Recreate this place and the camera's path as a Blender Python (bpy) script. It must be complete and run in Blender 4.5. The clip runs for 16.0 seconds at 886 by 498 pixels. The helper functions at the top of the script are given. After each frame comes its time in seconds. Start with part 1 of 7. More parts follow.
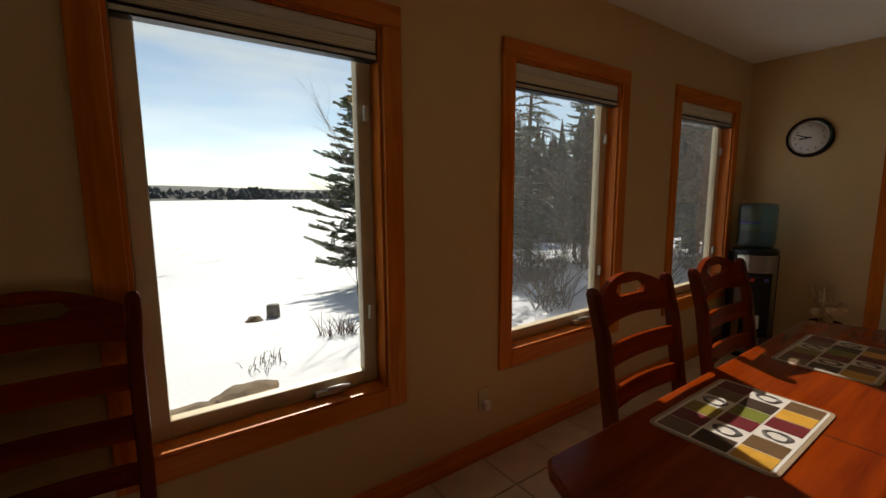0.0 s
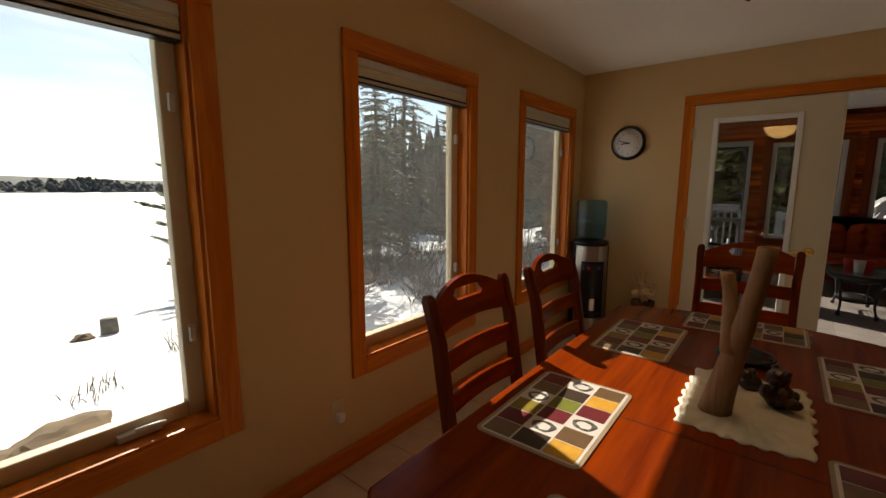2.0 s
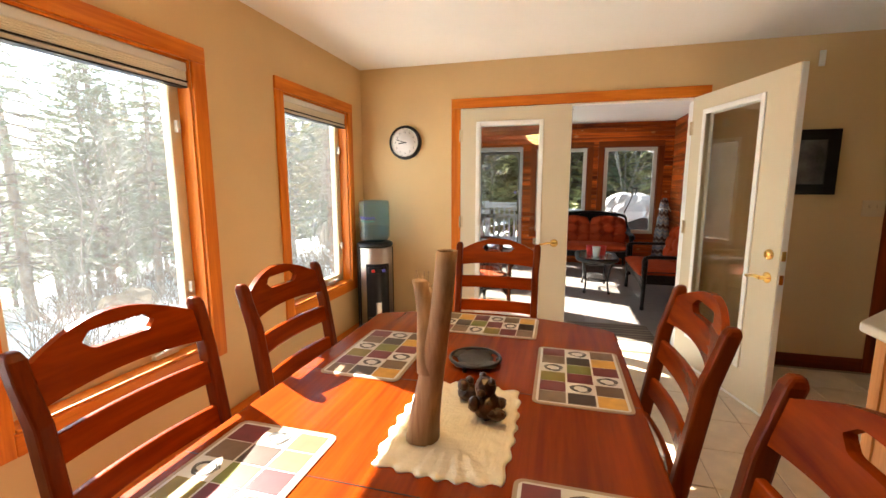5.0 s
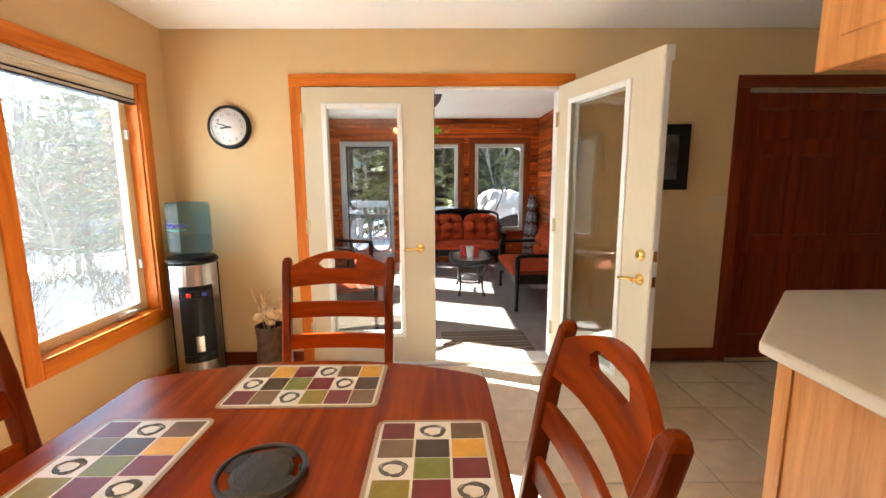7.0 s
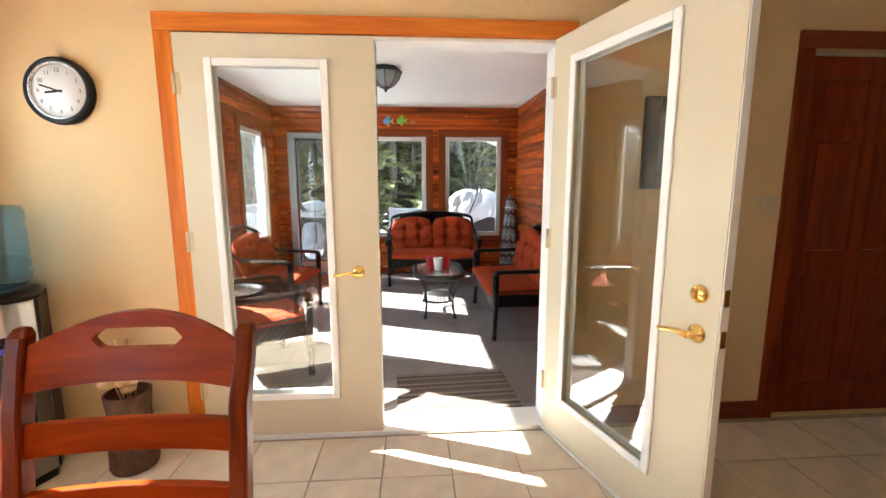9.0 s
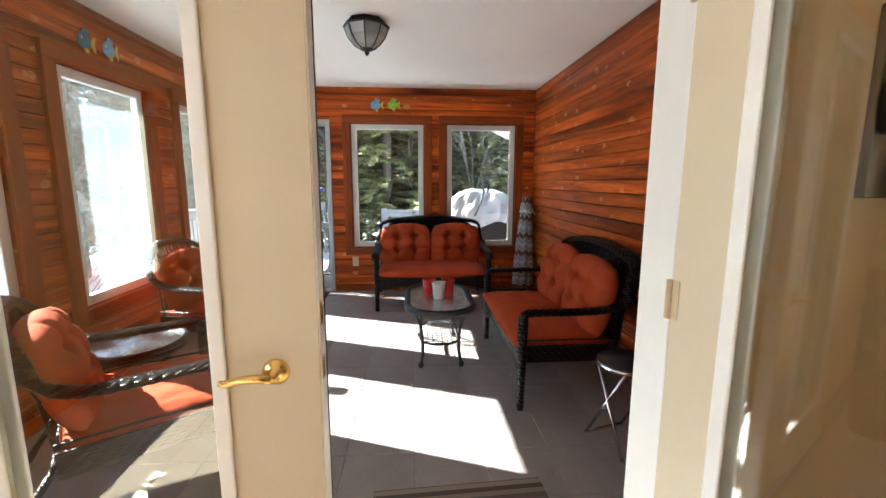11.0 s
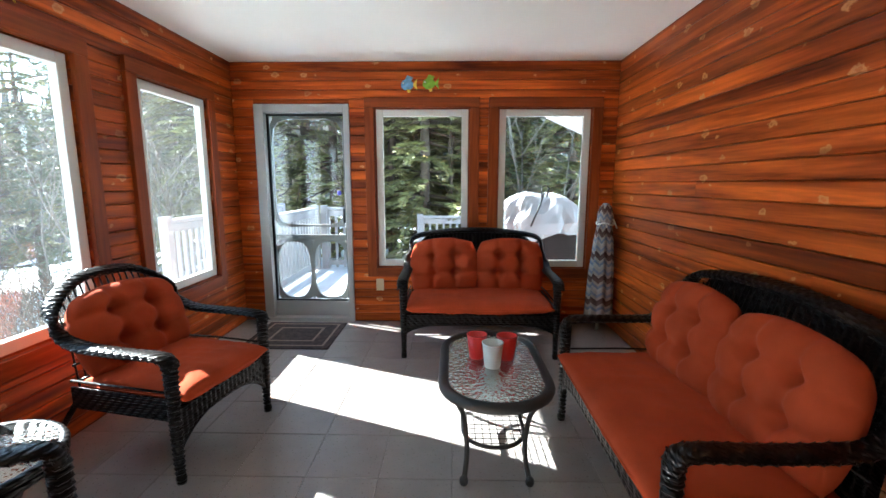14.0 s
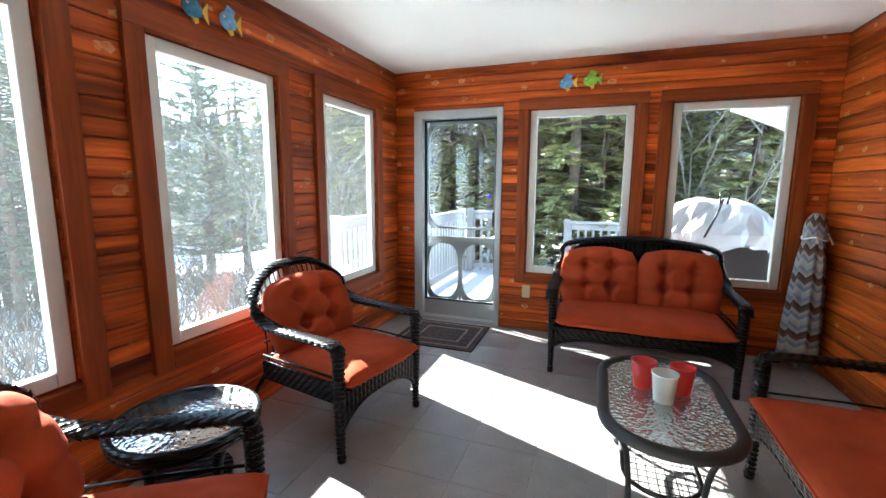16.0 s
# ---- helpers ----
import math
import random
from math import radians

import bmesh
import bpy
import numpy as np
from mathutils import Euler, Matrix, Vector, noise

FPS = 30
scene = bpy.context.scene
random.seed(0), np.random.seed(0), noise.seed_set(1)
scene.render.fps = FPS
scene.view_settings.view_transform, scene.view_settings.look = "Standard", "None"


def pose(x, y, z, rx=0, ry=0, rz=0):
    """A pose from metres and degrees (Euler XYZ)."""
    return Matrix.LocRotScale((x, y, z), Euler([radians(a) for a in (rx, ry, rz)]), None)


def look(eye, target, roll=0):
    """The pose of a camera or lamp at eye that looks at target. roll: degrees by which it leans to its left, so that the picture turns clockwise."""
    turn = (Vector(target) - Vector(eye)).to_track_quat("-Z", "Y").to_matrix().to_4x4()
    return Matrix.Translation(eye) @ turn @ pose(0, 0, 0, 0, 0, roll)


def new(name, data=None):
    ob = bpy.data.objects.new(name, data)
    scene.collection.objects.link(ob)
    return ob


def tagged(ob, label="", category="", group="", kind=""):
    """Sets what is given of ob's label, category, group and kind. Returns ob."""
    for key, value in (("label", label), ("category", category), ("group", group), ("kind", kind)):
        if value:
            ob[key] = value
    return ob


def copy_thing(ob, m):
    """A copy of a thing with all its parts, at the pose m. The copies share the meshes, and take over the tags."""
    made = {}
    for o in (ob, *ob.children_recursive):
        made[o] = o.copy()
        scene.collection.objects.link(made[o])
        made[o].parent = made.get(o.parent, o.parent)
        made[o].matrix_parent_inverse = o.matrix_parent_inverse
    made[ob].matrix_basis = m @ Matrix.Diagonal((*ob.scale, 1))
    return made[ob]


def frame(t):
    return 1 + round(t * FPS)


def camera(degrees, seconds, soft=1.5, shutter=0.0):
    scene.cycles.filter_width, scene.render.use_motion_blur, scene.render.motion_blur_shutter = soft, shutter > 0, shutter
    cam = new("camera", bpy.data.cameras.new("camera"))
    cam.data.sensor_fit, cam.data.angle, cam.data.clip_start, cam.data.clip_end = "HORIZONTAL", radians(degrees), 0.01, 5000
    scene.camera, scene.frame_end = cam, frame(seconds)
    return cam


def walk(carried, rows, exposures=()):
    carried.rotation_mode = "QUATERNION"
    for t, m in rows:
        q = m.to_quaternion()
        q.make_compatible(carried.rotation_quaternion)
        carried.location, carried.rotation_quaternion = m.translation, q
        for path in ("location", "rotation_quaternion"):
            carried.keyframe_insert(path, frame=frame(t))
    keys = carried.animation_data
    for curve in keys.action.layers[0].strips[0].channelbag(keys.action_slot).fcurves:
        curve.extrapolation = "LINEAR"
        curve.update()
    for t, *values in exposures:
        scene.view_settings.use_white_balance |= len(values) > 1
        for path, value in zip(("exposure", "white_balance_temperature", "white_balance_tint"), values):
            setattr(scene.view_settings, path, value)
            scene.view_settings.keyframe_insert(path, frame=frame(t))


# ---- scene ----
cam = camera(92.3, 16.0)
PATH = [
    (0, (1.508, -0.116, 1.369), (2.659, 1.498, 1.105), -0.3),
    (0.5, (1.549, -0.124, 1.383), (2.807, 1.406, 1.107), -0.3),
    (1, (1.586, -0.135, 1.386), (2.943, 1.306, 1.105), -0.4),
    (1.5, (1.624, -0.14, 1.409), (3.083, 1.194, 1.109), -0.1),
    (2, (1.681, -0.16, 1.407), (3.227, 1.072, 1.108), -0.0),
    (2.5, (1.732, -0.194, 1.411), (3.356, 0.934, 1.109), -0.1),
    (3, (1.777, -0.227, 1.418), (3.474, 0.787, 1.112), 0.0),
    (3.5, (1.839, -0.255, 1.408), (3.602, 0.64, 1.109), -0.2),
    (4, (1.918, -0.295, 1.399), (3.738, 0.478, 1.104), -0.3),
    (4.2, (1.955, -0.317, 1.391), (3.796, 0.409, 1.1), -0.2),
    (6.3, (2.479, -0.409, 1.392), (4.448, -0.238, 1.086), -0.2),
    (6.5, (2.55, -0.422, 1.387), (4.523, -0.302, 1.085), -0.2),
    (7, (2.732, -0.473, 1.377), (4.709, -0.493, 1.074), -0.3),
    (7.5, (2.922, -0.514, 1.367), (4.898, -0.596, 1.064), -0.4),
    (8, (3.16, -0.539, 1.367), (5.134, -0.648, 1.065), -0.3),
    (8.5, (3.421, -0.581, 1.36), (5.395, -0.705, 1.06), -0.1),
    (9, (3.685, -0.624, 1.353), (5.657, -0.758, 1.051), -0.1),
    (9.2, (3.793, -0.627, 1.36), (5.765, -0.764, 1.052), -0.1),
    (11.5, (5.12, -0.695, 1.365), (7.09, -0.84, 1.05), 0.2),
    (12, (5.371, -0.713, 1.366), (7.34, -0.862, 1.047), 0.3),
    (12.5, (5.611, -0.707, 1.36), (7.58, -0.858, 1.048), 0.1),
    (13, (5.823, -0.699, 1.361), (7.793, -0.847, 1.049), 0.2),
    (13.5, (5.987, -0.693, 1.364), (7.961, -0.783, 1.055), 0.1),
    (14, (6.068, -0.667, 1.367), (8.044, -0.624, 1.061), 0.1),
    (14.5, (6.115, -0.636, 1.364), (8.083, -0.441, 1.064), 0.1),
    (15, (6.138, -0.612, 1.368), (8.083, -0.257, 1.066), 0.2),
    (15.5, (6.15, -0.584, 1.368), (8.059, -0.067, 1.072), 0.3),
    (16, (6.153, -0.561, 1.369), (8.014, 0.112, 1.076), 0.3),
]
EXPOSURES = [(0.0, 0.10, 6800, 12), (0.5, 0.12, 6800, 12), (1.5, 0.25, 6900, 12), (2.5, 1.32, 7250, 12), (3.0, 2.05, 7250, 12), (3.5, 2.58, 6950, 11), (4.2, 3.02, 6750, 10), (6.5, 3.58, 6050, 7), (7.5, 3.72, 5950, 7), (9.0, 3.75, 5750, 6), (11.5, 3.34, 5800, 6), (12.5, 3.49, 5650, 4), (13.5, 3.46, 5560, 3), (14.5, 3.62, 5480, 2), (16.0, 3.71, 5420, 1)]
walk(cam, [(t, look(eye, target, roll)) for t, eye, target, roll in PATH], EXPOSURES)

# ---- world, sun ----
SUN_DIR = Vector((0.30, 0.765, 0.575)).normalized()
world = bpy.data.worlds.new("sky")
scene.world = world
world.use_nodes = True
wn = world.node_tree.nodes
sky = wn.new("ShaderNodeTexSky")
sky.sky_type = "NISHITA"
sky.sun_disc = False
sky.sun_elevation = math.asin(SUN_DIR.z)
sky.sun_rotation = math.atan2(SUN_DIR.x, SUN_DIR.y)
sky.air_density, sky.dust_density, sky.ozone_density = 1.0, 0.0, 1.6
wl = world.node_tree.links
tcw, mpw, nzw, bw, mixw = (wn.new("ShaderNode" + k) for k in ("TexCoord", "Mapping", "TexNoise", "RGBToBW", "Mix"))
mpw.inputs["Scale"].default_value = (1.2, 1.2, 6.0)
nzw.inputs["Scale"].default_value, nzw.inputs["Detail"].default_value = 1.6, 6
mixw.data_type = "RGBA"
crw = wn.new("ShaderNodeMapRange")
crw.inputs[1].default_value, crw.inputs[2].default_value, crw.inputs[3].default_value, crw.inputs[4].default_value = 0.44, 0.64, 0.30, 0.97
wl.new(tcw.outputs["Generated"], mpw.inputs[0])
wl.new(mpw.outputs[0], nzw.inputs["Vector"])
wl.new(nzw.outputs[0], crw.inputs[0])
wl.new(crw.outputs[0], mixw.inputs["Factor"])
wl.new(sky.outputs[0], mixw.inputs["A"])
wl.new(sky.outputs[0], bw.inputs[0])
cool = wn.new("ShaderNodeMix")
cool.data_type, cool.blend_type = "RGBA", "MULTIPLY"
cool.inputs["Factor"].default_value = 1.0
cool.inputs["B"].default_value = (1.30, 1.46, 1.58, 1)
wl.new(bw.outputs[0], cool.inputs["A"])
wl.new(cool.outputs["Result"], mixw.inputs["B"])
wl.new(mixw.outputs["Result"], wn["Background"].inputs[0])
wn["Background"].inputs[1].default_value = 0.10
sun_data = bpy.data.lights.new("sun", "SUN")
sun_data.energy, sun_data.angle, sun_data.color = 5.0, radians(0.5), (1.0, 0.93, 0.82)
sun = new("sun", sun_data)
sun.matrix_world = look(SUN_DIR * 60, (0, 0, 0))


# ---- materials ----
def base_mat(name, rough=0.5, metal=0.0):
    m = bpy.data.materials.new(name)
    m.use_nodes = True
    b = m.node_tree.nodes["Principled BSDF"]
    b.inputs["Roughness"].default_value = rough
    b.inputs["Metallic"].default_value = metal
    return m, m.node_tree.nodes, m.node_tree.links, b


def ramp(n, stops):
    r = n.new("ShaderNodeValToRGB")
    els = r.color_ramp.elements
    while len(els) < len(stops):
        els.new(0.5)
    for e, (p, c) in zip(els, stops):
        e.position, e.color = p, (*c, 1)
    return r


def mapped(n, l, scale, coord="Object"):
    tc, mp = n.new("ShaderNodeTexCoord"), n.new("ShaderNodeMapping")
    mp.inputs["Scale"].default_value = scale
    l.new(tc.outputs[coord], mp.inputs[0])
    return mp


def bump(n, l, b, height, strength, dist=0.01):
    bp = n.new("ShaderNodeBump")
    bp.inputs["Strength"].default_value, bp.inputs["Distance"].default_value = strength, dist
    l.new(height, bp.inputs["Height"])
    l.new(bp.outputs[0], b.inputs["Normal"])
    return bp


def plain(name, col, rough=0.5, metal=0.0, vary=0.08, scale=6.0, fine=120.0, relief=0.05, coat=0.0):
    """Paint, metal, plastic, plaster: broad blotches and a fine grain."""
    m, n, l, b = base_mat(name, rough, metal)
    mp = mapped(n, l, (1, 1, 1))
    a, f = n.new("ShaderNodeTexNoise"), n.new("ShaderNodeTexNoise")
    a.inputs["Scale"].default_value, f.inputs["Scale"].default_value = scale, fine
    a.inputs["Detail"].default_value = 4
    l.new(mp.outputs[0], a.inputs["Vector"])
    l.new(mp.outputs[0], f.inputs["Vector"])
    r = ramp(n, [(0.3, [c * (1 - vary) for c in col]), (0.7, [min(1, c * (1 + vary)) for c in col])])
    l.new(a.outputs[0], r.inputs[0])
    l.new(r.outputs[0], b.inputs["Base Color"])
    rr = n.new("ShaderNodeMapRange")
    rr.inputs[3].default_value, rr.inputs[4].default_value = max(0.02, rough - 0.08), min(1, rough + 0.08)
    l.new(f.outputs[0], rr.inputs[0])
    l.new(rr.outputs[0], b.inputs["Roughness"])
    b.inputs["Coat Weight"].default_value = coat
    bump(n, l, b, f.outputs[0], relief, 0.004)
    return m


def wood(name, dark, light, along=0, rough=0.4, grain=1.0, random_tone=0.0, coat=0.0, knots=False, spec=0.4):
    """Stained wood; the grain runs along axis 0, 1 or 2."""
    m, n, l, b = base_mat(name, rough)
    sc = [14.0 * grain] * 3
    sc[along] = 0.9 * grain
    mp = mapped(n, l, sc)
    info = n.new("ShaderNodeObjectInfo")
    off = n.new("ShaderNodeVectorMath")
    off.operation = "MULTIPLY_ADD"
    l.new(info.outputs["Random"], off.inputs[0])
    off.inputs[1].default_value = (17, 31, 43)
    l.new(mp.outputs[0], off.inputs[2])
    a, f = n.new("ShaderNodeTexNoise"), n.new("ShaderNodeTexNoise")
    a.inputs["Scale"].default_value, a.inputs["Detail"].default_value, a.inputs["Distortion"].default_value = 1.0, 6, 1.2
    f.inputs["Scale"].default_value, f.inputs["Detail"].default_value = 7.0, 3
    l.new(off.outputs[0], a.inputs["Vector"])
    l.new(off.outputs[0], f.inputs["Vector"])
    mix = n.new("ShaderNodeMath")
    mix.operation = "MULTIPLY_ADD"
    l.new(f.outputs[0], mix.inputs[0])
    mix.inputs[1].default_value = 0.35
    l.new(a.outputs[0], mix.inputs[2])
    r = ramp(n, [(0.42, dark), (0.85, light)])
    l.new(mix.outputs[0], r.inputs[0])
    col = r.outputs[0]
    if random_tone:
        hsv = n.new("ShaderNodeHueSaturation")
        mr = n.new("ShaderNodeMapRange")
        mr.inputs[3].default_value, mr.inputs[4].default_value = 1 - random_tone, 1 + random_tone
        l.new(info.outputs["Random"], mr.inputs[0])
        l.new(mr.outputs[0], hsv.inputs["Value"])
        l.new(col, hsv.inputs["Color"])
        col = hsv.outputs[0]
    if knots:
        tk, sk, ck2 = n.new("ShaderNodeTexCoord"), n.new("ShaderNodeSeparateXYZ"), n.new("ShaderNodeCombineXYZ")
        l.new(tk.outputs["Object"], sk.inputs[0])
        l.new(sk.outputs[along], ck2.inputs[0])
        l.new(sk.outputs[2], ck2.inputs[1])
        kp = n.new("ShaderNodeMapping")
        kp.inputs["Scale"].default_value = (3.1, 5.0, 1)
        l.new(ck2.outputs[0], kp.inputs[0])
        v = n.new("ShaderNodeTexVoronoi")
        v.voronoi_dimensions = "2D"
        v.inputs["Scale"].default_value = 1.0
        l.new(kp.outputs[0], v.inputs["Vector"])
        kr = ramp(n, [(0.0, (0.45, 0.45, 0.45)), (0.03, (0.9, 0.9, 0.9)), (0.055, (1, 1, 1)), (0.085, (0, 0, 0))])
        kn = n.new("ShaderNodeTexNoise")
        kn.inputs["Scale"].default_value, kn.inputs["Detail"].default_value = 34, 4
        l.new(ck2.outputs[0], kn.inputs["Vector"])
        sepc = n.new("ShaderNodeSeparateColor")
        l.new(v.outputs["Color"], sepc.inputs[0])
        ka, kb = n.new("ShaderNodeMath"), n.new("ShaderNodeMath")
        ka.operation = kb.operation = "MULTIPLY_ADD"
        ka.inputs[1].default_value, ka.inputs[2].default_value = 0.24, -0.17
        l.new(kn.outputs[0], ka.inputs[0])
        kb.inputs[1].default_value = 0.11
        l.new(sepc.outputs[0], kb.inputs[0])
        l.new(ka.outputs[0], kb.inputs[2])
        kd = n.new("ShaderNodeMath")
        l.new(v.outputs["Distance"], kd.inputs[0])
        l.new(kb.outputs[0], kd.inputs[1])
        l.new(kd.outputs[0], kr.inputs[0])
        mx = n.new("ShaderNodeMix")
        mx.data_type = "RGBA"
        sc2 = n.new("ShaderNodeMath")
        sc2.operation = "MULTIPLY"
        sc2.inputs[1].default_value = 0.7
        l.new(kr.outputs[0], sc2.inputs[0])
        l.new(sc2.outputs[0], mx.inputs["Factor"])
        l.new(col, mx.inputs["A"])
        mx.inputs["B"].default_value = (0.72, 0.38, 0.17, 1)
        st = n.new("ShaderNodeTexNoise")
        st.inputs["Scale"].default_value, st.inputs["Detail"].default_value = 1.0, 3
        sv = [0.35, 0.35, 9.0]
        sp = mapped(n, l, sv)
        so = n.new("ShaderNodeVectorMath")
        so.operation = "MULTIPLY_ADD"
        l.new(info.outputs["Random"], so.inputs[0])
        so.inputs[1].default_value = (57, 57, 91)
        l.new(sp.outputs[0], so.inputs[2])
        l.new(so.outputs[0], st.inputs["Vector"])
        sr = ramp(n, [(0.36, (0.45, 0.37, 0.34)), (0.50, (1, 1, 1)), (0.75, (1.0, 1.0, 1.0))])
        l.new(st.outputs[0], sr.inputs[0])
        mul = n.new("ShaderNodeMix")
        mul.data_type, mul.blend_type = "RGBA", "MULTIPLY"
        mul.inputs["Factor"].default_value = 1.0
        l.new(mx.outputs["Result"], mul.inputs["A"])
        l.new(sr.outputs[0], mul.inputs["B"])
        col = mul.outputs["Result"]
    l.new(col, b.inputs["Base Color"])
    b.inputs["Coat Weight"].default_value = coat
    b.inputs["Coat Roughness"].default_value = 0.15
    b.inputs["Specular IOR Level"].default_value = spec
    bump(n, l, b, mix.outputs[0], 0.12, 0.004)
    return m


def glass_mat(name, tint=(0.96, 0.98, 0.97), rough=0.0, ior=1.45, ripple=0.0, shine=0.0, veil=0.0):
    """A thin pane: clear, with the gloss that its angle gives."""
    m = bpy.data.materials.new(name)
    m.use_nodes = True
    n, l = m.node_tree.nodes, m.node_tree.links
    n.clear()
    out, tr, gl, mx, fr = (n.new("ShaderNode" + k) for k in ("OutputMaterial", "BsdfTransparent", "BsdfGlossy", "MixShader", "LayerWeight"))
    tr.inputs[0].default_value = (*tint, 1)
    gl.inputs["Roughness"].default_value = rough
    fr.inputs[0].default_value = 0.5
    pw, ad = n.new("ShaderNodeMath"), n.new("ShaderNodeMath")
    pw.operation, ad.operation = "POWER", "MULTIPLY_ADD"
    pw.inputs[1].default_value = 4.0
    ad.inputs[1].default_value, ad.inputs[2].default_value = 0.85 - shine, shine + ((ior - 1) / (ior + 1)) ** 2
    l.new(fr.outputs["Facing"], pw.inputs[0])
    l.new(pw.outputs[0], ad.inputs[0])
    l.new(ad.outputs[0], mx.inputs[0])
    l.new(tr.outputs[0], mx.inputs[1])
    l.new(gl.outputs[0], mx.inputs[2])
    l.new(mx.outputs[0], out.inputs[0])
    if veil:
        tl, df, ml, mv = (n.new("ShaderNode" + k) for k in ("BsdfTranslucent", "BsdfDiffuse", "MixShader", "MixShader"))
        tl.inputs[0].default_value = df.inputs[0].default_value = (0.8, 0.82, 0.82, 1)
        mv.inputs[0].default_value = veil
        l.new(tl.outputs[0], ml.inputs[1])
        l.new(df.outputs[0], ml.inputs[2])
        l.new(mx.outputs[0], mv.inputs[1])
        l.new(ml.outputs[0], mv.inputs[2])
        l.new(mv.outputs[0], out.inputs[0])
    if ripple:
        v = n.new("ShaderNodeTexVoronoi")
        v.inputs["Scale"].default_value = ripple
        tc = n.new("ShaderNodeTexCoord")
        l.new(tc.outputs["Object"], v.inputs["Vector"])
        bp = n.new("ShaderNodeBump")
        bp.inputs["Strength"].default_value, bp.inputs["Distance"].default_value = 0.9, 0.006
        l.new(v.outputs["Distance"], bp.inputs["Height"])
        l.new(bp.outputs[0], gl.inputs["Normal"])
    return m


def glow(name, col, strength):
    m, n, l, b = base_mat(name, 0.4)
    b.inputs["Base Color"].default_value = (*col, 1)
    b.inputs["Emission Color"].default_value = (*col, 1)
    b.inputs["Emission Strength"].default_value = strength
    return m


M_WALL = plain("beige wall paint", (0.64, 0.445, 0.22), 0.75, vary=0.04, scale=1.5, fine=180, relief=0.10)
M_CEIL = plain("white ceiling paint", (0.85, 0.83, 0.78), 0.85, vary=0.03, scale=1.2, fine=90, relief=0.15)
M_TRIM = wood("orange pine trim", (0.45, 0.098, 0.006), (0.70, 0.210, 0.020), 2, 0.38, spec=0.22)
M_TRIMH = wood("orange pine trim across", (0.45, 0.098, 0.006), (0.70, 0.210, 0.020), 0, 0.38, spec=0.22)
M_TRIMY = wood("orange pine trim along", (0.45, 0.098, 0.006), (0.70, 0.210, 0.020), 1, 0.38, spec=0.22)
# the closet doors' red brown; the closet casing takes it for its shade
M_CLOSET = wood("red brown pine doors and shaded trim", (0.10, 0.012, 0.002), (0.215, 0.034, 0.006), 2, 0.35, spec=0.22)
# pine trim with the shade put into its colour
M_SHADETRIMY = wood("pine trim across coloured for shade", (0.10, 0.012, 0.002), (0.215, 0.034, 0.006), 1, 0.35, coat=0.2)
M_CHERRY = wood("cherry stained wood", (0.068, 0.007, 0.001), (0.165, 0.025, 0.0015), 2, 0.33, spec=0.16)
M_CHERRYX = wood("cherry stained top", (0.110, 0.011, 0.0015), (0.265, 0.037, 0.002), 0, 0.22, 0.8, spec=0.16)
M_OAK = wood("honey oak", (0.44, 0.17, 0.040), (0.64, 0.29, 0.090), 2, 0.4, 1.3, spec=0.25)
M_CEDAR = wood("stained cedar boards", (0.12, 0.014, 0.002), (0.61, 0.125, 0.013), 0, 0.42, 0.8, 0.30, knots=True, spec=0.2)
M_CEDARY = wood("stained cedar boards across", (0.12, 0.014, 0.002), (0.61, 0.125, 0.013), 1, 0.42, 0.8, 0.30, knots=True, spec=0.2)
M_CEDTRIM = wood("brown cedar trim", (0.13, 0.024, 0.004), (0.28, 0.058, 0.010), 2, 0.45, spec=0.2)
M_CEDTRIMX = wood("brown cedar trim across", (0.13, 0.024, 0.004), (0.28, 0.058, 0.010), 0, 0.45, spec=0.2)
M_CEDTRIMY = wood("brown cedar trim along", (0.13, 0.024, 0.004), (0.28, 0.058, 0.010), 1, 0.45, spec=0.2)
M_VINYL = plain("white vinyl", (0.60, 0.59, 0.545), 0.35, vary=0.03, relief=0.02)
M_CREAM = plain("cream window wood", (0.62, 0.52, 0.34), 0.45, vary=0.05, relief=0.04)
M_DOOR = plain("beige door paint", (0.62, 0.54, 0.38), 0.5, vary=0.03, scale=2, relief=0.04)
M_WHITE = plain("white paint", (0.80, 0.79, 0.75), 0.45, vary=0.03, relief=0.03)
M_BLIND = plain("cellular blind fabric", (0.72, 0.67, 0.54), 0.8, vary=0.04, fine=300, relief=0.1)
M_BLACK = plain("black plastic", (0.012, 0.012, 0.013), 0.35, vary=0.2, relief=0.03)
M_BLACK.node_tree.nodes["Principled BSDF"].inputs["Specular IOR Level"].default_value = 0.2
M_STEEL = plain("brushed steel", (0.62, 0.58, 0.52), 0.28, 1.0, vary=0.05, fine=200, relief=0.02)
M_BODY = plain("vertical brushed steel", (0.36, 0.33, 0.30), 0.32, 1.0, vary=0.06, scale=3, fine=12, relief=0.0)
M_HINGE = plain("dull pale brass", (0.58, 0.47, 0.29), 0.45, 0.2, vary=0.06, relief=0.01)
M_BRASS = plain("polished brass", (0.83, 0.56, 0.18), 0.18, 1.0, vary=0.05, relief=0.01)
M_PANE = glass_mat("clear pane")
M_DOORPANE = glass_mat("double door pane", shine=0.045)
# overexposure haze put into these panes as a pale diffuse veil
M_HAZY = glass_mat("pane with glare haze", veil=0.032)
M_FAINTGLARE = glass_mat("pane with fainter glare haze", veil=0.017)
M_TILE = plain("cream floor tile", (0.64, 0.535, 0.40), 0.32, vary=0.10, scale=9, fine=60, relief=0.06)
M_GROUT = plain("tile grout", (0.36, 0.29, 0.21), 0.9, vary=0.1)
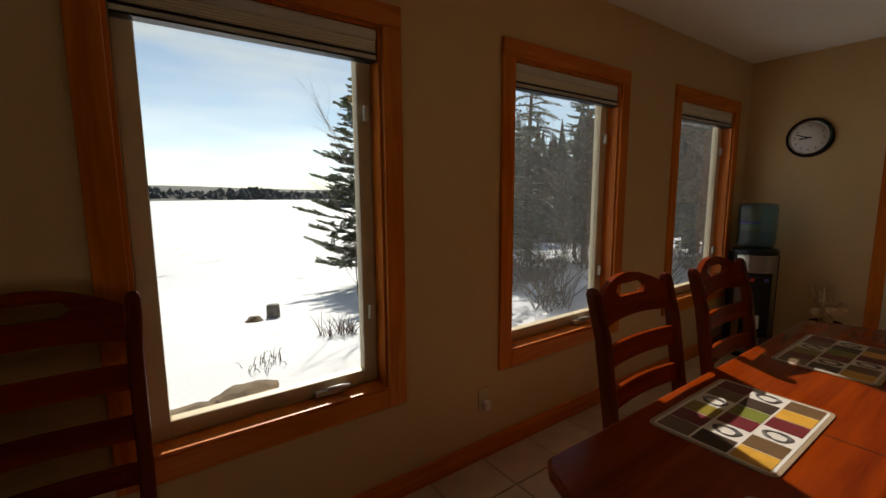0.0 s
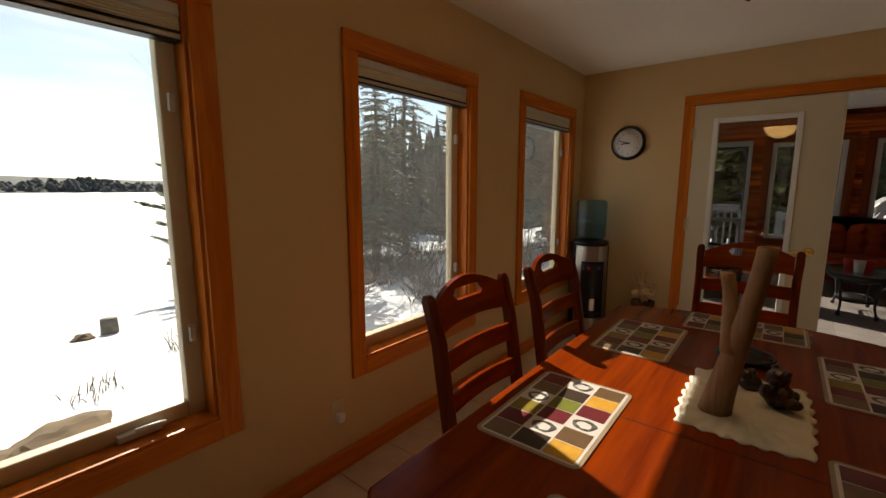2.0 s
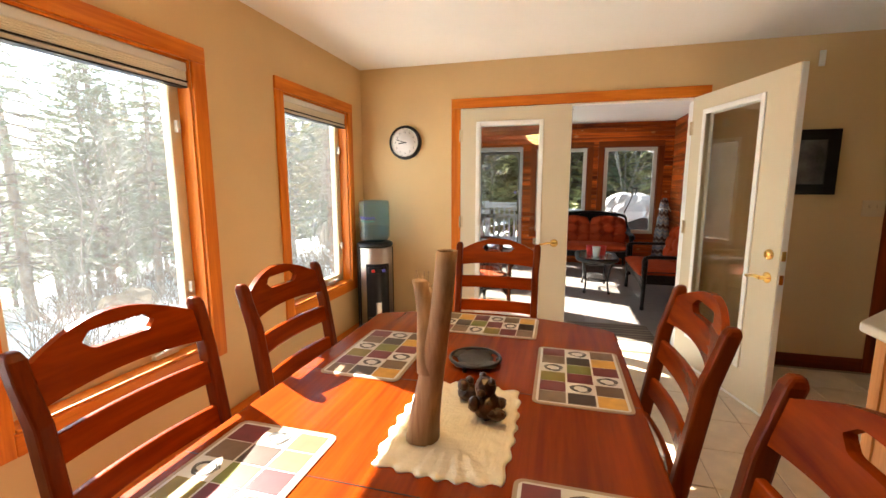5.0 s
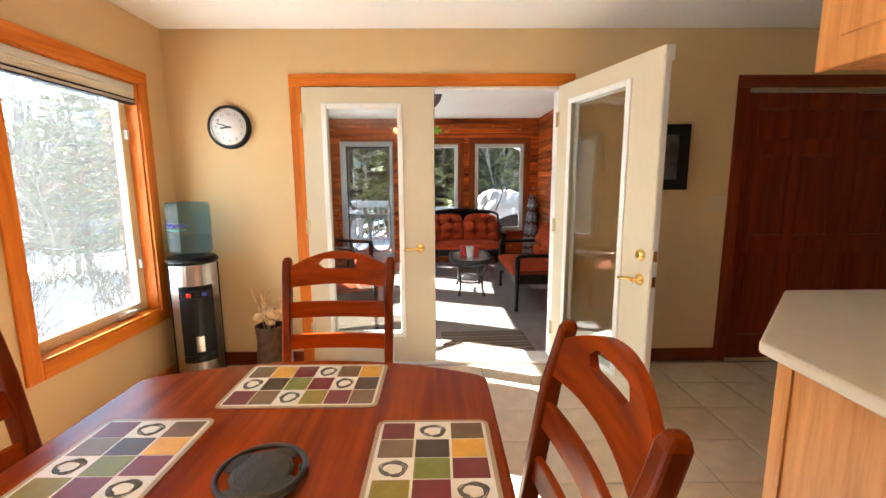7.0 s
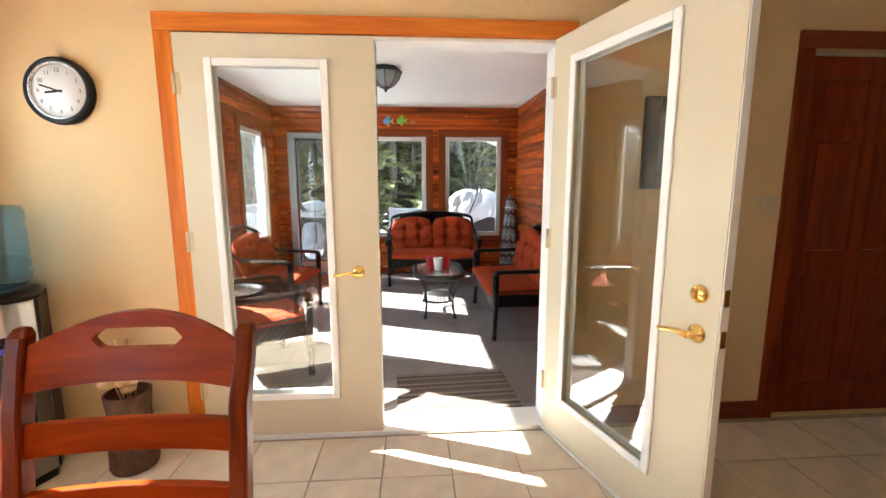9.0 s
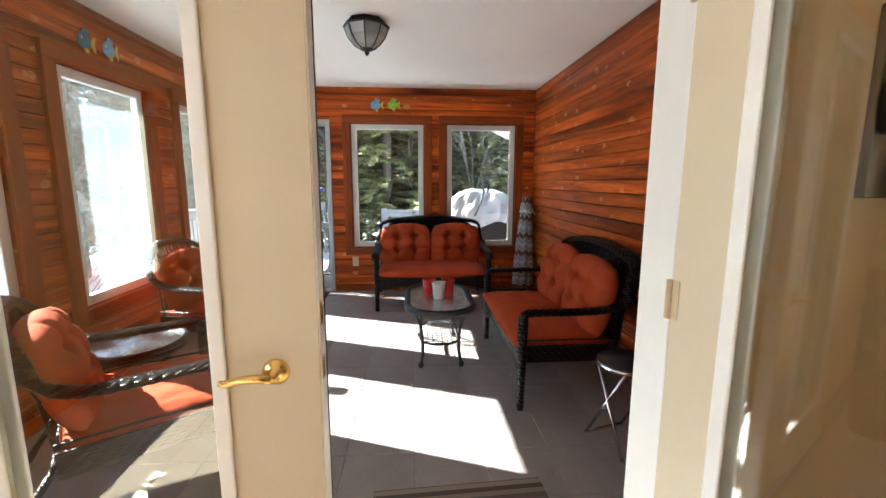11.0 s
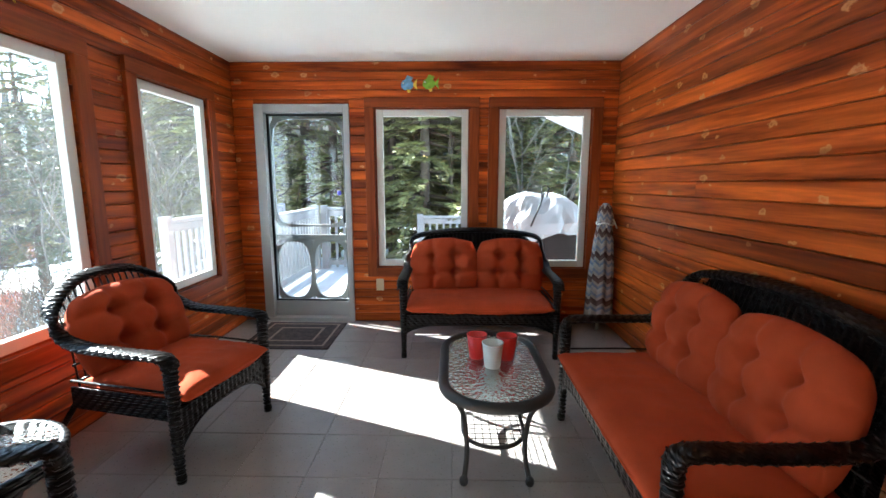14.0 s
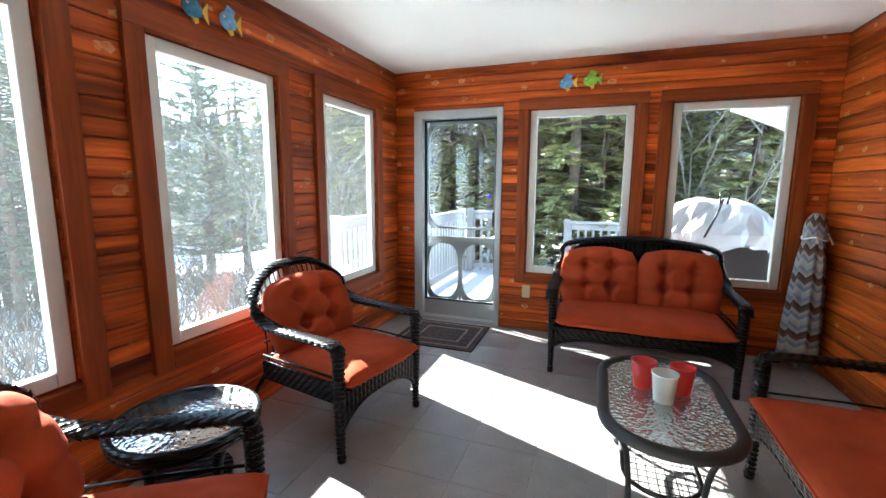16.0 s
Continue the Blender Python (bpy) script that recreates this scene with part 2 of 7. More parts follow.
M_SLATE = plain("grey brown floor tile", (0.255, 0.230, 0.215), 0.30, vary=0.20, scale=3, fine=70, relief=0.03)
M_SLGROUT = plain("dark grout", (0.235, 0.21, 0.197), 0.9, vary=0.1)
M_COUNTER = plain("cream laminate", (0.66, 0.60, 0.50), 0.35, vary=0.05, fine=250, relief=0.02)


def snow_mat():
    """Thawing snow with bare leaf litter in patches."""
    m, n, l, b = base_mat("thawing snow", 0.75)
    mp = mapped(n, l, (1, 1, 1))
    a, f = n.new("ShaderNodeTexNoise"), n.new("ShaderNodeTexNoise")
    a.inputs["Scale"].default_value, a.inputs["Detail"].default_value, a.inputs["Roughness"].default_value = 0.55, 8, 0.68
    f.inputs["Scale"].default_value, f.inputs["Detail"].default_value = 5, 5
    l.new(mp.outputs[0], a.inputs["Vector"])
    l.new(mp.outputs[0], f.inputs["Vector"])
    r = ramp(n, [(0.27, (0.12, 0.085, 0.055)), (0.335, (0.30, 0.25, 0.20)), (0.36, (0.76, 0.78, 0.82)), (0.6, (0.84, 0.86, 0.90))])
    l.new(a.outputs[0], r.inputs[0])
    l.new(r.outputs[0], b.inputs["Base Color"])
    bump(n, l, b, f.outputs[0], 0.35, 0.04)
    return m


M_SNOW = snow_mat()


# ---- mesh helpers ----
def bx(bm, x0, y0, z0, x1, y1, z1):
    v = [bm.verts.new(p) for p in ((x0, y0, z0), (x1, y0, z0), (x1, y1, z0), (x0, y1, z0), (x0, y0, z1), (x1, y0, z1), (x1, y1, z1), (x0, y1, z1))]
    for f in ((3, 2, 1, 0), (4, 5, 6, 7), (0, 1, 5, 4), (1, 2, 6, 5), (2, 3, 7, 6), (3, 0, 4, 7)):
        bm.faces.new([v[i] for i in f])
    return bm


def box(x0, y0, z0, x1, y1, z1):
    return bx(bmesh.new(), min(x0, x1), min(y0, y1), min(z0, z1), max(x0, x1), max(y0, y1), max(z0, z1))


def tube(bm, pts, radius, n=8, closed=False, flat=1.0):
    """A round or flattened bar along points; radius is a number or one for each point."""
    pts = [Vector(p) for p in pts]
    rings, k = [], len(pts)
    up = Vector((0, 0, 1))
    for i, p in enumerate(pts):
        a = pts[(i - 1) % k] if (i or closed) else p
        c = pts[(i + 1) % k] if (i < k - 1 or closed) else p
        d = (c - a).normalized()
        s = d.cross(up)
        if s.length < 0.05:
            s = d.cross(Vector((0, 1, 0)))
        s.normalize()
        w = s.cross(d).normalized()
        r = radius[i] if isinstance(radius, (list, tuple)) else radius
        rings.append([bm.verts.new(p + s * (r * math.cos(6.2832 * j / n)) + w * (r * flat * math.sin(6.2832 * j / n))) for j in range(n)])
    for i in range(k if closed else k - 1):
        a, c = rings[i], rings[(i + 1) % k]
        for j in range(n):
            bm.faces.new((a[j], a[(j + 1) % n], c[(j + 1) % n], c[j])).smooth = True
    if not closed:
        bm.faces.new(rings[0][::-1])
        bm.faces.new(rings[-1])
    return bm


def lathe(bm, profile, n=24, at=(0, 0, 0), arc=1.0, caps=True):
    """Turn (radius, height) points round the upright axis."""
    rings = []
    for r, z in profile:
        rings.append([bm.verts.new((at[0] + r * math.cos(6.2832 * arc * j / n), at[1] + r * math.sin(6.2832 * arc * j / n), at[2] + z)) for j in range(n)])
    for a, c in zip(rings, rings[1:]):
        for j in range(n):
            bm.faces.new((a[j], a[(j + 1) % n], c[(j + 1) % n], c[j])).smooth = True
    if caps and profile[0][0] > 1e-4:
        bm.faces.new(rings[0][::-1])
    if caps and profile[-1][0] > 1e-4:
        bm.faces.new(rings[-1])
    return bm


def prism(bm, poly, z0, z1, smooth=False):
    a = [bm.verts.new((x, y, z0)) for x, y in poly]
    c = [bm.verts.new((x, y, z1)) for x, y in poly]
    bm.faces.new(a[::-1])
    bm.faces.new(c)
    k = len(poly)
    for j in range(k):
        bm.faces.new((a[j], a[(j + 1) % k], c[(j + 1) % k], c[j])).smooth = smooth
    return bm


def upright(bm, poly, depth0, depth1):
    """A flat shape drawn in x and z, given a thickness in y."""
    prism(bm, poly, depth0, depth1)
    new_verts = bm.verts[-2 * len(poly):]
    for v in new_verts:
        v.co = Vector((v.co.x, v.co.z, v.co.y))
    return bm


def part(name, bm, material, parent=None, label="", bevel=0.0, m=None):
    """Link a bmesh as one mesh object under a thing or part."""
    bmesh.ops.recalc_face_normals(bm, faces=bm.faces)
    if m is not None:
        bm.transform(m)
    me = bpy.data.meshes.new(name)
    bm.to_mesh(me)
    bm.free()
    me.materials.append(material)
    ob = new(name, me)
    if parent is not None:
        ob.parent = parent
    if label:
        ob["label"] = label
    if bevel:
        md = ob.modifiers.new("edge", "BEVEL")
        md.width, md.segments, md.limit_method = bevel, 2, "ANGLE"
    return ob


def thing(name, label, category, m=None, group=""):
    ob = new(name)
    ob.empty_display_size = 0.1
    if m is not None:
        ob.matrix_basis = m
    return tagged(ob, label, category, group)


def struct(name, bm, material, label, category="structure", bevel=0.0):
    return tagged(part(name, bm, material, None, "", bevel), label, category, "", "structure")


def wall_with_holes(u0, u1, z0, z1, holes):
    """Rectangles (u0, z0, u1, z1) that fill a wall around its openings."""
    us = sorted({u0, u1, *[h[0] for h in holes], *[h[2] for h in holes]})
    out = []
    for a, c in zip(us, us[1:]):
        mid = (a + c) / 2
        cuts = sorted((h[1], h[3]) for h in holes if h[0] < mid < h[2])
        z = z0
        for h0, h1 in cuts:
            if h0 > z + 1e-4:
                out.append((a, z, c, h0))
            z = h1
        if z < z1 - 1e-4:
            out.append((a, z, c, z1))
    return out

# ---- plan ----
DX1, DY1, DCEIL = 5.875, 1.44, 2.44        # dining room: end wall, window wall, ceiling
DX0, DY0 = -1.6, -4.6
SX0, SX1, SY0, SY1, SCEIL = 6.03, 10.162, -2.185, 1.395, 2.466   # sunroom
WT = 0.19                                   # outer wall thickness
NWT, SWT = 0.135, 0.075                     # window walls
DWIN = [(1.468, 0.535, 2.325, 2.005), (3.045, 0.535, 3.945, 2.01), (4.68, 0.535, 5.575, 2.015)]
SWIN_L = [(6.34, 0.56, 7.20, 2.055), (7.585, 0.56, 8.435, 2.055), (8.895, 0.555, 9.71, 2.055)]
SWIN_F = [(-0.824, 0.55, 0.064, 2.056), (-1.954, 0.55, -1.089, 2.056)]
SDOOR = (0.302, 0.0, 1.197, 2.092)
FD0, FD1, FDH = -1.36, 0.487, 2.055         # french door opening
CL0, CL1, CLH = -4.3, -2.69, 2.04           # closet opening

# ---- floors, ceilings, walls ----
struct("floor_dining", box(DX0, DY0, -0.12, DX1 + 0.08, DY1, -0.006), M_GROUT, "cream square ceramic floor tiles with tan grout", "floor")
struct("floor_sunroom", box(DX1 + 0.081, SY0, -0.12, SX1, SY1, -0.0035), M_SLGROUT, "grey brown slate-look floor tiles with dark grout", "floor")
struct("ceiling_dining", box(DX0, DY0, DCEIL, DX1, DY1, DCEIL + 0.1), M_CEIL, "plain white painted ceiling", "ceiling")
struct("ceiling_sunroom", box(SX0, SY0, SCEIL, SX1, SY1, SCEIL + 0.1), M_CEIL, "plain white painted ceiling", "ceiling")

bm = bmesh.new()
for a, z0, c, z1 in wall_with_holes(DX0, SX0, -0.12, DCEIL + 0.1, DWIN):
    bx(bm, a, DY1, z0, c, DY1 + NWT, z1)
struct("wall_north", bm, M_WALL, "beige painted wall with three tall windows", "wall")
bm = bmesh.new()
for a, z0, c, z1 in wall_with_holes(DY0, DY1, -0.12, DCEIL + 0.1, [(FD0, 0.0, FD1, FDH), (CL0, 0.0, CL1, CLH)]):
    bx(bm, DX1, a, z0, SX0 - 0.012, c, z1)
struct("wall_east", bm, M_WALL, "beige painted wall with french doors and a closet", "wall")
struct("wall_south", box(DX0, DY0 - 0.12, -0.12, DX1, DY0, DCEIL + 0.1), M_WALL, "plain beige painted wall", "wall")
struct("wall_west", box(DX0 - 0.12, DY0, -0.12, DX0, DY1, DCEIL + 0.1), M_WALL, "plain beige painted wall", "wall")
bm = bmesh.new()
for a, z0, c, z1 in wall_with_holes(SX0, SX1 + WT, -0.12, SCEIL + 0.1, SWIN_L):
    bx(bm, a, SY1 + 0.02, z0, c, SY1 + SWT, z1)
struct("wall_sunroom_north", bm, M_CEDTRIM, "cedar board wall with three tall windows", "wall")
bm = bmesh.new()
for a, z0, c, z1 in wall_with_holes(SY0 - 0.1, SY1 + 0.019, -0.12, SCEIL + 0.1, SWIN_F + [SDOOR]):
    bx(bm, SX1 + 0.02, a, z0, SX1 + WT, c, z1)
struct("wall_sunroom_east", bm, M_CEDTRIM, "cedar board wall with a door and two windows", "wall")
struct("wall_sunroom_south", box(SX0 - 0.01, SY0 - 0.15, -0.12, SX1 + 0.019, SY0 - 0.02, SCEIL + 0.1), M_CEDTRIM, "cedar board wall", "wall")
bm = bmesh.new()
for a, z0, c, z1 in wall_with_holes(SY0, SY1 + 0.019, 0, SCEIL, [(FD0, 0.0, FD1, FDH)]):
    bx(bm, SX0 - 0.011, a, z0, SX0, c, z1)
struct("wall_sunroom_west", bm, M_CEDTRIMY, "cedar panelled wall around the french doors", "wall")
# closet back and roof slab
bm = box(SX0 + 0.6, CL0 - 0.1, 0, SX0 + 0.65, CL1 + 0.1, 2.3)
struct("wall_closet", bm, M_WALL, "plain wall behind the closet doors", "wall")
# out of view; overhangs widened to keep sun off the end wall openings
struct("roof", box(DX0 - 0.5, DY0 - 0.4, SCEIL + 0.25, SX1 + 1.15, DY1 + 0.74, SCEIL + 0.4), M_WHITE, "unseen flat roof slab with overhangs added to block sun", "roof")


# ---- casings and windows ----
def casing(name, axis, at, out, u0, z0, u1, z1, w, mv, mh, label, sill=True, depth=0.018):
    """Flat boards round an opening on the wall at x or y = at; out: +1 or -1, the room's side."""
    ob = thing(name, label, "window trim")
    ob["kind"] = "structure"
    a, c = at, at + out * depth
    def board(n2, ua, za, ub, zb, mat, extra=0.0):
        e = c + out * extra
        bmx = box(ua, a, za, ub, e, zb) if axis == "y" else box(a, ua, za, e, ub, zb)
        part(n2, bmx, mat, ob, "", 0.004)
    lo = z0 - w if sill else z0
    board("side_board", u0 - w, lo, u0, z1, mv)
    board("side_board", u1, lo, u1 + w, z1, mv)
    board("head_board", u0 - w, z1, u1 + w, z1 + w, mh, 0.002)
    if sill:
        board("sill_board", u0, lo, u1, z0, mh, 0.002)
    return ob


def window(name, axis, at, into, u0, z0, u1, z1, label, mframe, reveal_mat, frame_w=0.055, set_back=0.07, pane_mat=None, deep=WT):
    """Reveal lining, sash frame and pane; into: +1 or -1, away from the room."""
    ob = thing(name, label, "window")
    ob["kind"] = "structure"
    pane_mat = pane_mat or M_PANE
    def bxx(ua, d0, za, ub, d1, zb):
        p, q = at + into * d0, at + into * d1
        return box(ua, p, za, ub, q, zb) if axis == "y" else box(p, ua, za, q, ub, zb)
    t = 0.012
    rv = max(0.004, set_back)
    for d0, d1, mt in ((0, rv, reveal_mat), (rv, deep + 0.004, M_VINYL)):
        for nm, g in (("jamb", (u0, d0, z0, u0 + t, d1, z1)), ("jamb", (u1 - t, d0, z0, u1, d1, z1)), ("head", (u0 + t, d0, z1 - t, u1 - t, d1, z1)), ("sill", (u0 + t, d0 - (0.012 if d0 == 0 else 0), z0, u1 - t, d1, z0 + t))):
            part(nm, bxx(*g), mt, ob)
    a, c, lo, hi, f = u0 + t, u1 - t, z0 + t, z1 - t, frame_w
    s0, s1 = set_back, set_back + 0.05
    for nm, g in (("sash_stile", (a, s0, lo, a + f, s1, hi)), ("sash_stile", (c - f, s0, lo, c, s1, hi)), ("sash_rail", (a + f, s0, hi - f, c - f, s1, hi)), ("sash_rail", (a + f, s0, lo, c - f, s1, lo + f))):
        part(nm, bxx(*g), mframe, ob, "", 0.005)
    pane = part("pane", bxx(a + f - 0.01, s0 + 0.022, lo + f - 0.01, c - f + 0.01, s0 + 0.028, hi - f + 0.01), pane_mat, ob, "clear glass pane")
    pane.visible_shadow = False
    return ob


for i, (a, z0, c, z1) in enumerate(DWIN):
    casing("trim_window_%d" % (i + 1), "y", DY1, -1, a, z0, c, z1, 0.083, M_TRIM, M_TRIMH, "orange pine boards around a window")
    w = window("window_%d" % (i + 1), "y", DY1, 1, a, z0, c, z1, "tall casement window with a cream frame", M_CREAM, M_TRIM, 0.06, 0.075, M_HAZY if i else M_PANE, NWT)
    # crank and latches
    bm = box(c - 0.30, DY1 + 0.045, z0 + 0.018, c - 0.17, DY1 + 0.075, z0 + 0.042)
    tube(bm, [(c - 0.25, DY1 + 0.05, z0 + 0.045), (c - 0.20, DY1 + 0.035, z0 + 0.05), (c - 0.16, DY1 + 0.04, z0 + 0.042)], 0.008, 8)
    part("crank", bm, M_VINYL, w, "white crank handle", 0.003)
    for zz in (z0 + 0.30, z1 - 0.35):
        part("latch", box(c - 0.052, DY1 + 0.052, zz, c - 0.032, DY1 + 0.075, zz + 0.06), M_VINYL, w, "", 0.003)
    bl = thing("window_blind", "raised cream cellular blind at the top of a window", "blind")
    part("headrail", box(a + 0.014, DY1 + 0.004, z1 - 0.055, c - 0.014, DY1 + 0.06, z1 - 0.013), M_VINYL, bl, "", 0.006)
    zig = [(DY1 + 0.006 + 0.004 * (k % 2), z1 - 0.0555 - 0.0045 * k) for k in range(11)]
    zig += [(DY1 + 0.056 - 0.004 * (k % 2), z1 - 0.0555 - 0.0045 * k) for k in range(10, -1, -1)]
    bm = bmesh.new()
    va, vb = [bm.verts.new((a + 0.018, y, z)) for y, z in zig], [bm.verts.new((c - 0.018, y, z)) for y, z in zig]
    bm.faces.new(va)
    bm.faces.new(vb[::-1])
    for k in range(len(zig)):
        q = (k + 1) % len(zig)
        bm.faces.new((va[k], va[q], vb[q], vb[k]))
    part("folded_fabric", bm, M_BLIND, bl)
    # black strip added as the shadow of the gap below the folds
    part("upper_cord_strip", box(a + 0.017, DY1 + 0.002, z1 - 0.107, c - 0.017, DY1 + 0.05, z1 - 0.1005), M_BLACK, bl, "dark strip standing in for the gap shadow")
    # second dark line, under the bottom rail
    part("cord_strip", box(a + 0.017, DY1 + 0.003, z1 - 0.133, c - 0.017, DY1 + 0.05, z1 - 0.1265), M_BLACK, bl, "dark lower strip")
    part("bottom_rail", box(a + 0.016, DY1 + 0.006, z1 - 0.126, c - 0.016, DY1 + 0.056, z1 - 0.1075), M_VINYL, bl, "", 0.004)

for i, (a, z0, c, z1) in enumerate(SWIN_L):
    casing("trim_window_%d" % (i + 4), "y", SY1, -1, a, z0, c, z1, 0.095, M_CEDTRIM, M_CEDTRIMX, "dark brown cedar boards around a window", depth=0.03)
    window("window_%d" % (i + 4), "y", SY1 + 0.02, 1, a, z0, c, z1, "tall white vinyl window", M_VINYL, M_CEDTRIM, 0.062, -0.014, M_FAINTGLARE, SWT - 0.02)
for i, (a, z0, c, z1) in enumerate(SWIN_F):
    casing("trim_window_%d" % (i + 7), "x", SX1, -1, a, z0, c, z1, 0.09, M_CEDTRIM, M_CEDTRIMY, "dark brown cedar boards around a window", depth=0.03)
    window("window_%d" % (i + 7), "x", SX1 + 0.01, 1, a, z0, c, z1, "white vinyl window", M_VINYL, M_CEDTRIM, 0.062, 0.0)

# french door casing, closet casing, baseboards
casing("trim_french_doors", "x", DX1, -1, FD0, 0, FD1, FDH, 0.083, M_TRIM, M_TRIMY, "orange pine boards around the french doors", False)
# same pine as the door trim; the darker colour holds its shade
casing("trim_closet", "x", DX1, -1, CL0, 0, CL1, CLH, 0.085, M_CLOSET, M_SHADETRIMY, "pine boards around the closet, darkened for shade", False)
bb = thing("baseboard", "pine baseboards, darkened where shade falls", "baseboard")
bb["kind"] = "structure"
part("board", box(DX0, DY1 - 0.014, 0, DX1 - 0.015, DY1, 0.105), M_TRIMH, bb, "orange pine board", 0.004)
# end wall boards: same pine, shade painted in as a darker colour
part("board", box(DX1 - 0.014, FD1 + 0.084, 0, DX1, DY1, 0.105), M_SHADETRIMY, bb, "", 0.004)
part("board", box(DX1 - 0.014, CL1 + 0.086, 0, DX1, FD0 - 0.084, 0.105), M_SHADETRIMY, bb, "", 0.004)
# french door lining and threshold
dl = thing("door_frame", "white painted lining and threshold of the french doors", "door frame")
dl["kind"] = "structure"
for nm, g in (("jamb", (DX1 - 0.002, FD0, 0, SX0 + 0.002, FD0 + 0.02, FDH)), ("jamb", (DX1 - 0.002, FD1 - 0.02, 0, SX0 + 0.002, FD1, FDH)), ("head", (DX1 - 0.002, FD0 + 0.02, FDH - 0.02, SX0 + 0.002, FD1 - 0.02, FDH)), ("threshold", (DX1 - 0.03, FD0, -0.005, SX0 + 0.02, FD1, 0.02))):
    part(nm, box(*g), M_WHITE, dl, "", 0.004)


def door_leaf(name, w, label, deadbolt):
    """Local: hinge edge at x = 0, leaf along +x, thickness in y, bottom at z = 0."""
    d = thing(name, label, "door")
    d["kind"] = "structure"
    h, t = 2.025, 0.044
    g0, g1, h0, h1 = 0.142, w - 0.224, 0.205, 1.912
    lz, bz, lx = (0.830, 0.968, w - 0.072) if deadbolt else (0.884, 1.03, w - 0.104)
    bm = bmesh.new()
    for r in ((0, 0, g0, h), (g1, 0, w, h), (g0, 0, g1, h0), (g0, h1, g1, h)):
        bx(bm, r[0], 0, r[1], r[2], t, r[3])
    part("leaf", bm, M_DOOR, d)
    bm = bmesh.new()
    f = 0.032
    for y0, y1 in ((-0.012, 0.0), (t, t + 0.012)):
        for r in ((g0 - 0.005, h0 - 0.005, g0 + f, h1 + 0.005), (g1 - f, h0 - 0.005, g1 + 0.005, h1 + 0.005), (g0 + f, h0 - 0.005, g1 - f, h0 + f), (g0 + f, h1 - f, g1 - f, h1 + 0.005)):
            bx(bm, r[0], y0, r[1], r[2], y1, r[3])
    part("glass_frame", bm, M_WHITE, d, "white moulded glass frame", 0.005)
    p = part("pane", box(g0 + 0.01, t / 2 - 0.004, h0 + 0.01, g1 - 0.01, t / 2 + 0.004, h1 - 0.01), M_DOORPANE, d, "clear glass pane")
    p.visible_shadow = False
    part("edge_strip", box(w, 0.004, 0, w + 0.004, t - 0.004, h), M_WHITE, d)
    if not deadbolt:
        part("astragal", box(w - 0.035, t, 0, w + 0.004, t + 0.020, h), M_WHITE, d, "white overlapping edge strip", 0.003)
        part("gasket", box(w + 0.004, t + 0.0135, 0, w + 0.0065, t + 0.0185, h), M_BLACK, d, "dark edge seal")
    part("weather_strip", box(0.0, -0.01, -0.012, w, t + 0.01, 0.0), M_WHITE, d, "white bottom strip")
    for s in (-1, 1):
        yo = -0.0 if s < 0 else t
        k = part("lever", bmesh.new(), M_BRASS, d, "polished brass lever")
        bm = bmesh.new()
        lathe(bm, [(0.0, -0.004), (0.033, -0.004), (0.033, 0.004), (0.024, 0.012), (0.012, 0.016), (0.012, 0.045), (0.0, 0.045)], 20)
        bm.transform(Matrix.Translation((lx, yo, lz)) @ (pose(0, 0, 0, 90) if s < 0 else pose(0, 0, 0, -90)))
        y = yo + s * 0.045
        tube(bm, [(lx, y, lz), (lx - 0.035, y + s * 0.004, lz + 0.005), (lx - 0.075, y, lz - 0.001), (lx - 0.107, y - s * 0.004, lz - 0.011), (lx - 0.12, y, lz - 0.005)], [0.012, 0.010, 0.009, 0.009, 0.006], 10)
        bmesh.ops.recalc_face_normals(bm, faces=bm.faces)
        bm.to_mesh(k.data)
        bm.free()
        if deadbolt:
            bm = bmesh.new()
            lathe(bm, [(0.0, 0), (0.032, 0), (0.032, 0.008), (0.024, 0.018), (0.0, 0.02)], 20)
            bx(bm, -0.005, -0.016, 0.018, 0.005, 0.016, 0.030)
            bm.transform(Matrix.Translation((lx, yo, bz)) @ (pose(0, 0, 0, 90) if s < 0 else pose(0, 0, 0, -90)))
            part("deadbolt", bm, M_BRASS, d, "round brass deadbolt")
    for zz in (lz, lz + 0.138):
        part("strike", box(w + 0.004, 0.010, zz - 0.028, w + 0.006, t - 0.010, zz + 0.028), M_BRASS, d, "brass latch plate")
    for zz in (0.22, 1.0, 1.75):
        bm = bmesh.new()
        tube(bm, [(-0.004, -0.006, zz), (-0.004, -0.006, zz + 0.10)], 0.008, 10)
        bx(bm, -0.004, -0.003, zz, 0.022, -0.0005, zz + 0.10)
        part("hinge", bm, M_HINGE, d, "pale brass hinge")
    return d


LEAF = 0.926
d1 = door_leaf("door_1", LEAF, "closed beige french door with a tall glass panel", False)
d1.matrix_basis = pose(5.853, 0.485, 0.022, 0, 0, -90)
d2 = door_leaf("door_2", 0.952, "open beige french door with a tall glass panel", True)
d2.matrix_basis = Matrix.Translation((5.853, -1.345, 0.022)) @ pose(0, 0, 0, 0, 0, 180 + 16.4) @ Matrix.Translation((0, -0.022, 0))


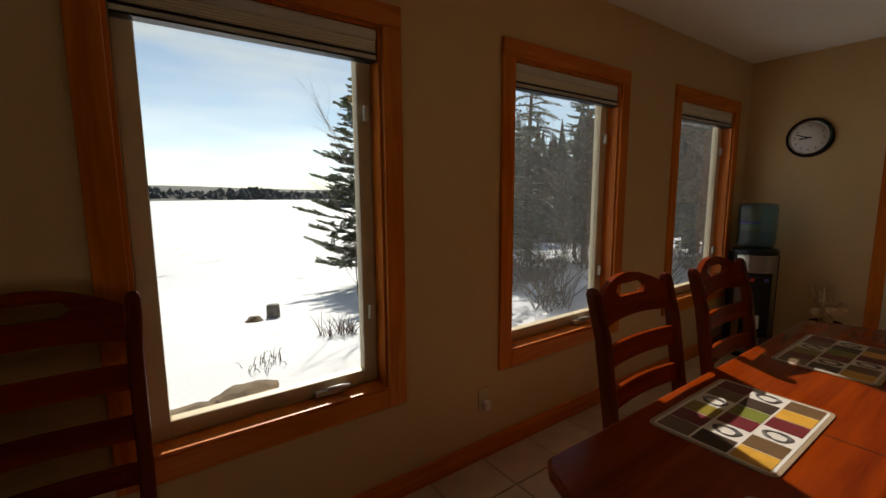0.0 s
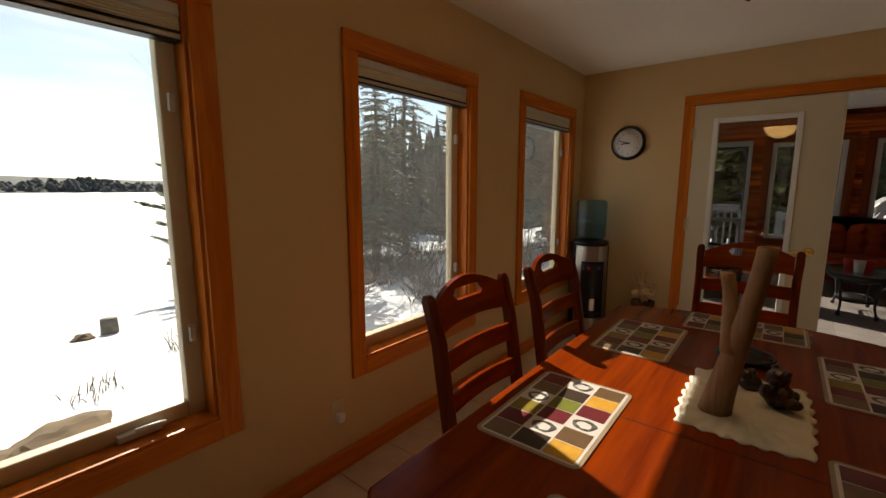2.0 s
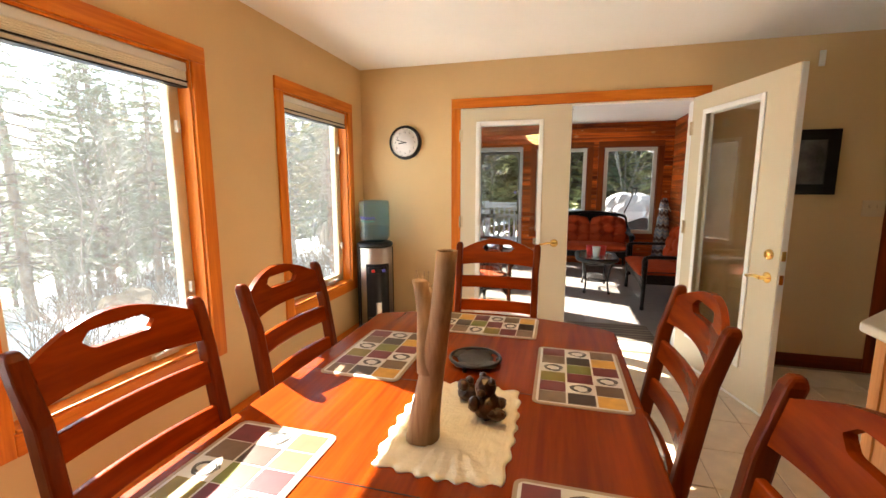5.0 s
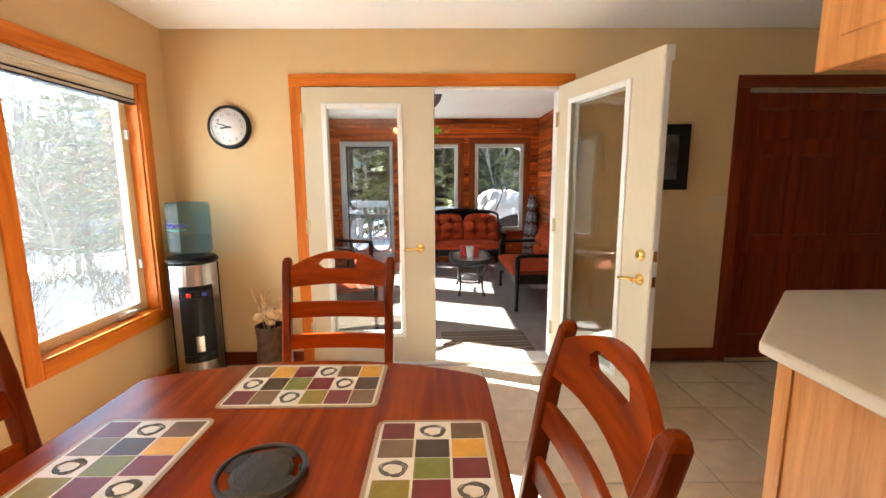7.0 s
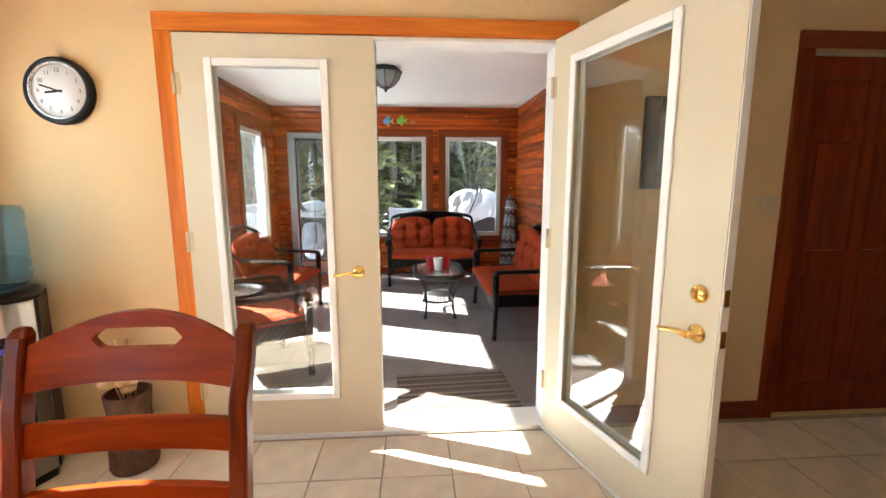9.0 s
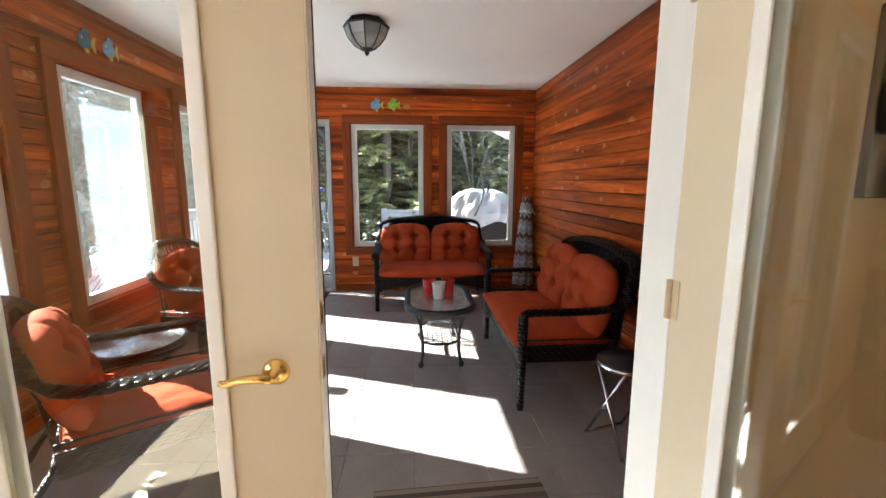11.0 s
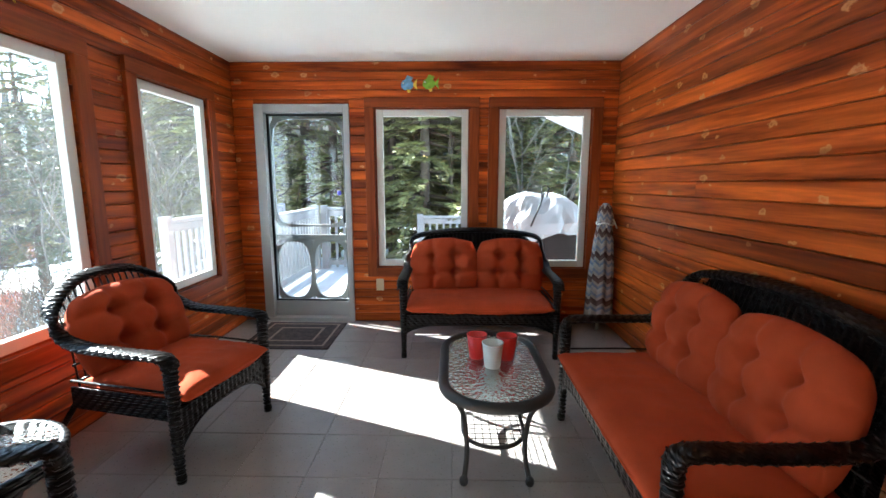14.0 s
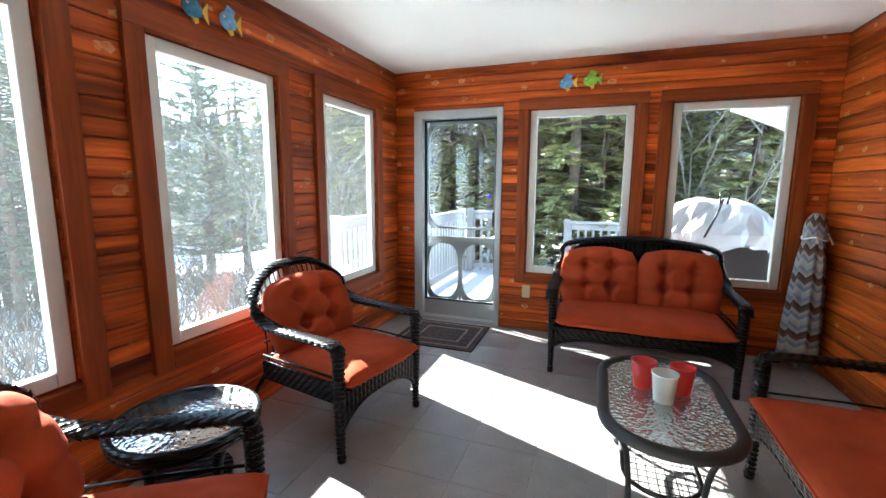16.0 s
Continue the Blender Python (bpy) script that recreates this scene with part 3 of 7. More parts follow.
# closet six-panel doors
def panel_door(name, y0, y1, z0, z1, x):
    d = thing(name, "red brown six-panel wooden closet door", "door", None, "closet doors")
    d["kind"] = "structure"
    part("slab", box(x + 0.012, y0, z0, x + 0.036, y1, z1), M_CLOSET, d)
    w = y1 - y0
    m, mid = 0.095, 0.075
    ys = [(y0 + m, y0 + w / 2 - mid / 2), (y0 + w / 2 + mid / 2, y1 - m)]
    zs = [(z0 + 0.19, z0 + 0.83), (z0 + 0.97, z0 + 1.56), (z0 + 1.67, z1 - 0.11)]
    bm = bmesh.new()
    for a, b0, c, e in wall_with_holes(y0, y1, z0, z1, [(p[0], q[0], p[1], q[1]) for p in ys for q in zs]):
        bx(bm, x, a, b0, x + 0.012, c, e)
    part("frame", bm, M_CLOSET, d, "")
    for p in ys:
        for q in zs:
            bm = box(x + 0.004, p[0] + 0.012, q[0] + 0.012, x + 0.0118, p[1] - 0.012, q[1] - 0.012)
            part("panel", bm, M_CLOSET, d, "", 0.010)
    return d


cw = (CL1 - CL0) / 2
d3 = panel_door("door_3", CL1 - cw + 0.0, CL1 - 0.006, 0.012, CLH - 0.03, DX1 + 0.02)
panel_door("door_4", CL0 + 0.006, CL0 + cw - 0.006, 0.012, CLH - 0.03, DX1 + 0.062)
struct("closet_track", box(DX1 + 0.015, CL0, CLH - 0.028, DX1 + 0.12, CL1, CLH), M_STEEL, "metal closet door track", "door track")

# ---- outdoors ----
M_NEEDLE = plain("conifer needles", (0.088, 0.115, 0.055), 0.6, vary=0.35, scale=2.0, fine=30)
M_NEEDLE2 = plain("cedar foliage", (0.195, 0.195, 0.070), 0.6, vary=0.35, scale=2.0, fine=30)
M_BARK = plain("grey brown bark", (0.11, 0.085, 0.065), 0.9, vary=0.3, scale=8, fine=40, relief=0.4)
M_BIRCH = plain("pale bark", (0.20, 0.18, 0.15), 0.8, vary=0.25, scale=8, fine=40, relief=0.2)
M_ROCK = plain("brown rock", (0.17, 0.115, 0.065), 0.9, vary=0.35, scale=5, fine=30, relief=0.5)
M_FARWOOD = plain("distant woods", (0.062, 0.066, 0.066), 0.9, vary=0.3, scale=0.05, fine=2)
M_DECK = plain("snowy deck boards", (0.58, 0.59, 0.62), 0.7, vary=0.08, scale=3, fine=20, relief=0.2)
M_RAIL = plain("weathered white railing", (0.30, 0.30, 0.31), 0.5, vary=0.05)
M_COVER = plain("silvery white tarpaulin", (0.30, 0.30, 0.32), 0.45, vary=0.06, scale=5, fine=60, relief=0.15)


def ground_z(x, y):
    d = max(0.0, min(1.0, (y - 3) / 30.0))
    z = -1.25 - 3.4 * d * d * (3 - 2 * d)
    e = max(0.0, min(1.0, (x - 7) / 7.0)) * (1 - d)
    z += 0.55 * e
    if y > 34:
        return -4.65
    return z + 0.10 * noise.noise(Vector((x * 0.35, y * 0.35, 0))) + 0.25 * noise.noise(Vector((x * 0.07, y * 0.07, 3))) * min(1, abs(y) / 10)


def steps(lo, hi, fine_lo, fine_hi, fine):
    out, v = [], fine_lo
    while v < fine_hi:
        out.append(v)
        v += fine
    st, v = fine, fine_hi
    while v < hi:
        out.append(v)
        st *= 1.3
        v += st
    out.append(hi)
    st, v, low = fine, fine_lo, []
    while v > lo:
        st *= 1.3
        v -= st
        low.append(max(v, lo))
    return low[::-1] + out


gx, gy = steps(-2500, 2500, -8, 40, 0.8), steps(-2500, 2500, -10, 36, 0.8)
bm = bmesh.new()
grid = [[bm.verts.new((x, y, ground_z(x, y) - (0.0 if not (-2.2 < x < 10.8 and -5 < y < 1.7) else 1.2))) for x in gx] for y in gy]
for r0, r1 in zip(grid, grid[1:]):
    for j in range(len(gx) - 1):
        bm.faces.new((r0[j], r0[j + 1], r1[j + 1], r1[j])).smooth = True
struct("ground", bm, M_SNOW, "snow covered ground sloping down to a frozen lake", "ground")
# foundation under the house
struct("wall_foundation", box(DX0 - 0.1, DY0 - 0.1, -2.6, SX1 + WT, DY1 + WT - 0.01, -0.121), M_ROCK, "concrete foundation", "wall")


def conifer(name, seed, h, spread, mat, label, droop=0.35, whorls=24, full=False):
    """A tapered trunk with whorls of limbs; full: limbs carry side branches too."""
    rnd = random.Random(seed)
    t = thing(name, label, "tree")
    bm = bmesh.new()
    tube(bm, [(0, 0, -0.4), (0.02 * h * 0.3, 0, h * 0.4), (0, 0.01 * h, h * 0.75), (0, 0, h)], [h * 0.016, h * 0.012, h * 0.006, 0.01], 7)
    part("trunk", bm, M_BARK, t)
    limbs = bmesh.new()
    verts, faces = [], []

    def needles(p0, d, L, lift, droop2, dens, q0):
        side = Vector((-d.y, d.x, 0))
        n = max(8, int(L * dens))
        for s in range(n):
            q = q0 + (1.02 - q0) * s / n
            p = p0 + d * L * q + Vector((0, 0, L * (lift * q - droop2 * q * q)))
            for sg in (-1, 1):
                ln = (0.72 if full else 1.0) * rnd.uniform(0.09, 0.21) * (0.5 + 0.6 * math.sin(3.0 * q)) * (0.6 + 0.08 * h)
                tip = p + side * sg * ln * 0.85 + d * ln * rnd.uniform(0.3, 0.9) + Vector((0, 0, rnd.uniform(-0.30, 0.12) * ln))
                w = d * ln * 0.16 + Vector((0, 0, rnd.uniform(-0.025, 0.025)))
                m2 = (p + tip) / 2
                i = len(verts)
                verts.extend((p, m2 + w, tip, m2 - w + Vector((0, 0, -0.05 * ln))))
                faces.extend(((i, i + 1, i + 2), (i, i + 2, i + 3)))

    for k in range(whorls):
        f = k / (whorls - 1)
        z = h * ((0.10 if full else 0.16) + (0.88 if full else 0.82) * f) + rnd.uniform(-0.1, 0.1)
        reach = spread * (1 - f) ** 0.8 * rnd.uniform(0.75, 1.15) + 0.15
        nb = rnd.choice((5, 6, 7))
        a0 = rnd.uniform(0, 6.28)
        for b in range(nb):
            a = a0 + 6.283 * b / nb + rnd.uniform(-0.3, 0.3)
            L = reach * rnd.uniform(0.55, 1.15)
            if rnd.random() < 0.12:
                continue
            d = Vector((math.cos(a), math.sin(a), 0))
            lift = rnd.uniform(-0.1, 0.25)
            p0 = Vector((0, 0, z))
            pts = [p0 + d * L * s + Vector((0, 0, L * (lift * s - droop * s * s))) for s in (0, 0.5, 1.0)]
            tube(limbs, pts, [0.02 + 0.01 * L, 0.012 + 0.004 * L, 0.004], 4)
            needles(p0, d, L, lift, droop, 42 if full else 22, 0.15)
            if not full or L < 0.5:
                continue
            for sb in range(4 + int(L)):
                q = rnd.uniform(0.3, 0.85)
                p = p0 + d * L * q + Vector((0, 0, L * (lift * q - droop * q * q)))
                a2 = a + rnd.choice((-1, 1)) * rnd.uniform(0.5, 1.0)
                d2 = Vector((math.cos(a2), math.sin(a2), 0))
                L2 = L * rnd.uniform(0.25, 0.5) * (1.15 - 0.6 * q)
                tube(limbs, [p, p + d2 * L2 + Vector((0, 0, L2 * (0.25 - droop)))], [0.010, 0.003], 3)
                needles(p, d2, L2, 0.25, droop, 42, 0.1)
    part("limbs", limbs, M_BARK, t)["kind"] = "stuff"
    me = bpy.data.meshes.new("crown")
    me.from_pydata(verts, [], faces)
    me.materials.append(mat)
    crown = new("crown", me)
    crown.parent = t
    crown["kind"] = "stuff"
    return t


def bare_tree(name, seed, h, mat, label):
    rnd = random.Random(seed)
    t = thing(name, label, "tree")
    bm, tw = bmesh.new(), bmesh.new()

    def grow(p, d, L, r, depth):
        mid = p + d * L * 0.5 + Vector((rnd.uniform(-1, 1), rnd.uniform(-1, 1), 0)) * L * 0.05
        q = p + d * L
        tube(bm if depth < 2 else tw, [p, mid, q], [r, r * 0.8, r * 0.55], 6 if depth < 2 else 3)
        if depth >= 4:
            return
        for _ in range((7, 4, 4, 3)[depth]):
            dd = (d + Vector((rnd.uniform(-1, 1), rnd.uniform(-1, 1), rnd.uniform(-0.25, 0.5))) * 0.75).normalized()
            s = rnd.uniform(0.2, 1.0)
            grow(p + d * L * s, dd, L * rnd.uniform(0.45, 0.68), r * 0.5, depth + 1)
    grow(Vector((0, 0, -0.3)), Vector((rnd.uniform(-0.08, 0.08), rnd.uniform(-0.08, 0.08), 1)).normalized(), h * 0.55, h * 0.0046, 0)
    part("trunk", bm, mat, t)
    part("twigs", tw, mat, t)["kind"] = "stuff"
    return t


def rock(name, x, y, r, sq, seed, label, mat=None, z=None):
    rnd = random.Random(seed)
    bm = bmesh.new()
    bmesh.ops.create_icosphere(bm, subdivisions=3, radius=r)
    off = Vector((rnd.uniform(0, 99), rnd.uniform(0, 99), 0))
    for v in bm.verts:
        v.co *= 1 + 0.45 * noise.noise(v.co * (1.3 / r) + off) + 0.15 * noise.noise(v.co * (4 / r) + off)
        v.co.z *= sq
    ob = part(name, bm, mat or M_ROCK)
    ob.matrix_basis = Matrix.Translation((x, y, ground_z(x, y) if z is None else z))
    return tagged(ob, label, "rock")


kinds = [
    conifer("conifer", 1, 10.0, 1.9, M_NEEDLE, "tall dark green spruce standing in snow", 0.30, 30),
    conifer("conifer", 2, 9.0, 2.2, M_NEEDLE, "dark green spruce with drooping limbs in snow", 0.40, 26),
    conifer("conifer", 3, 8.0, 2.6, M_NEEDLE, "open pine with upswept limbs in snow", -0.12, 34),
    conifer("cedar_tree", 4, 8.0, 1.6, M_NEEDLE2, "yellow green cedar standing in snow", 0.45, 27),
]
near_kinds = [
    conifer("pine_tree", 7, 9.0, 2.7, M_NEEDLE, "full dark green pine with upswept limbs in snow", -0.10, 26, True),
    conifer("cedar_tree", 8, 8.0, 1.9, M_NEEDLE2, "full yellow green cedar standing in snow", 0.35, 30, True),
]
bares = [bare_tree("bare_tree", 11, 8.5, M_BARK, "leafless grey brown tree in snow"), bare_tree("bare_tree", 12, 7.5, M_BIRCH, "leafless pale barked tree in snow")]
spots = [(6, 9.55, 17.4, 1.05), (1, 10.3, 17.8, 0.85), (3, 10.9, 19.2, 0.9), (0, 11.8, 20.5, 1.1), (0, 14.5, 16.5, 1.2), (6, 12.9, 14.8, 0.9), (1, 15.5, 13.0, 1.1), (7, 15.2, 4.4, 0.95), (7, 15.5, -0.05, 1.05), (3, 18.6, -0.8, 1.15), (3, 19.2, 1.4, 1.2), (3, 18.4, 3.6, 1.1), (3, 20.2, -2.4, 1.25), (3, 19.8, 5.4, 1.2), (0, 16.0, 7.6, 0.9), (3, 17.4, 8.6, 1.1), (1, 19.0, 9.8, 1.2), (3, 16.9, 6.3, 0.9), (0, 18.6, 7.4, 1.2), (1, 20.5, 8.6, 1.3), (3, 15.9, 9.2, 0.8), (7, 17.2, 0.9, 1.1), (7, 16.6, -1.3, 1.0), (1, 17.5, -1.3, 1.2), (3, 17.8, 2.6, 1.1), (0, 19.5, -2.6, 1.3), (6, 15.4, 10.0, 0.8), (7, 16.0, -3.4, 1.0), (2, -7.6, 21.0, 1.1), (1, -0.95, 14.5, 1.35)]
rnd = random.Random(5)


def shades(x, y, h):
    """Whether a tree there would keep the sun from the windows."""
    for xw in (2.0, 3.5, 5.0, 7.0, 8.3, 9.6):
        s = (y - 1.5) / SUN_DIR.y
        if s > 0 and abs(xw + SUN_DIR.x * s - x) < 2.4 and 0.6 + SUN_DIR.z * s < h + ground_z(x, y):
            return True
    return False


for _ in range(420):
    x, y, sc = rnd.uniform(7.0, 17.5), rnd.uniform(9.5, 21.0), rnd.uniform(0.30, 0.95)
    if len(spots) < 62 and y < 8 + (x - 4) * 1.6 and not shades(x, y, 9.5 * sc) and all((x - s[1]) ** 2 + (y - s[2]) ** 2 > 1.6 for s in spots):
        spots.append((rnd.choice((0, 1, 3, 4, 4, 5)), x, y, sc))
tries = 0
while len(spots) < 165 and tries < 9000:
    tries += 1
    if rnd.random() < 0.6:
        az, r = radians(rnd.uniform(-2, 62)), rnd.uniform(13, 55)
        x, y = 5.0 + r * math.cos(az), r * math.sin(az)
    else:
        x, y = rnd.uniform(16, 42), rnd.uniform(-16, 12)
    sc = rnd.uniform(0.75, 1.35) if rnd.random() < 0.55 else rnd.uniform(0.22, 0.5)
    if y < 2.5 and x < 15.5 or shades(x, y, 10 * sc) or any((x - s[1]) ** 2 + (y - s[2]) ** 2 < 2.2 for s in spots):
        continue
    if y > 22 and x < 13 + (y - 20) * 0.6:
        continue
    kind = rnd.choice((0, 1, 2, 3, 4, 4, 4, 5, 5)) if y > 6 else rnd.choice((0, 1, 3, 3, 3, 5, 4))
    spots.append((kind, x, y, sc))
allk = kinds + bares + near_kinds
used = set()
for k, x, y, sc in spots:
    mtx = Matrix.Translation((x, y, ground_z(x, y))) @ pose(0, 0, 0, 0, 0, rnd.uniform(0, 360)) @ Matrix.Scale(sc, 4)
    if k in used:
        ob = copy_thing(allk[k], mtx)
        ob.scale = (sc, sc, sc)
    else:
        used.add(k)
        allk[k].matrix_basis = mtx
for ob in [o for o in scene.objects if o.parent is None and "tree" == o.get("category", "")]:
    ob["group"] = "trees around the house"
# slender bare saplings beyond the corner windows
for bx_, by_, br_, sc in ((12.3, 3.5, 20, 0.5), (13.2, 4.3, 95, 0.62), (14.1, 4.9, 210, 0.7), (13.6, 3.6, 310, 0.45), (15.2, 5.9, 130, 0.8), (14.6, 4.1, 250, 0.6), (12.9, 5.6, 70, 0.55), (13.8, 6.9, 170, 0.7)):
    c3 = copy_thing(bares[br_ // 10 % 2], Matrix.Translation((bx_, by_, ground_z(bx_, by_))) @ pose(0, 0, 0, 0, 0, br_))
    c3.scale = (sc, sc, sc)
# the birch in front of the far window
for bx_, by_, br_ in ((15.6, -0.6, 200), (16.4, 1.7, 80), (15.0, 3.6, 300), (14.9, -3.0, 150), (17.0, -1.9, 10), (15.9, 5.6, 260), (13.6, 9.5, 30), (14.2, 11.8, 130), (12.2, 12.2, 230)):
    copy_thing(bares[int(br_) % 20 // 10], Matrix.Translation((bx_, by_, ground_z(bx_, by_))) @ pose(0, 0, 0, 0, 0, br_))
copy_thing(bares[1], Matrix.Translation((15.2, -2.15, ground_z(15.2, -2.1))) @ pose(0, 0, 0, 0, 0, 40))

# far shore
rnd = random.Random(9)
verts, faces = [], []


def spike(x, y, z, h, w):
    for t0, t1, ww in ((0.0, 0.6, 1.0), (0.35, 0.85, 0.7), (0.65, 1.0, 0.42)):
        i, n = len(verts), 6
        a0 = rnd.uniform(0, 6.28)
        for j in range(n):
            rr = w * ww * rnd.uniform(0.7, 1.25)
            verts.append((x + rr * math.cos(a0 + 6.283 * j / n), y + rr * math.sin(a0 + 6.283 * j / n), z + h * (t0 + rnd.uniform(-0.05, 0.05))))
        verts.append((x, y, z + h * t1))
        faces.extend((i + j, i + (j + 1) % n, i + n) for j in range(n))


for i in range(1500):
    az = radians(rnd.uniform(50, 135))
    r = 430 + rnd.uniform(0, 90) + 25 * math.sin(az * 9)
    roll = 0.5 + 0.5 * noise.noise(Vector((math.degrees(az) * 0.16, 2.0, 0)))
    spike(r * math.cos(az), r * math.sin(az), -5 + (r - 430) * (0.03 + 0.09 * roll), rnd.uniform(2.5, 6.5) * (0.7 + 0.6 * roll), rnd.uniform(3, 7))
for i in range(420):
    az = radians(rnd.uniform(52, 68.5))
    r = 175 + rnd.uniform(0, 60) + (71 - math.degrees(az)) * 0
    spike(r * math.cos(az), r * math.sin(az), -5 + (r - 175) * 0.06, rnd.choice((3.5, 4.5, 5.5, 6.5, 11.0)) * rnd.uniform(0.8, 1.2) * (0.6 + 0.8 * (71 - math.degrees(az)) / 19), rnd.uniform(1.5, 3.0))
for i in range(900):
    az = radians(rnd.uniform(-38, 52))
    r = rnd.uniform(52, 95)
    spike(r * math.cos(az), r * math.sin(az), -4, rnd.uniform(9, 16), rnd.uniform(1.0, 2.2))
me = bpy.data.meshes.new("far_woods")
me.from_pydata(verts, [], faces)
me.materials.append(M_FARWOOD)
tagged(new("far_woods", me), "dark wooded shore across the frozen lake", "woods", "", "stuff")
bm = bmesh.new()
for k in range(36):
    a = radians(48 + 90 * k / 35)
    b = radians(48 + 90 * (k + 1) / 35)
    p = [(432 * math.cos(a), 432 * math.sin(a), -4.7), (432 * math.cos(b), 432 * math.sin(b), -4.7), (640 * math.cos(b), 640 * math.sin(b), 9 + 3 * math.sin(b * 9)), (640 * math.cos(a), 640 * math.sin(a), 9 + 3 * math.sin(a * 9))]
    bm.faces.new([bm.verts.new(c) for c in p])
struct("backdrop", bm, M_FARWOOD, "low wooded hills beyond the lake", "hills")

# rocks, stump and brush on the snow
rock("rock", 1.62, 5.2, 0.55, 0.28, 1, "flat brown rock showing through the snow")
rock("rock", 2.45, 5.6, 0.42, 0.30, 2, "low brown rock showing through the snow")
rock("rock", 1.0, 9.5, 0.6, 0.35, 3, "dark rock showing through the snow")
rock("rock", 3.6, 10.9, 0.22, 0.6, 4, "small dark stone on the snow")
rock("rock", 8.0, 12.9, 0.45, 0.7, 5, "dark round rock on the snow")
rock("rock", 9.6, 9.4, 0.55, 0.75, 6, "brushy brown mound on the snow")
bm = bmesh.new()
lathe(bm, [(0.20, -0.2), (0.17, 0.05), (0.16, 0.34), (0.0, 0.35)], 12)
st = part("tree_stump", bm, M_BIRCH)
st.matrix_basis = Matrix.Translation((4.15, 11.2, ground_z(4.15, 11.2)))
tagged(st, "short pale tree stump standing in the snow", "stump")
bm = box(-0.6, -0.07, 0, 0.6, 0.07, 0.07)
st = part("plank", bm, M_BIRCH)
st.matrix_basis = pose(1.55, 4.75, ground_z(1.55, 4.75) + 0.12, 0, 0, -28)
tagged(st, "weathered plank lying on snowy rocks", "plank")
rnd = random.Random(21)
for bxx, byy, n, hh in ((4.5, 7.6, 60, 0.45), (2.9, 6.6, 25, 0.2), (11.5, 8.5, 50, 0.8), (13.0, 7.0, 50, 0.9)):
    bm = bmesh.new()
    for _ in range(n):
        a, sp = rnd.uniform(0, 6.28), rnd.uniform(0.1, 0.9)
        p = Vector((rnd.uniform(-0.3, 0.3), rnd.uniform(-0.3, 0.3), -0.05))
        q = p + Vector((math.cos(a) * sp * hh, math.sin(a) * sp * hh, hh * rnd.uniform(0.5, 1.1)))
        tube(bm, [p, (p + q) / 2 + Vector((0, 0, 0.06)), q], [0.009, 0.006, 0.003], 3)
    b = part("shrub", bm, M_BARK)
    b.matrix_basis = Matrix.Translation((bxx, byy, ground_z(bxx, byy)))
    tagged(b, "leafless brown shrub poking out of the snow", "shrub", "shrubs in the snow")
    for _ in range(16):
        px_, py_, sc = rnd.uniform(6.0, 15.5), rnd.uniform(5.0, 14.0), rnd.uniform(0.6, 1.7)
        if py_ < 4 + (px_ - 4) * 1.4:
            c2 = copy_thing(b, Matrix.Translation((px_, py_, ground_z(px_, py_))) @ pose(0, 0, 0, 0, 0, rnd.uniform(0, 360)))
            c2.scale = (sc, sc, sc * 0.9)

# deck, railings, covered barbecue
deck = thing("deck", "snowy wooden deck outside the sunroom", "deck")
deck["kind"] = "structure"
for k in range(24):
    part("deck_board", box(SX1 + WT + 0.01, -3.4 + 0.25 * k, -0.10, 13.7, -3.4 + 0.25 * k + 0.243, -0.03 + 0.004 * (k % 3)), M_DECK, deck)
part("skirt", box(SX1 + WT + 0.02, -3.38, -1.6, 13.68, 2.55, -0.101), M_RAIL, deck)


def railing(x0, y0, x1, y1, z0, top, label):
    t = thing("deck_railing", label, "railing", None, "deck railings")
    L = math.hypot(x1 - x0, y1 - y0)
    ux, uy = (x1 - x0) / L, (y1 - y0) / L
    n = int(L / 0.115)
    for nm, w, a, c in (("top_rail", 0.06, top - 0.04, top), ("upper_rail", 0.02, top - 0.14, top - 0.05), ("lower_rail", 0.02, z0 + 0.06, z0 + 0.14)):
        bm = box(0, -w, a, L, w, c)
        part(nm, bm, M_RAIL, t, "", 0.004, Matrix.Translation((x0, y0, 0)) @ pose(0, 0, 0, 0, 0, math.degrees(math.atan2(uy, ux))))
    me = None
    for k in range(n):
        if me is None:
            o = part("picket", box(-0.018, -0.018, z0 + 0.02, 0.018, 0.018, top - 0.141), M_RAIL, t)
            me = o.data
        else:
            o = new("picket", me)
            o.parent = t
        o.location = (x0 + ux * (k + 0.5) * L / n, y0 + uy * (k + 0.5) * L / n, 0)
    for e in (0, 1):
        part("post", box(-0.05, -0.05, z0, 0.05, 0.05, top + 0.03), M_RAIL, t, "", 0.006, Matrix.Translation((x0 + ux * L * e, y0 + uy * L * e, 0)))
    return t


railing(SX1 + WT + 0.12, 2.35, 13.55, 2.35, -0.02, 0.98, "white painted deck railing dusted with snow")
railing(SX1 + WT + 0.25, 1.53, 12.85, 1.53, -0.02, 0.98, "white painted deck railing beside the door")
railing(12.9, 1.40, 12.9, 0.52, -0.02, 0.98, "white painted deck railing across the deck end")
railing(13.55, -0.1, 13.55, -3.3, -0.02, 0.80, "low white painted deck railing")

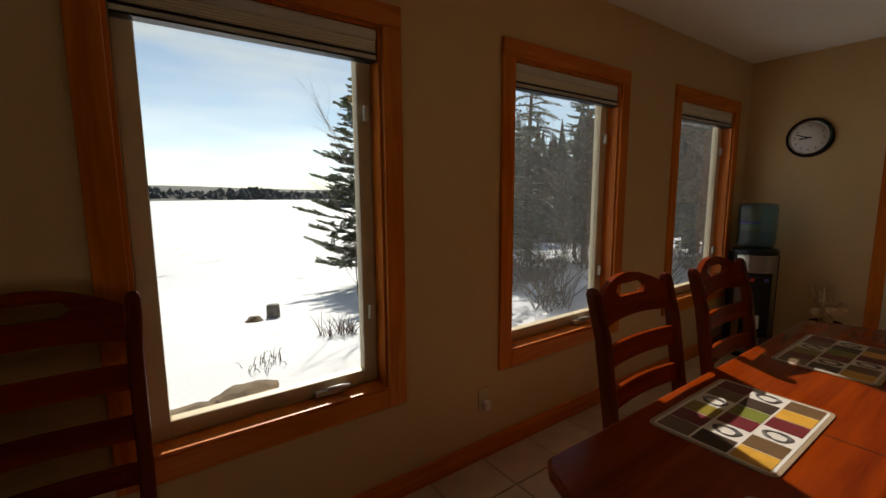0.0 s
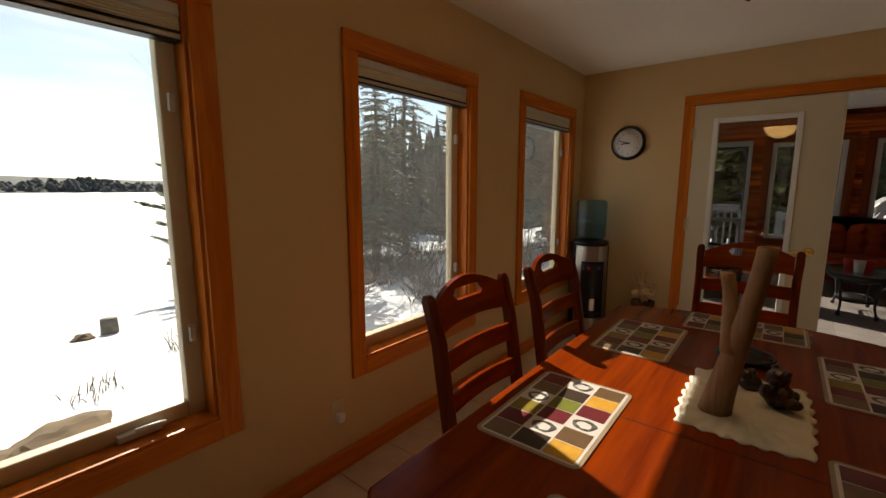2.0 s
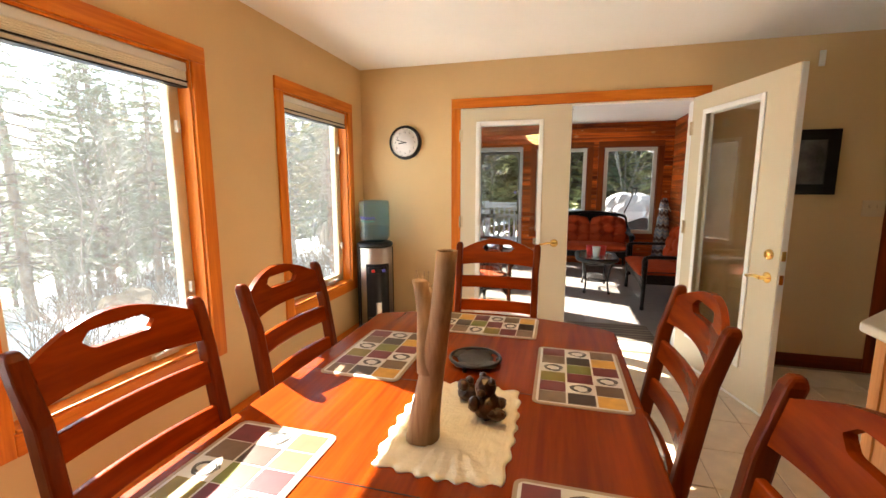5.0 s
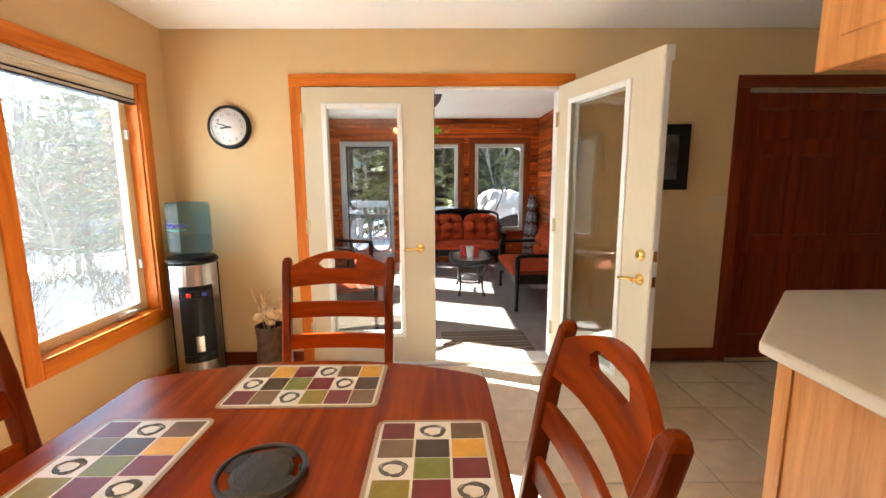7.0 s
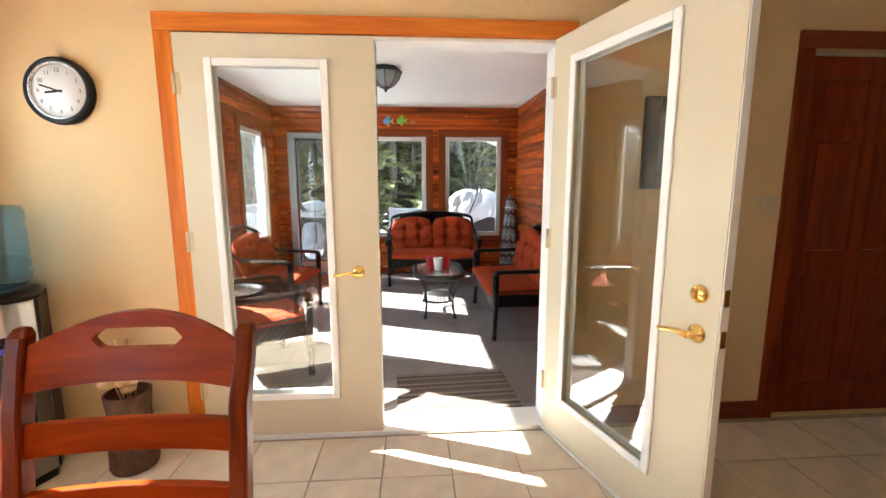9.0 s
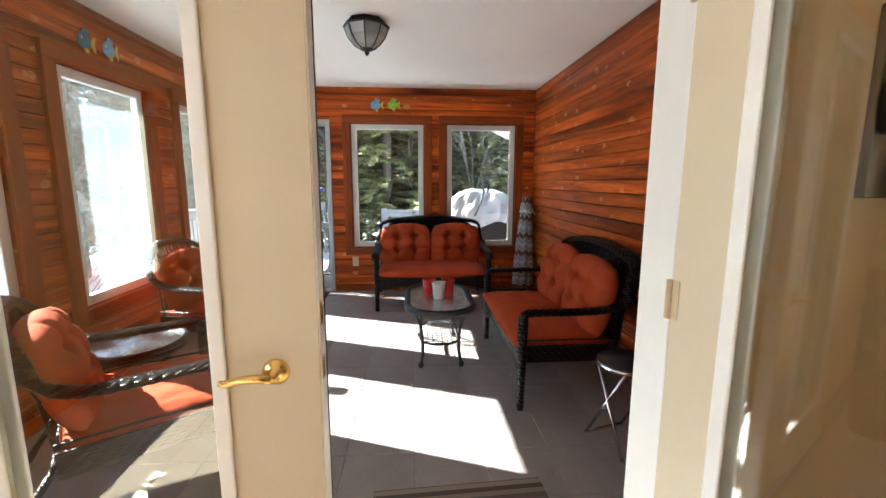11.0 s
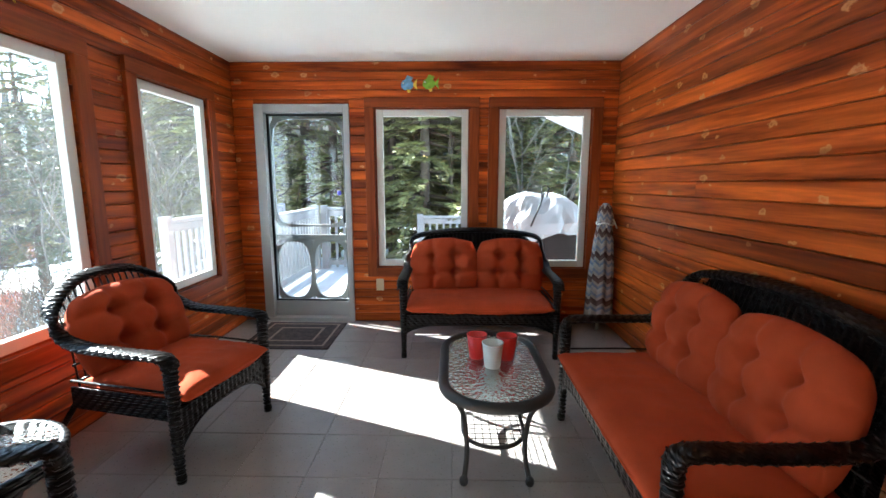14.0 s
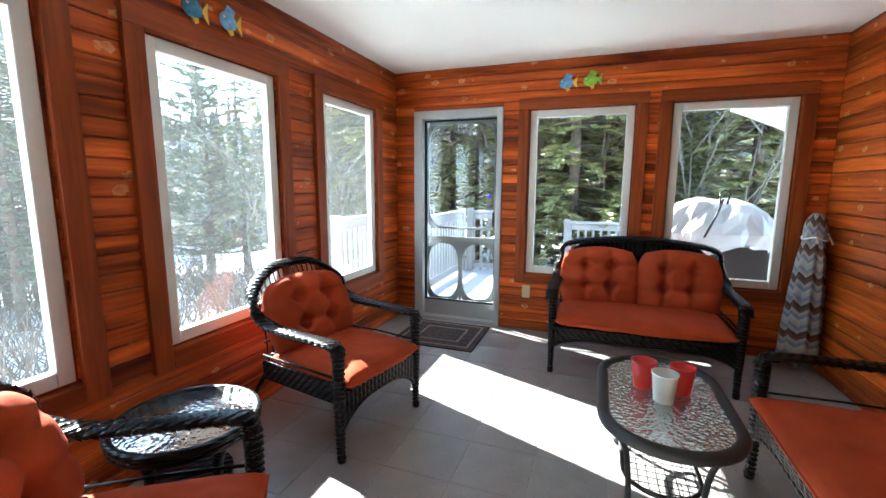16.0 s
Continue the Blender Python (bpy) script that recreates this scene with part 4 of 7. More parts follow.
g = thing("barbecue", "barbecue under a silvery white tarpaulin on the deck", "barbecue")
bm = bmesh.new()
n, rings = 44, []
for k, (s, z) in enumerate(((1.00, 0.66), (1.03, 0.76), (1.05, 0.88), (1.00, 0.99), (0.86, 1.10), (0.66, 1.19), (0.36, 1.235), (0.0, 1.24))):
    ring = []
    for j in range(n):
        a = 6.2832 * j / n
        c, sn = math.cos(a), math.sin(a)
        sx, sy = 0.30 * s * abs(c) ** 0.7 * (1 if c > 0 else -1), 0.52 * s * abs(sn) ** 0.6 * (1 if sn > 0 else -1)
        f = (0.15 * abs(math.sin(a * 4.5 + 0.35 * k)) + 0.05 * abs(math.sin(a * 8.5 - 0.5 * k))) * (1 - k / 9) - 0.09 + 0.16 * noise.noise(Vector((sx * 9, sy * 9, z * 8))) * (k < 6)
        dz = -0.11 * math.sin(a * 3 + 0.5) - 0.03 * math.sin(a * 11) if k == 0 else 0.05 * abs(noise.noise(Vector((sx * 9, sy * 9, 7))))
        ring.append(bm.verts.new((sx * (1 + f), sy * (1 + f), z + dz)))
    rings.append(ring)
for a, c in zip(rings, rings[1:]):
    for j in range(n):
        bm.faces.new((a[j], a[(j + 1) % n], c[(j + 1) % n], c[j]))
part("cover", bm, M_COVER, g, "creased silvery tarpaulin")
part("cabinet", box(-0.24, -0.46, -0.02, 0.24, 0.46, 0.80), M_BLACK, g, "black cabinet under the cover", 0.01)
bm = bmesh.new()
tube(bm, [(-0.39, 0.17, 0.86), (-0.33, 0.06, 1.10), (-0.26, 0.0, 1.25)], 0.012, 8)
tube(bm, [(-0.28, 0.03, 1.20), (-0.25, 0.03, 1.32), (-0.25, -0.02, 1.34), (-0.25, -0.06, 1.31), (-0.28, -0.03, 1.20)], 0.010, 8)
part("handle", bm, M_BLACK, g, "dark tool lying on the cover")
g.matrix_basis = pose(11.52, -1.77, 0)
ev = thing("eave", "white roof eave beyond the window", "eave")
ev["kind"] = "structure"
part("fascia", box(0, -0.03, -0.14, 4.0, 0.03, 0.04), M_WHITE, ev, "", 0.0, pose(11.5, -1.87, 2.29, 0, 22, -80))
part("soffit", box(0, -0.14, 0.05, 4.0, 0.0, 0.09), M_WHITE, ev, "", 0.0, pose(11.5, -1.87, 2.29, 0, 22, -80))

# ---- dining room things ----
M_MAT = plain("printed placemat", (0.66, 0.63, 0.58), 0.35, vary=0.06, fine=200)
M_MATEDGE = plain("placemat border", (0.34, 0.25, 0.16), 0.4, vary=0.1)
PATCH = {"maroon": (0.14, 0.015, 0.02), "brown": (0.050, 0.030, 0.020), "green": (0.17, 0.19, 0.03), "yellow": (0.60, 0.32, 0.04), "tan": (0.17, 0.11, 0.065), "olive": (0.22, 0.17, 0.02), "speck": (0.14, 0.08, 0.035)}
M_PATCH = {k: plain("printed %s square" % k, c, 0.4, vary=0.12, scale=30) for k, c in PATCH.items()}
M_INK = plain("dark grey ink", (0.09, 0.08, 0.075), 0.5)
M_DRIFT = wood("grey brown driftwood", (0.24, 0.13, 0.06), (0.46, 0.28, 0.14), 2, 0.7, 1.6)
M_DOILY = plain("ivory crochet cotton", (0.74, 0.68, 0.54), 0.9, vary=0.06, scale=30, fine=160, relief=0.5)
M_BRONZE = plain("dark brown glazed resin", (0.045, 0.018, 0.010), 0.3, vary=0.4, scale=30, fine=90)
M_IRON = plain("black cast iron", (0.02, 0.018, 0.017), 0.55, vary=0.2, relief=0.2)
M_FACE = plain("white clock face", (0.72, 0.69, 0.66), 0.3, vary=0.02)
M_BOTTLE = glass_mat("blue water bottle", (0.50, 0.72, 0.82), 0.05, 1.45, veil=0.04)
M_WATER = glass_mat("water in the bottle", (0.86, 0.94, 0.97), 0.0, 1.2)
M_PLATE = plain("ivory switch plate", (0.60, 0.47, 0.28), 0.4, vary=0.03)
M_RED = plain("red plastic", (0.55, 0.02, 0.015), 0.35)
M_BLUE = plain("blue print", (0.05, 0.05, 0.35), 0.4)
M_GREENP = plain("green print", (0.05, 0.35, 0.22), 0.4)
M_WICKERB = plain("brown basket", (0.075, 0.033, 0.013), 0.8, vary=0.4, scale=30, fine=80, relief=0.6)
M_DRIED = plain("dried pods and flowers", (0.55, 0.36, 0.18), 0.8, vary=0.4, scale=25)
M_PHOTO = plain("grey photograph", (0.10, 0.10, 0.11), 0.3, vary=0.6, scale=9)
M_BULB = glow("lit amber glass shade", (1.0, 0.62, 0.22), 2.0)

# table
tb = thing("dining_table", "cherry stained wooden dining table with bowed ends", "table")
TX0, TX1, TY0, TY1, TB = 2.20, 4.05, -0.625, 0.485, 0.12
poly = []
for j in range(17):
    s = j / 16
    poly.append((TX1 + TB * (1 - (2 * s - 1) ** 2), TY0 + 0.03 + (TY1 - TY0 - 0.06) * s))
poly += [(TX1 - 0.03, TY1), (TX0 + 0.03, TY1)]
for j in range(17):
    s = j / 16
    poly.append((TX0 - TB * (1 - (2 * s - 1) ** 2), TY1 - 0.03 - (TY1 - TY0 - 0.06) * s))
poly += [(TX0 + 0.03, TY0), (TX1 - 0.03, TY0)]
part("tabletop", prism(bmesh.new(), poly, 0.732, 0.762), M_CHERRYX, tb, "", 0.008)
part("leaf_seam", box(2.86, TY0 + 0.01, 0.7622, 2.863, TY1 - 0.01, 0.7626), M_BLACK, tb, "thin dark seam")
part("leaf_seam", box(3.36, TY0 + 0.01, 0.7622, 3.363, TY1 - 0.01, 0.7626), M_BLACK, tb, "thin dark seam")
for nm, gm in (("apron", (TX0 + 0.1, TY0 + 0.1, 0.64, TX1 - 0.1, TY0 + 0.125, 0.7315)), ("apron", (TX0 + 0.1, TY1 - 0.125, 0.64, TX1 - 0.1, TY1 - 0.1, 0.7315)), ("apron", (TX0 + 0.1, TY0 + 0.126, 0.64, TX0 + 0.125, TY1 - 0.126, 0.7315)), ("apron", (TX1 - 0.125, TY0 + 0.126, 0.64, TX1 - 0.1, TY1 - 0.126, 0.7315))):
    part(nm, box(*gm), M_CHERRYX, tb)
for x in (TX0 + 0.17, TX1 - 0.17):
    for y in (TY0 + 0.17, TY1 - 0.17):
        bm = bmesh.new()
        lathe(bm, [(0.028, 0), (0.034, 0.03), (0.026, 0.06), (0.034, 0.25), (0.042, 0.40), (0.030, 0.44), (0.042, 0.48), (0.045, 0.6395)], 16, (x, y, 0))
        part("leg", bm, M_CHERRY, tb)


def dining_chair(scale=1.0):
    """Faces -y; ladder back with a hand hole in an arched top rail."""
    c = thing("dining_chair", "cherry stained ladder-back dining chair with a hand hole", "chair", None, "dining chairs")
    lean = lambda z: 0.195 + max(0.0, z - 0.44) * 0.155 + max(0.0, z - 0.9) * 0.12
    for s in (-1, 1):
        bm = bmesh.new()
        zs = [0.6, 0.75, 0.9, 0.99, 1.04, 1.058]
        prof = [(0.215, 0.222, 0.0), (0.217, 0.205, 0.22), (0.220, 0.195, 0.44)] + [(0.222 + 0.006 * (z > 0.95), lean(z), z) for z in zs]
        rings = []
        for px, py, pz in prof:
            hw, hd = 0.019, (0.022 if pz < 0.95 else 0.019)
            if pz > 1.05:
                hw, hd = 0.013, 0.012
            rings.append([bm.verts.new((s * px + dx * hw, py + dy * hd, pz)) for dx, dy in ((-1, -1), (1, -1), (1, 1), (-1, 1))])
        for a, b in zip(rings, rings[1:]):
            for j in range(4):
                bm.faces.new((a[j], a[(j + 1) % 4], b[(j + 1) % 4], b[j]))
        bm.faces.new(rings[0][::-1])
        bm.faces.new(rings[-1])
        part("back_post", bm, M_CHERRY, c, "", 0.007)
        bm = bmesh.new()
        tube(bm, [(s * 0.20, -0.20, 0), (s * 0.20, -0.20, 0.12), (s * 0.20, -0.20, 0.42)], [0.016, 0.020, 0.025], 12)
        part("front_leg", bm, M_CHERRY, c)
    # top rail: arched, with a slot
    bm = bmesh.new()
    n = 44
    cols = []
    for i in range(n + 1):
        u = -1 + 2 * i / n
        x = u * 0.206
        top = 1.024 + 0.059 * (0.5 + 0.5 * math.cos(min(1, abs(u) * 1.02) * math.pi)) ** 0.45
        bot = 0.942 - 0.012 * u * u
        sl = None
        if abs(x) < 0.086:
            e = max(0.0, abs(x) - 0.062) / 0.025
            k = math.sqrt(max(0.0, 1 - e * e)) * 0.021
            sl = (1.028 - k, 1.028 + k)
        cols.append((x, bot, top, sl))
    def vtx(x, z, side):
        bow = 0.02 * (1 - (x / 0.206) ** 2)
        return bm.verts.new((x, lean(z) + bow + side * 0.0095, z))
    for (x0, b0, t0, s0), (x1, b1, t1, s1) in zip(cols, cols[1:]):
        if s0 and s1:
            spans = [((b0, s0[0]), (b1, s1[0])), ((s0[1], t0), (s1[1], t1))]
        elif s0 or s1:
            spans = [((b0, s0[0] if s0 else 1.028), (b1, s1[0] if s1 else 1.028)), ((s0[1] if s0 else 1.028, t0), (s1[1] if s1 else 1.028, t1))]
        else:
            spans = [((b0, 1.028 if t0 > 1.030 else (b0 + t0) / 2), (b1, 1.028 if t1 > 1.030 else (b1 + t1) / 2)), ((1.028 if t0 > 1.030 else (b0 + t0) / 2, t0), (1.028 if t1 > 1.030 else (b1 + t1) / 2, t1))]
        for (za, zb), (zc, zd) in spans:
            q = {}
            for sd in (-1, 1):
                q[sd] = [vtx(x0, za, sd), vtx(x1, zc, sd), vtx(x1, zd, sd), vtx(x0, zb, sd)]
                bm.faces.new(q[sd] if sd < 0 else q[sd][::-1])
            bm.faces.new((q[-1][0], q[1][0], q[1][1], q[-1][1]))
            bm.faces.new((q[-1][3], q[-1][2], q[1][2], q[1][3]))
    bmesh.ops.remove_doubles(bm, verts=bm.verts, dist=0.0004)
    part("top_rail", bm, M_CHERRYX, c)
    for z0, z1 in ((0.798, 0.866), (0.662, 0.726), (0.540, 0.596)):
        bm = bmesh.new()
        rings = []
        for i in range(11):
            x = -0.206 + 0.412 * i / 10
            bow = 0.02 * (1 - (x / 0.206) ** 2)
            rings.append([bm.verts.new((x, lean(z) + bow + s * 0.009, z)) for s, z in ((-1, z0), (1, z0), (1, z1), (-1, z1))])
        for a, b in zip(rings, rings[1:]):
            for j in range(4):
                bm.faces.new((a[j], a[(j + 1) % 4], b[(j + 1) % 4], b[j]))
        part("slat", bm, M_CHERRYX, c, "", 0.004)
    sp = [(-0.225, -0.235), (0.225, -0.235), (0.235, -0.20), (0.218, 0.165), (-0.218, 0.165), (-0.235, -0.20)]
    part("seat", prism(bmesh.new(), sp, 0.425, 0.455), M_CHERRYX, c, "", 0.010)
    for nm, gm in (("apron", (-0.19, -0.21, 0.36, 0.19, -0.19, 0.4245)), ("apron", (-0.208, -0.18, 0.36, -0.19, 0.17, 0.4245)), ("apron", (0.19, -0.18, 0.36, 0.208, 0.17, 0.4245))):
        part(nm, box(*gm), M_CHERRYX, c)
    for s in (-1, 1):
        bm = bmesh.new()
        tube(bm, [(s * 0.20, -0.19, 0.18), (s * 0.21, 0.19, 0.18)], 0.012, 8)
        part("stretcher", bm, M_CHERRY, c)
    return c


CH = dining_chair()
CH.matrix_basis = pose(2.912, 0.392, 0)
for x, y, rz, sc in ((3.545, 0.37, 0, 1), (4.29, -0.03, -90, 1), (3.465, -0.472, 180, 1), (2.745, -0.48, 180, 1)):
    copy_thing(CH, pose(x, y, 0, 0, 0, rz))
ch = copy_thing(CH, pose(1.24, 1.07, 0, 0, 0, 0))
ch.scale = (1.03, 1.03, 1.03)
ch["label"] = "spare cherry stained ladder-back chair standing under a window"

# placemats
LAYOUT = ["sym_sy", "_bgm_b", "mt_omt"]


def placemat():
    """0.46 by 0.30, flat, with printed squares and rings."""
    p = thing("placemat", "printed placemat with brown maroon green and yellow squares", "placemat", None, "placemats")
    w, h = 0.455, 0.285
    def rr(a, b, r):
        pts = []
        for cx, cy, a0 in ((a - r, b - r, 0), (-a + r, b - r, 90), (-a + r, -b + r, 180), (a - r, -b + r, 270)):
            for k in range(5):
                t = radians(a0 + 22.5 * k)
                pts.append((cx + r * math.cos(t), cy + r * math.sin(t)))
        return pts
    part("border", prism(bmesh.new(), rr(w / 2, h / 2, 0.022), 0.0005, 0.0030), M_MATEDGE, p, "tan border")
    part("field", prism(bmesh.new(), rr(w / 2 - 0.010, h / 2 - 0.010, 0.014), 0.0031, 0.0036), M_MAT, p, "pale printed field")
    key = {"m": "maroon", "b": "brown", "g": "green", "y": "yellow", "t": "tan", "o": "olive", "s": "speck"}
    nx, ny = 6, 3
    cw, chh = (w - 0.03) / nx, (h - 0.03) / ny
    for r, row in enumerate(LAYOUT):
        for k, ch_ in enumerate(row):
            x, y = -w / 2 + 0.015 + (k + 0.5) * cw, h / 2 - 0.015 - (r + 0.5) * chh
            if ch_ == "_":
                bm = bmesh.new()
                pts = [(x + (0.026 - 0.0002 * q) * math.cos(6.283 * q / 14) * (1 + 0.16 * math.sin(q * 0.7)), y + (0.032 - 0.00025 * q) * math.sin(6.283 * q / 14) * (1 + 0.1 * math.cos(q * 1.3)), 0.0042) for q in range(42)]
                tube(bm, pts, [0.0014 + 0.0018 * (0.5 + 0.5 * math.sin(q * 0.9 + k)) for q in range(42)], 4, False, 0.3)
                part("ring", bm, M_INK, p, "dark drawn ring")
            else:
                dx, dy = cw * 0.475, chh * 0.465
                bm = box(x - dx, y - dy, 0.0037, x + dx, y + dy, 0.0043)
                part("square", bm, M_PATCH[key[ch_]], p)
    return p


PM = placemat()
PM.matrix_basis = pose(2.785, 0.29, 0.762, 0, 0, 180)
for x, y, rz in ((3.56, 0.26, 180), (3.98, -0.07, -90), (3.54, -0.455, 180), (2.745, -0.44, 180), (2.32, -0.06, -90)):
    copy_thing(PM, pose(x, y, 0.762, 0, 0, rz))

# crochet cloth, driftwood, figurines, trivet
bm = bmesh.new()
pts, n = [], 192
cols = []
for ring in range(33):
    s = ring / 32
    row = []
    for j in range(n):
        a = 6.2832 * j / n
        c, sn = math.cos(a), math.sin(a)
        k = 1 / max(abs(c), abs(sn)) ** 0.82
        wob = 1 + (0.028 * math.sin(a * 24) * max(0.0, (s - 0.8) * 5))
        row.append(bm.verts.new((0.228 * c * k * s * wob, 0.158 * sn * k * s * wob, 0.006 + 0.0022 * math.sin(s * 82) + 0.0007 * math.sin(a * 64 + 1.6 * ring) + (0.002 * math.sin(a * 24) if s > 0.6 else 0) - (0.004 if ring == 32 else 0))))
    cols.append(row)
for a, c in zip(cols[1:], cols[2:]):
    for j in range(n):
        bm.faces.new((a[j], a[(j + 1) % n], c[(j + 1) % n], c[j])).smooth = True
bm.faces.new(cols[1])
low = [bm.verts.new((v.co.x, v.co.y, 0.0005)) for v in cols[32]]
for j in range(n):
    bm.faces.new((cols[32][j], cols[32][(j + 1) % n], low[(j + 1) % n], low[j]))
bmesh.ops.delete(bm, geom=[v for v in cols[0]], context="VERTS")
o = part("doily", bm, M_DOILY)
o.matrix_basis = pose(3.15, -0.125, 0.762)
tagged(o, "ivory crocheted cloth with a scalloped edge on the table", "cloth")

dw = thing("driftwood_vase", "forked grey brown driftwood vase on the crocheted cloth", "vase")
bm = bmesh.new()
def limb(p0, p1, r0, r1, n=14, k=9, seed=0):
    rings = []
    for i in range(k):
        s = i / (k - 1)
        c = Vector(p0).lerp(Vector(p1), s) + Vector((0.006 * math.sin(3 * s + seed), 0.006 * math.cos(4 * s), 0))
        r = r1 + (r0 - r1) * (1 - s) ** 2.2
        rings.append([bm.verts.new(c + Vector((math.cos(6.283 * j / n), math.sin(6.283 * j / n), 0)) * r * (1 + 0.10 * noise.noise(Vector((j * 0.9, s * 2, seed))))) for j in range(n)])
    for a, c in zip(rings, rings[1:]):
        for j in range(n):
            bm.faces.new((a[j], a[(j + 1) % n], c[(j + 1) % n], c[j])).smooth = True
    bm.faces.new(rings[0][::-1])
    return rings[-1]
top = limb((0, 0, 0.0), (-0.064, -0.073, 0.487), 0.043, 0.0225, seed=1)
ins = [bm.verts.new(v.co.lerp(Vector((-0.064, -0.073, 0.487)), 0.25) + Vector((0, 0, -0.002))) for v in top]
deep = [bm.verts.new(v.co + Vector((0.007, 0.008, -0.05))) for v in ins]
for j in range(14):
    bm.faces.new((top[j], top[(j + 1) % 14], ins[(j + 1) % 14], ins[j]))
    bm.faces.new((ins[j], ins[(j + 1) % 14], deep[(j + 1) % 14], deep[j]))
bm.faces.new(deep)
t2 = limb((-0.024, -0.024, 0.19), (-0.005, 0.012, 0.402), 0.024, 0.018, seed=5)
bm.faces.new(t2)
part("body", bm, M_DRIFT, dw)
dw.matrix_basis = pose(3.055, -0.065, 0.768)


def blob(bm, c, r, sc=(1, 1, 1)):
    s = bmesh.ops.create_icosphere(bm, subdivisions=2, radius=r)
    for v in s["verts"]:
        v.co = Vector((v.co.x * sc[0], v.co.y * sc[1], v.co.z * sc[2])) + Vector(c)


bm = bmesh.new()
for c, r, sc in (((0, 0, 0.035), 0.042, (1, 0.9, 0.95)), ((0.005, 0.005, 0.085), 0.030, (1, 1, 1)), ((0.02, 0.015, 0.11), 0.010, (1, 1, 1)), ((-0.012, -0.015, 0.108), 0.010, (1, 1, 1)), ((-0.022, 0.012, 0.08), 0.014, (1.2, 1, 0.8)), ((0.03, -0.03, 0.03), 0.020, (1.3, 1, 0.8)), ((-0.03, -0.03, 0.03), 0.020, (1, 1.3, 0.8)), ((-0.03, 0.03, 0.05), 0.016, (1, 1, 1.4))):
    blob(bm, c, r, sc)
for v in bm.verts:
    v.co *= 1 + 0.05 * noise.noise(v.co * 90)
o = part("figurine", bm, M_BRONZE)
o.matrix_basis = pose(3.19, -0.20, 0.768)
tagged(o, "small dark brown glazed figurine on the crocheted cloth", "figurine")
bm = bmesh.new()
for c, r, sc in (((0, 0, 0.02), 0.030, (1, 1.1, 0.9)), ((-0.02, 0.01, 0.05), 0.018, (1, 1, 1)), ((0.02, 0, 0.045), 0.014, (1, 1, 1.2))):
    blob(bm, c, r, sc)
o = part("figurine", bm, M_BRONZE)
o.matrix_basis = pose(3.28, -0.13, 0.768)
tagged(o, "tiny dark figurine on the crocheted cloth", "figurine")
tr = thing("trivet", "round black iron trivet with an animal shape on the table", "trivet")
bm = bmesh.new()
tube(bm, [(0.088 * math.cos(6.283 * j / 40), 0.088 * math.sin(6.283 * j / 40), 0.024) for j in range(40)], 0.006, 8, True)
part("rim", bm, M_IRON, tr)
bm = bmesh.new()
for c, r, sc in (((0, 0, 0.020), 0.072, (1.1, 0.9, 0.16)), ((0.05, 0.045, 0.020), 0.038, (1, 0.9, 0.2)), ((-0.055, -0.03, 0.019), 0.036, (1, 1.1, 0.2)), ((-0.05, 0.045, 0.019), 0.026, (0.9, 1.4, 0.25)), ((0.05, -0.04, 0.019), 0.028, (1, 1.4, 0.25))):
    blob(bm, c, r, sc)
part("animal_shape", bm, M_IRON, tr)
for a in (0.4, 2.5, 4.6):
    bm = bmesh.new()
    tube(bm, [(0.08 * math.cos(a), 0.08 * math.sin(a), 0.0), (0.08 * math.cos(a), 0.08 * math.sin(a), 0.022)], 0.007, 8)
    part("foot", bm, M_IRON, tr)
tr.matrix_basis = pose(3.545, -0.10, 0.762, 0, 0, 20)

# wall clock
ck = thing("wall_clock", "round wall clock with a black rim and white face", "clock")
FX = pose(DX1 - 0.001, 1.003, 1.78) @ pose(0, 0, 0, 0, -90, 0)
bm = lathe(bmesh.new(), [(0.0, 0.0), (0.150, 0.0), (0.152, 0.012), (0.148, 0.034), (0.138, 0.042), (0.126, 0.034), (0.120, 0.020), (0.0, 0.020)], 48)
part("case", bm, M_BLACK, ck, "glossy black case", 0, FX)
part("bezel", lathe(bmesh.new(), [(0.126, 0.0345), (0.1265, 0.037), (0.1215, 0.030), (0.119, 0.022), (0.1195, 0.0205)], 48, caps=False), M_STEEL, ck, "silver inner ring", 0, FX)
part("face", lathe(bmesh.new(), [(0.0, 0.0205), (0.1185, 0.0205), (0.1185, 0.0225), (0.0, 0.0225)], 48), M_FACE, ck, "white dial", 0, FX)


def dial_text(body, size, x, y, parent, nm, mat=None):
    cu = bpy.data.curves.new(nm, "FONT")
    cu.body, cu.size, cu.align_x, cu.align_y, cu.extrude = body, size, "CENTER", "CENTER", 0.0004
    cu.materials.append(mat or M_INK)
    ob = new(nm, cu)
    ob.parent = parent
    return ob


# on the dial, right is towards -y and up is z
DIAL = Matrix.Translation((DX1 - 0.0245, 1.003, 1.78)) @ Matrix(((0, 0, -1, 0), (-1, 0, 0, 0), (0, 1, 0, 0), (0, 0, 0, 1)))
for h in range(1, 13):
    a = radians(90 - 30 * h)
    o = dial_text(str(h), 0.026, 0, 0, ck, "numeral")
    o.matrix_basis = DIAL @ Matrix.Translation((0.092 * math.cos(a), 0.092 * math.sin(a), 0))
for nm, a, L, w in (("hour_hand", 90 - 30 * 8.78, 0.062, 0.005), ("minute_hand", 90 - 6 * 48, 0.088, 0.0035)):
    part(nm, box(-0.015, -w, 0.001, L, w, 0.002), M_BLACK, ck, "black clock hand", 0, DIAL @ pose(0, 0, 0, 0, 0, a))

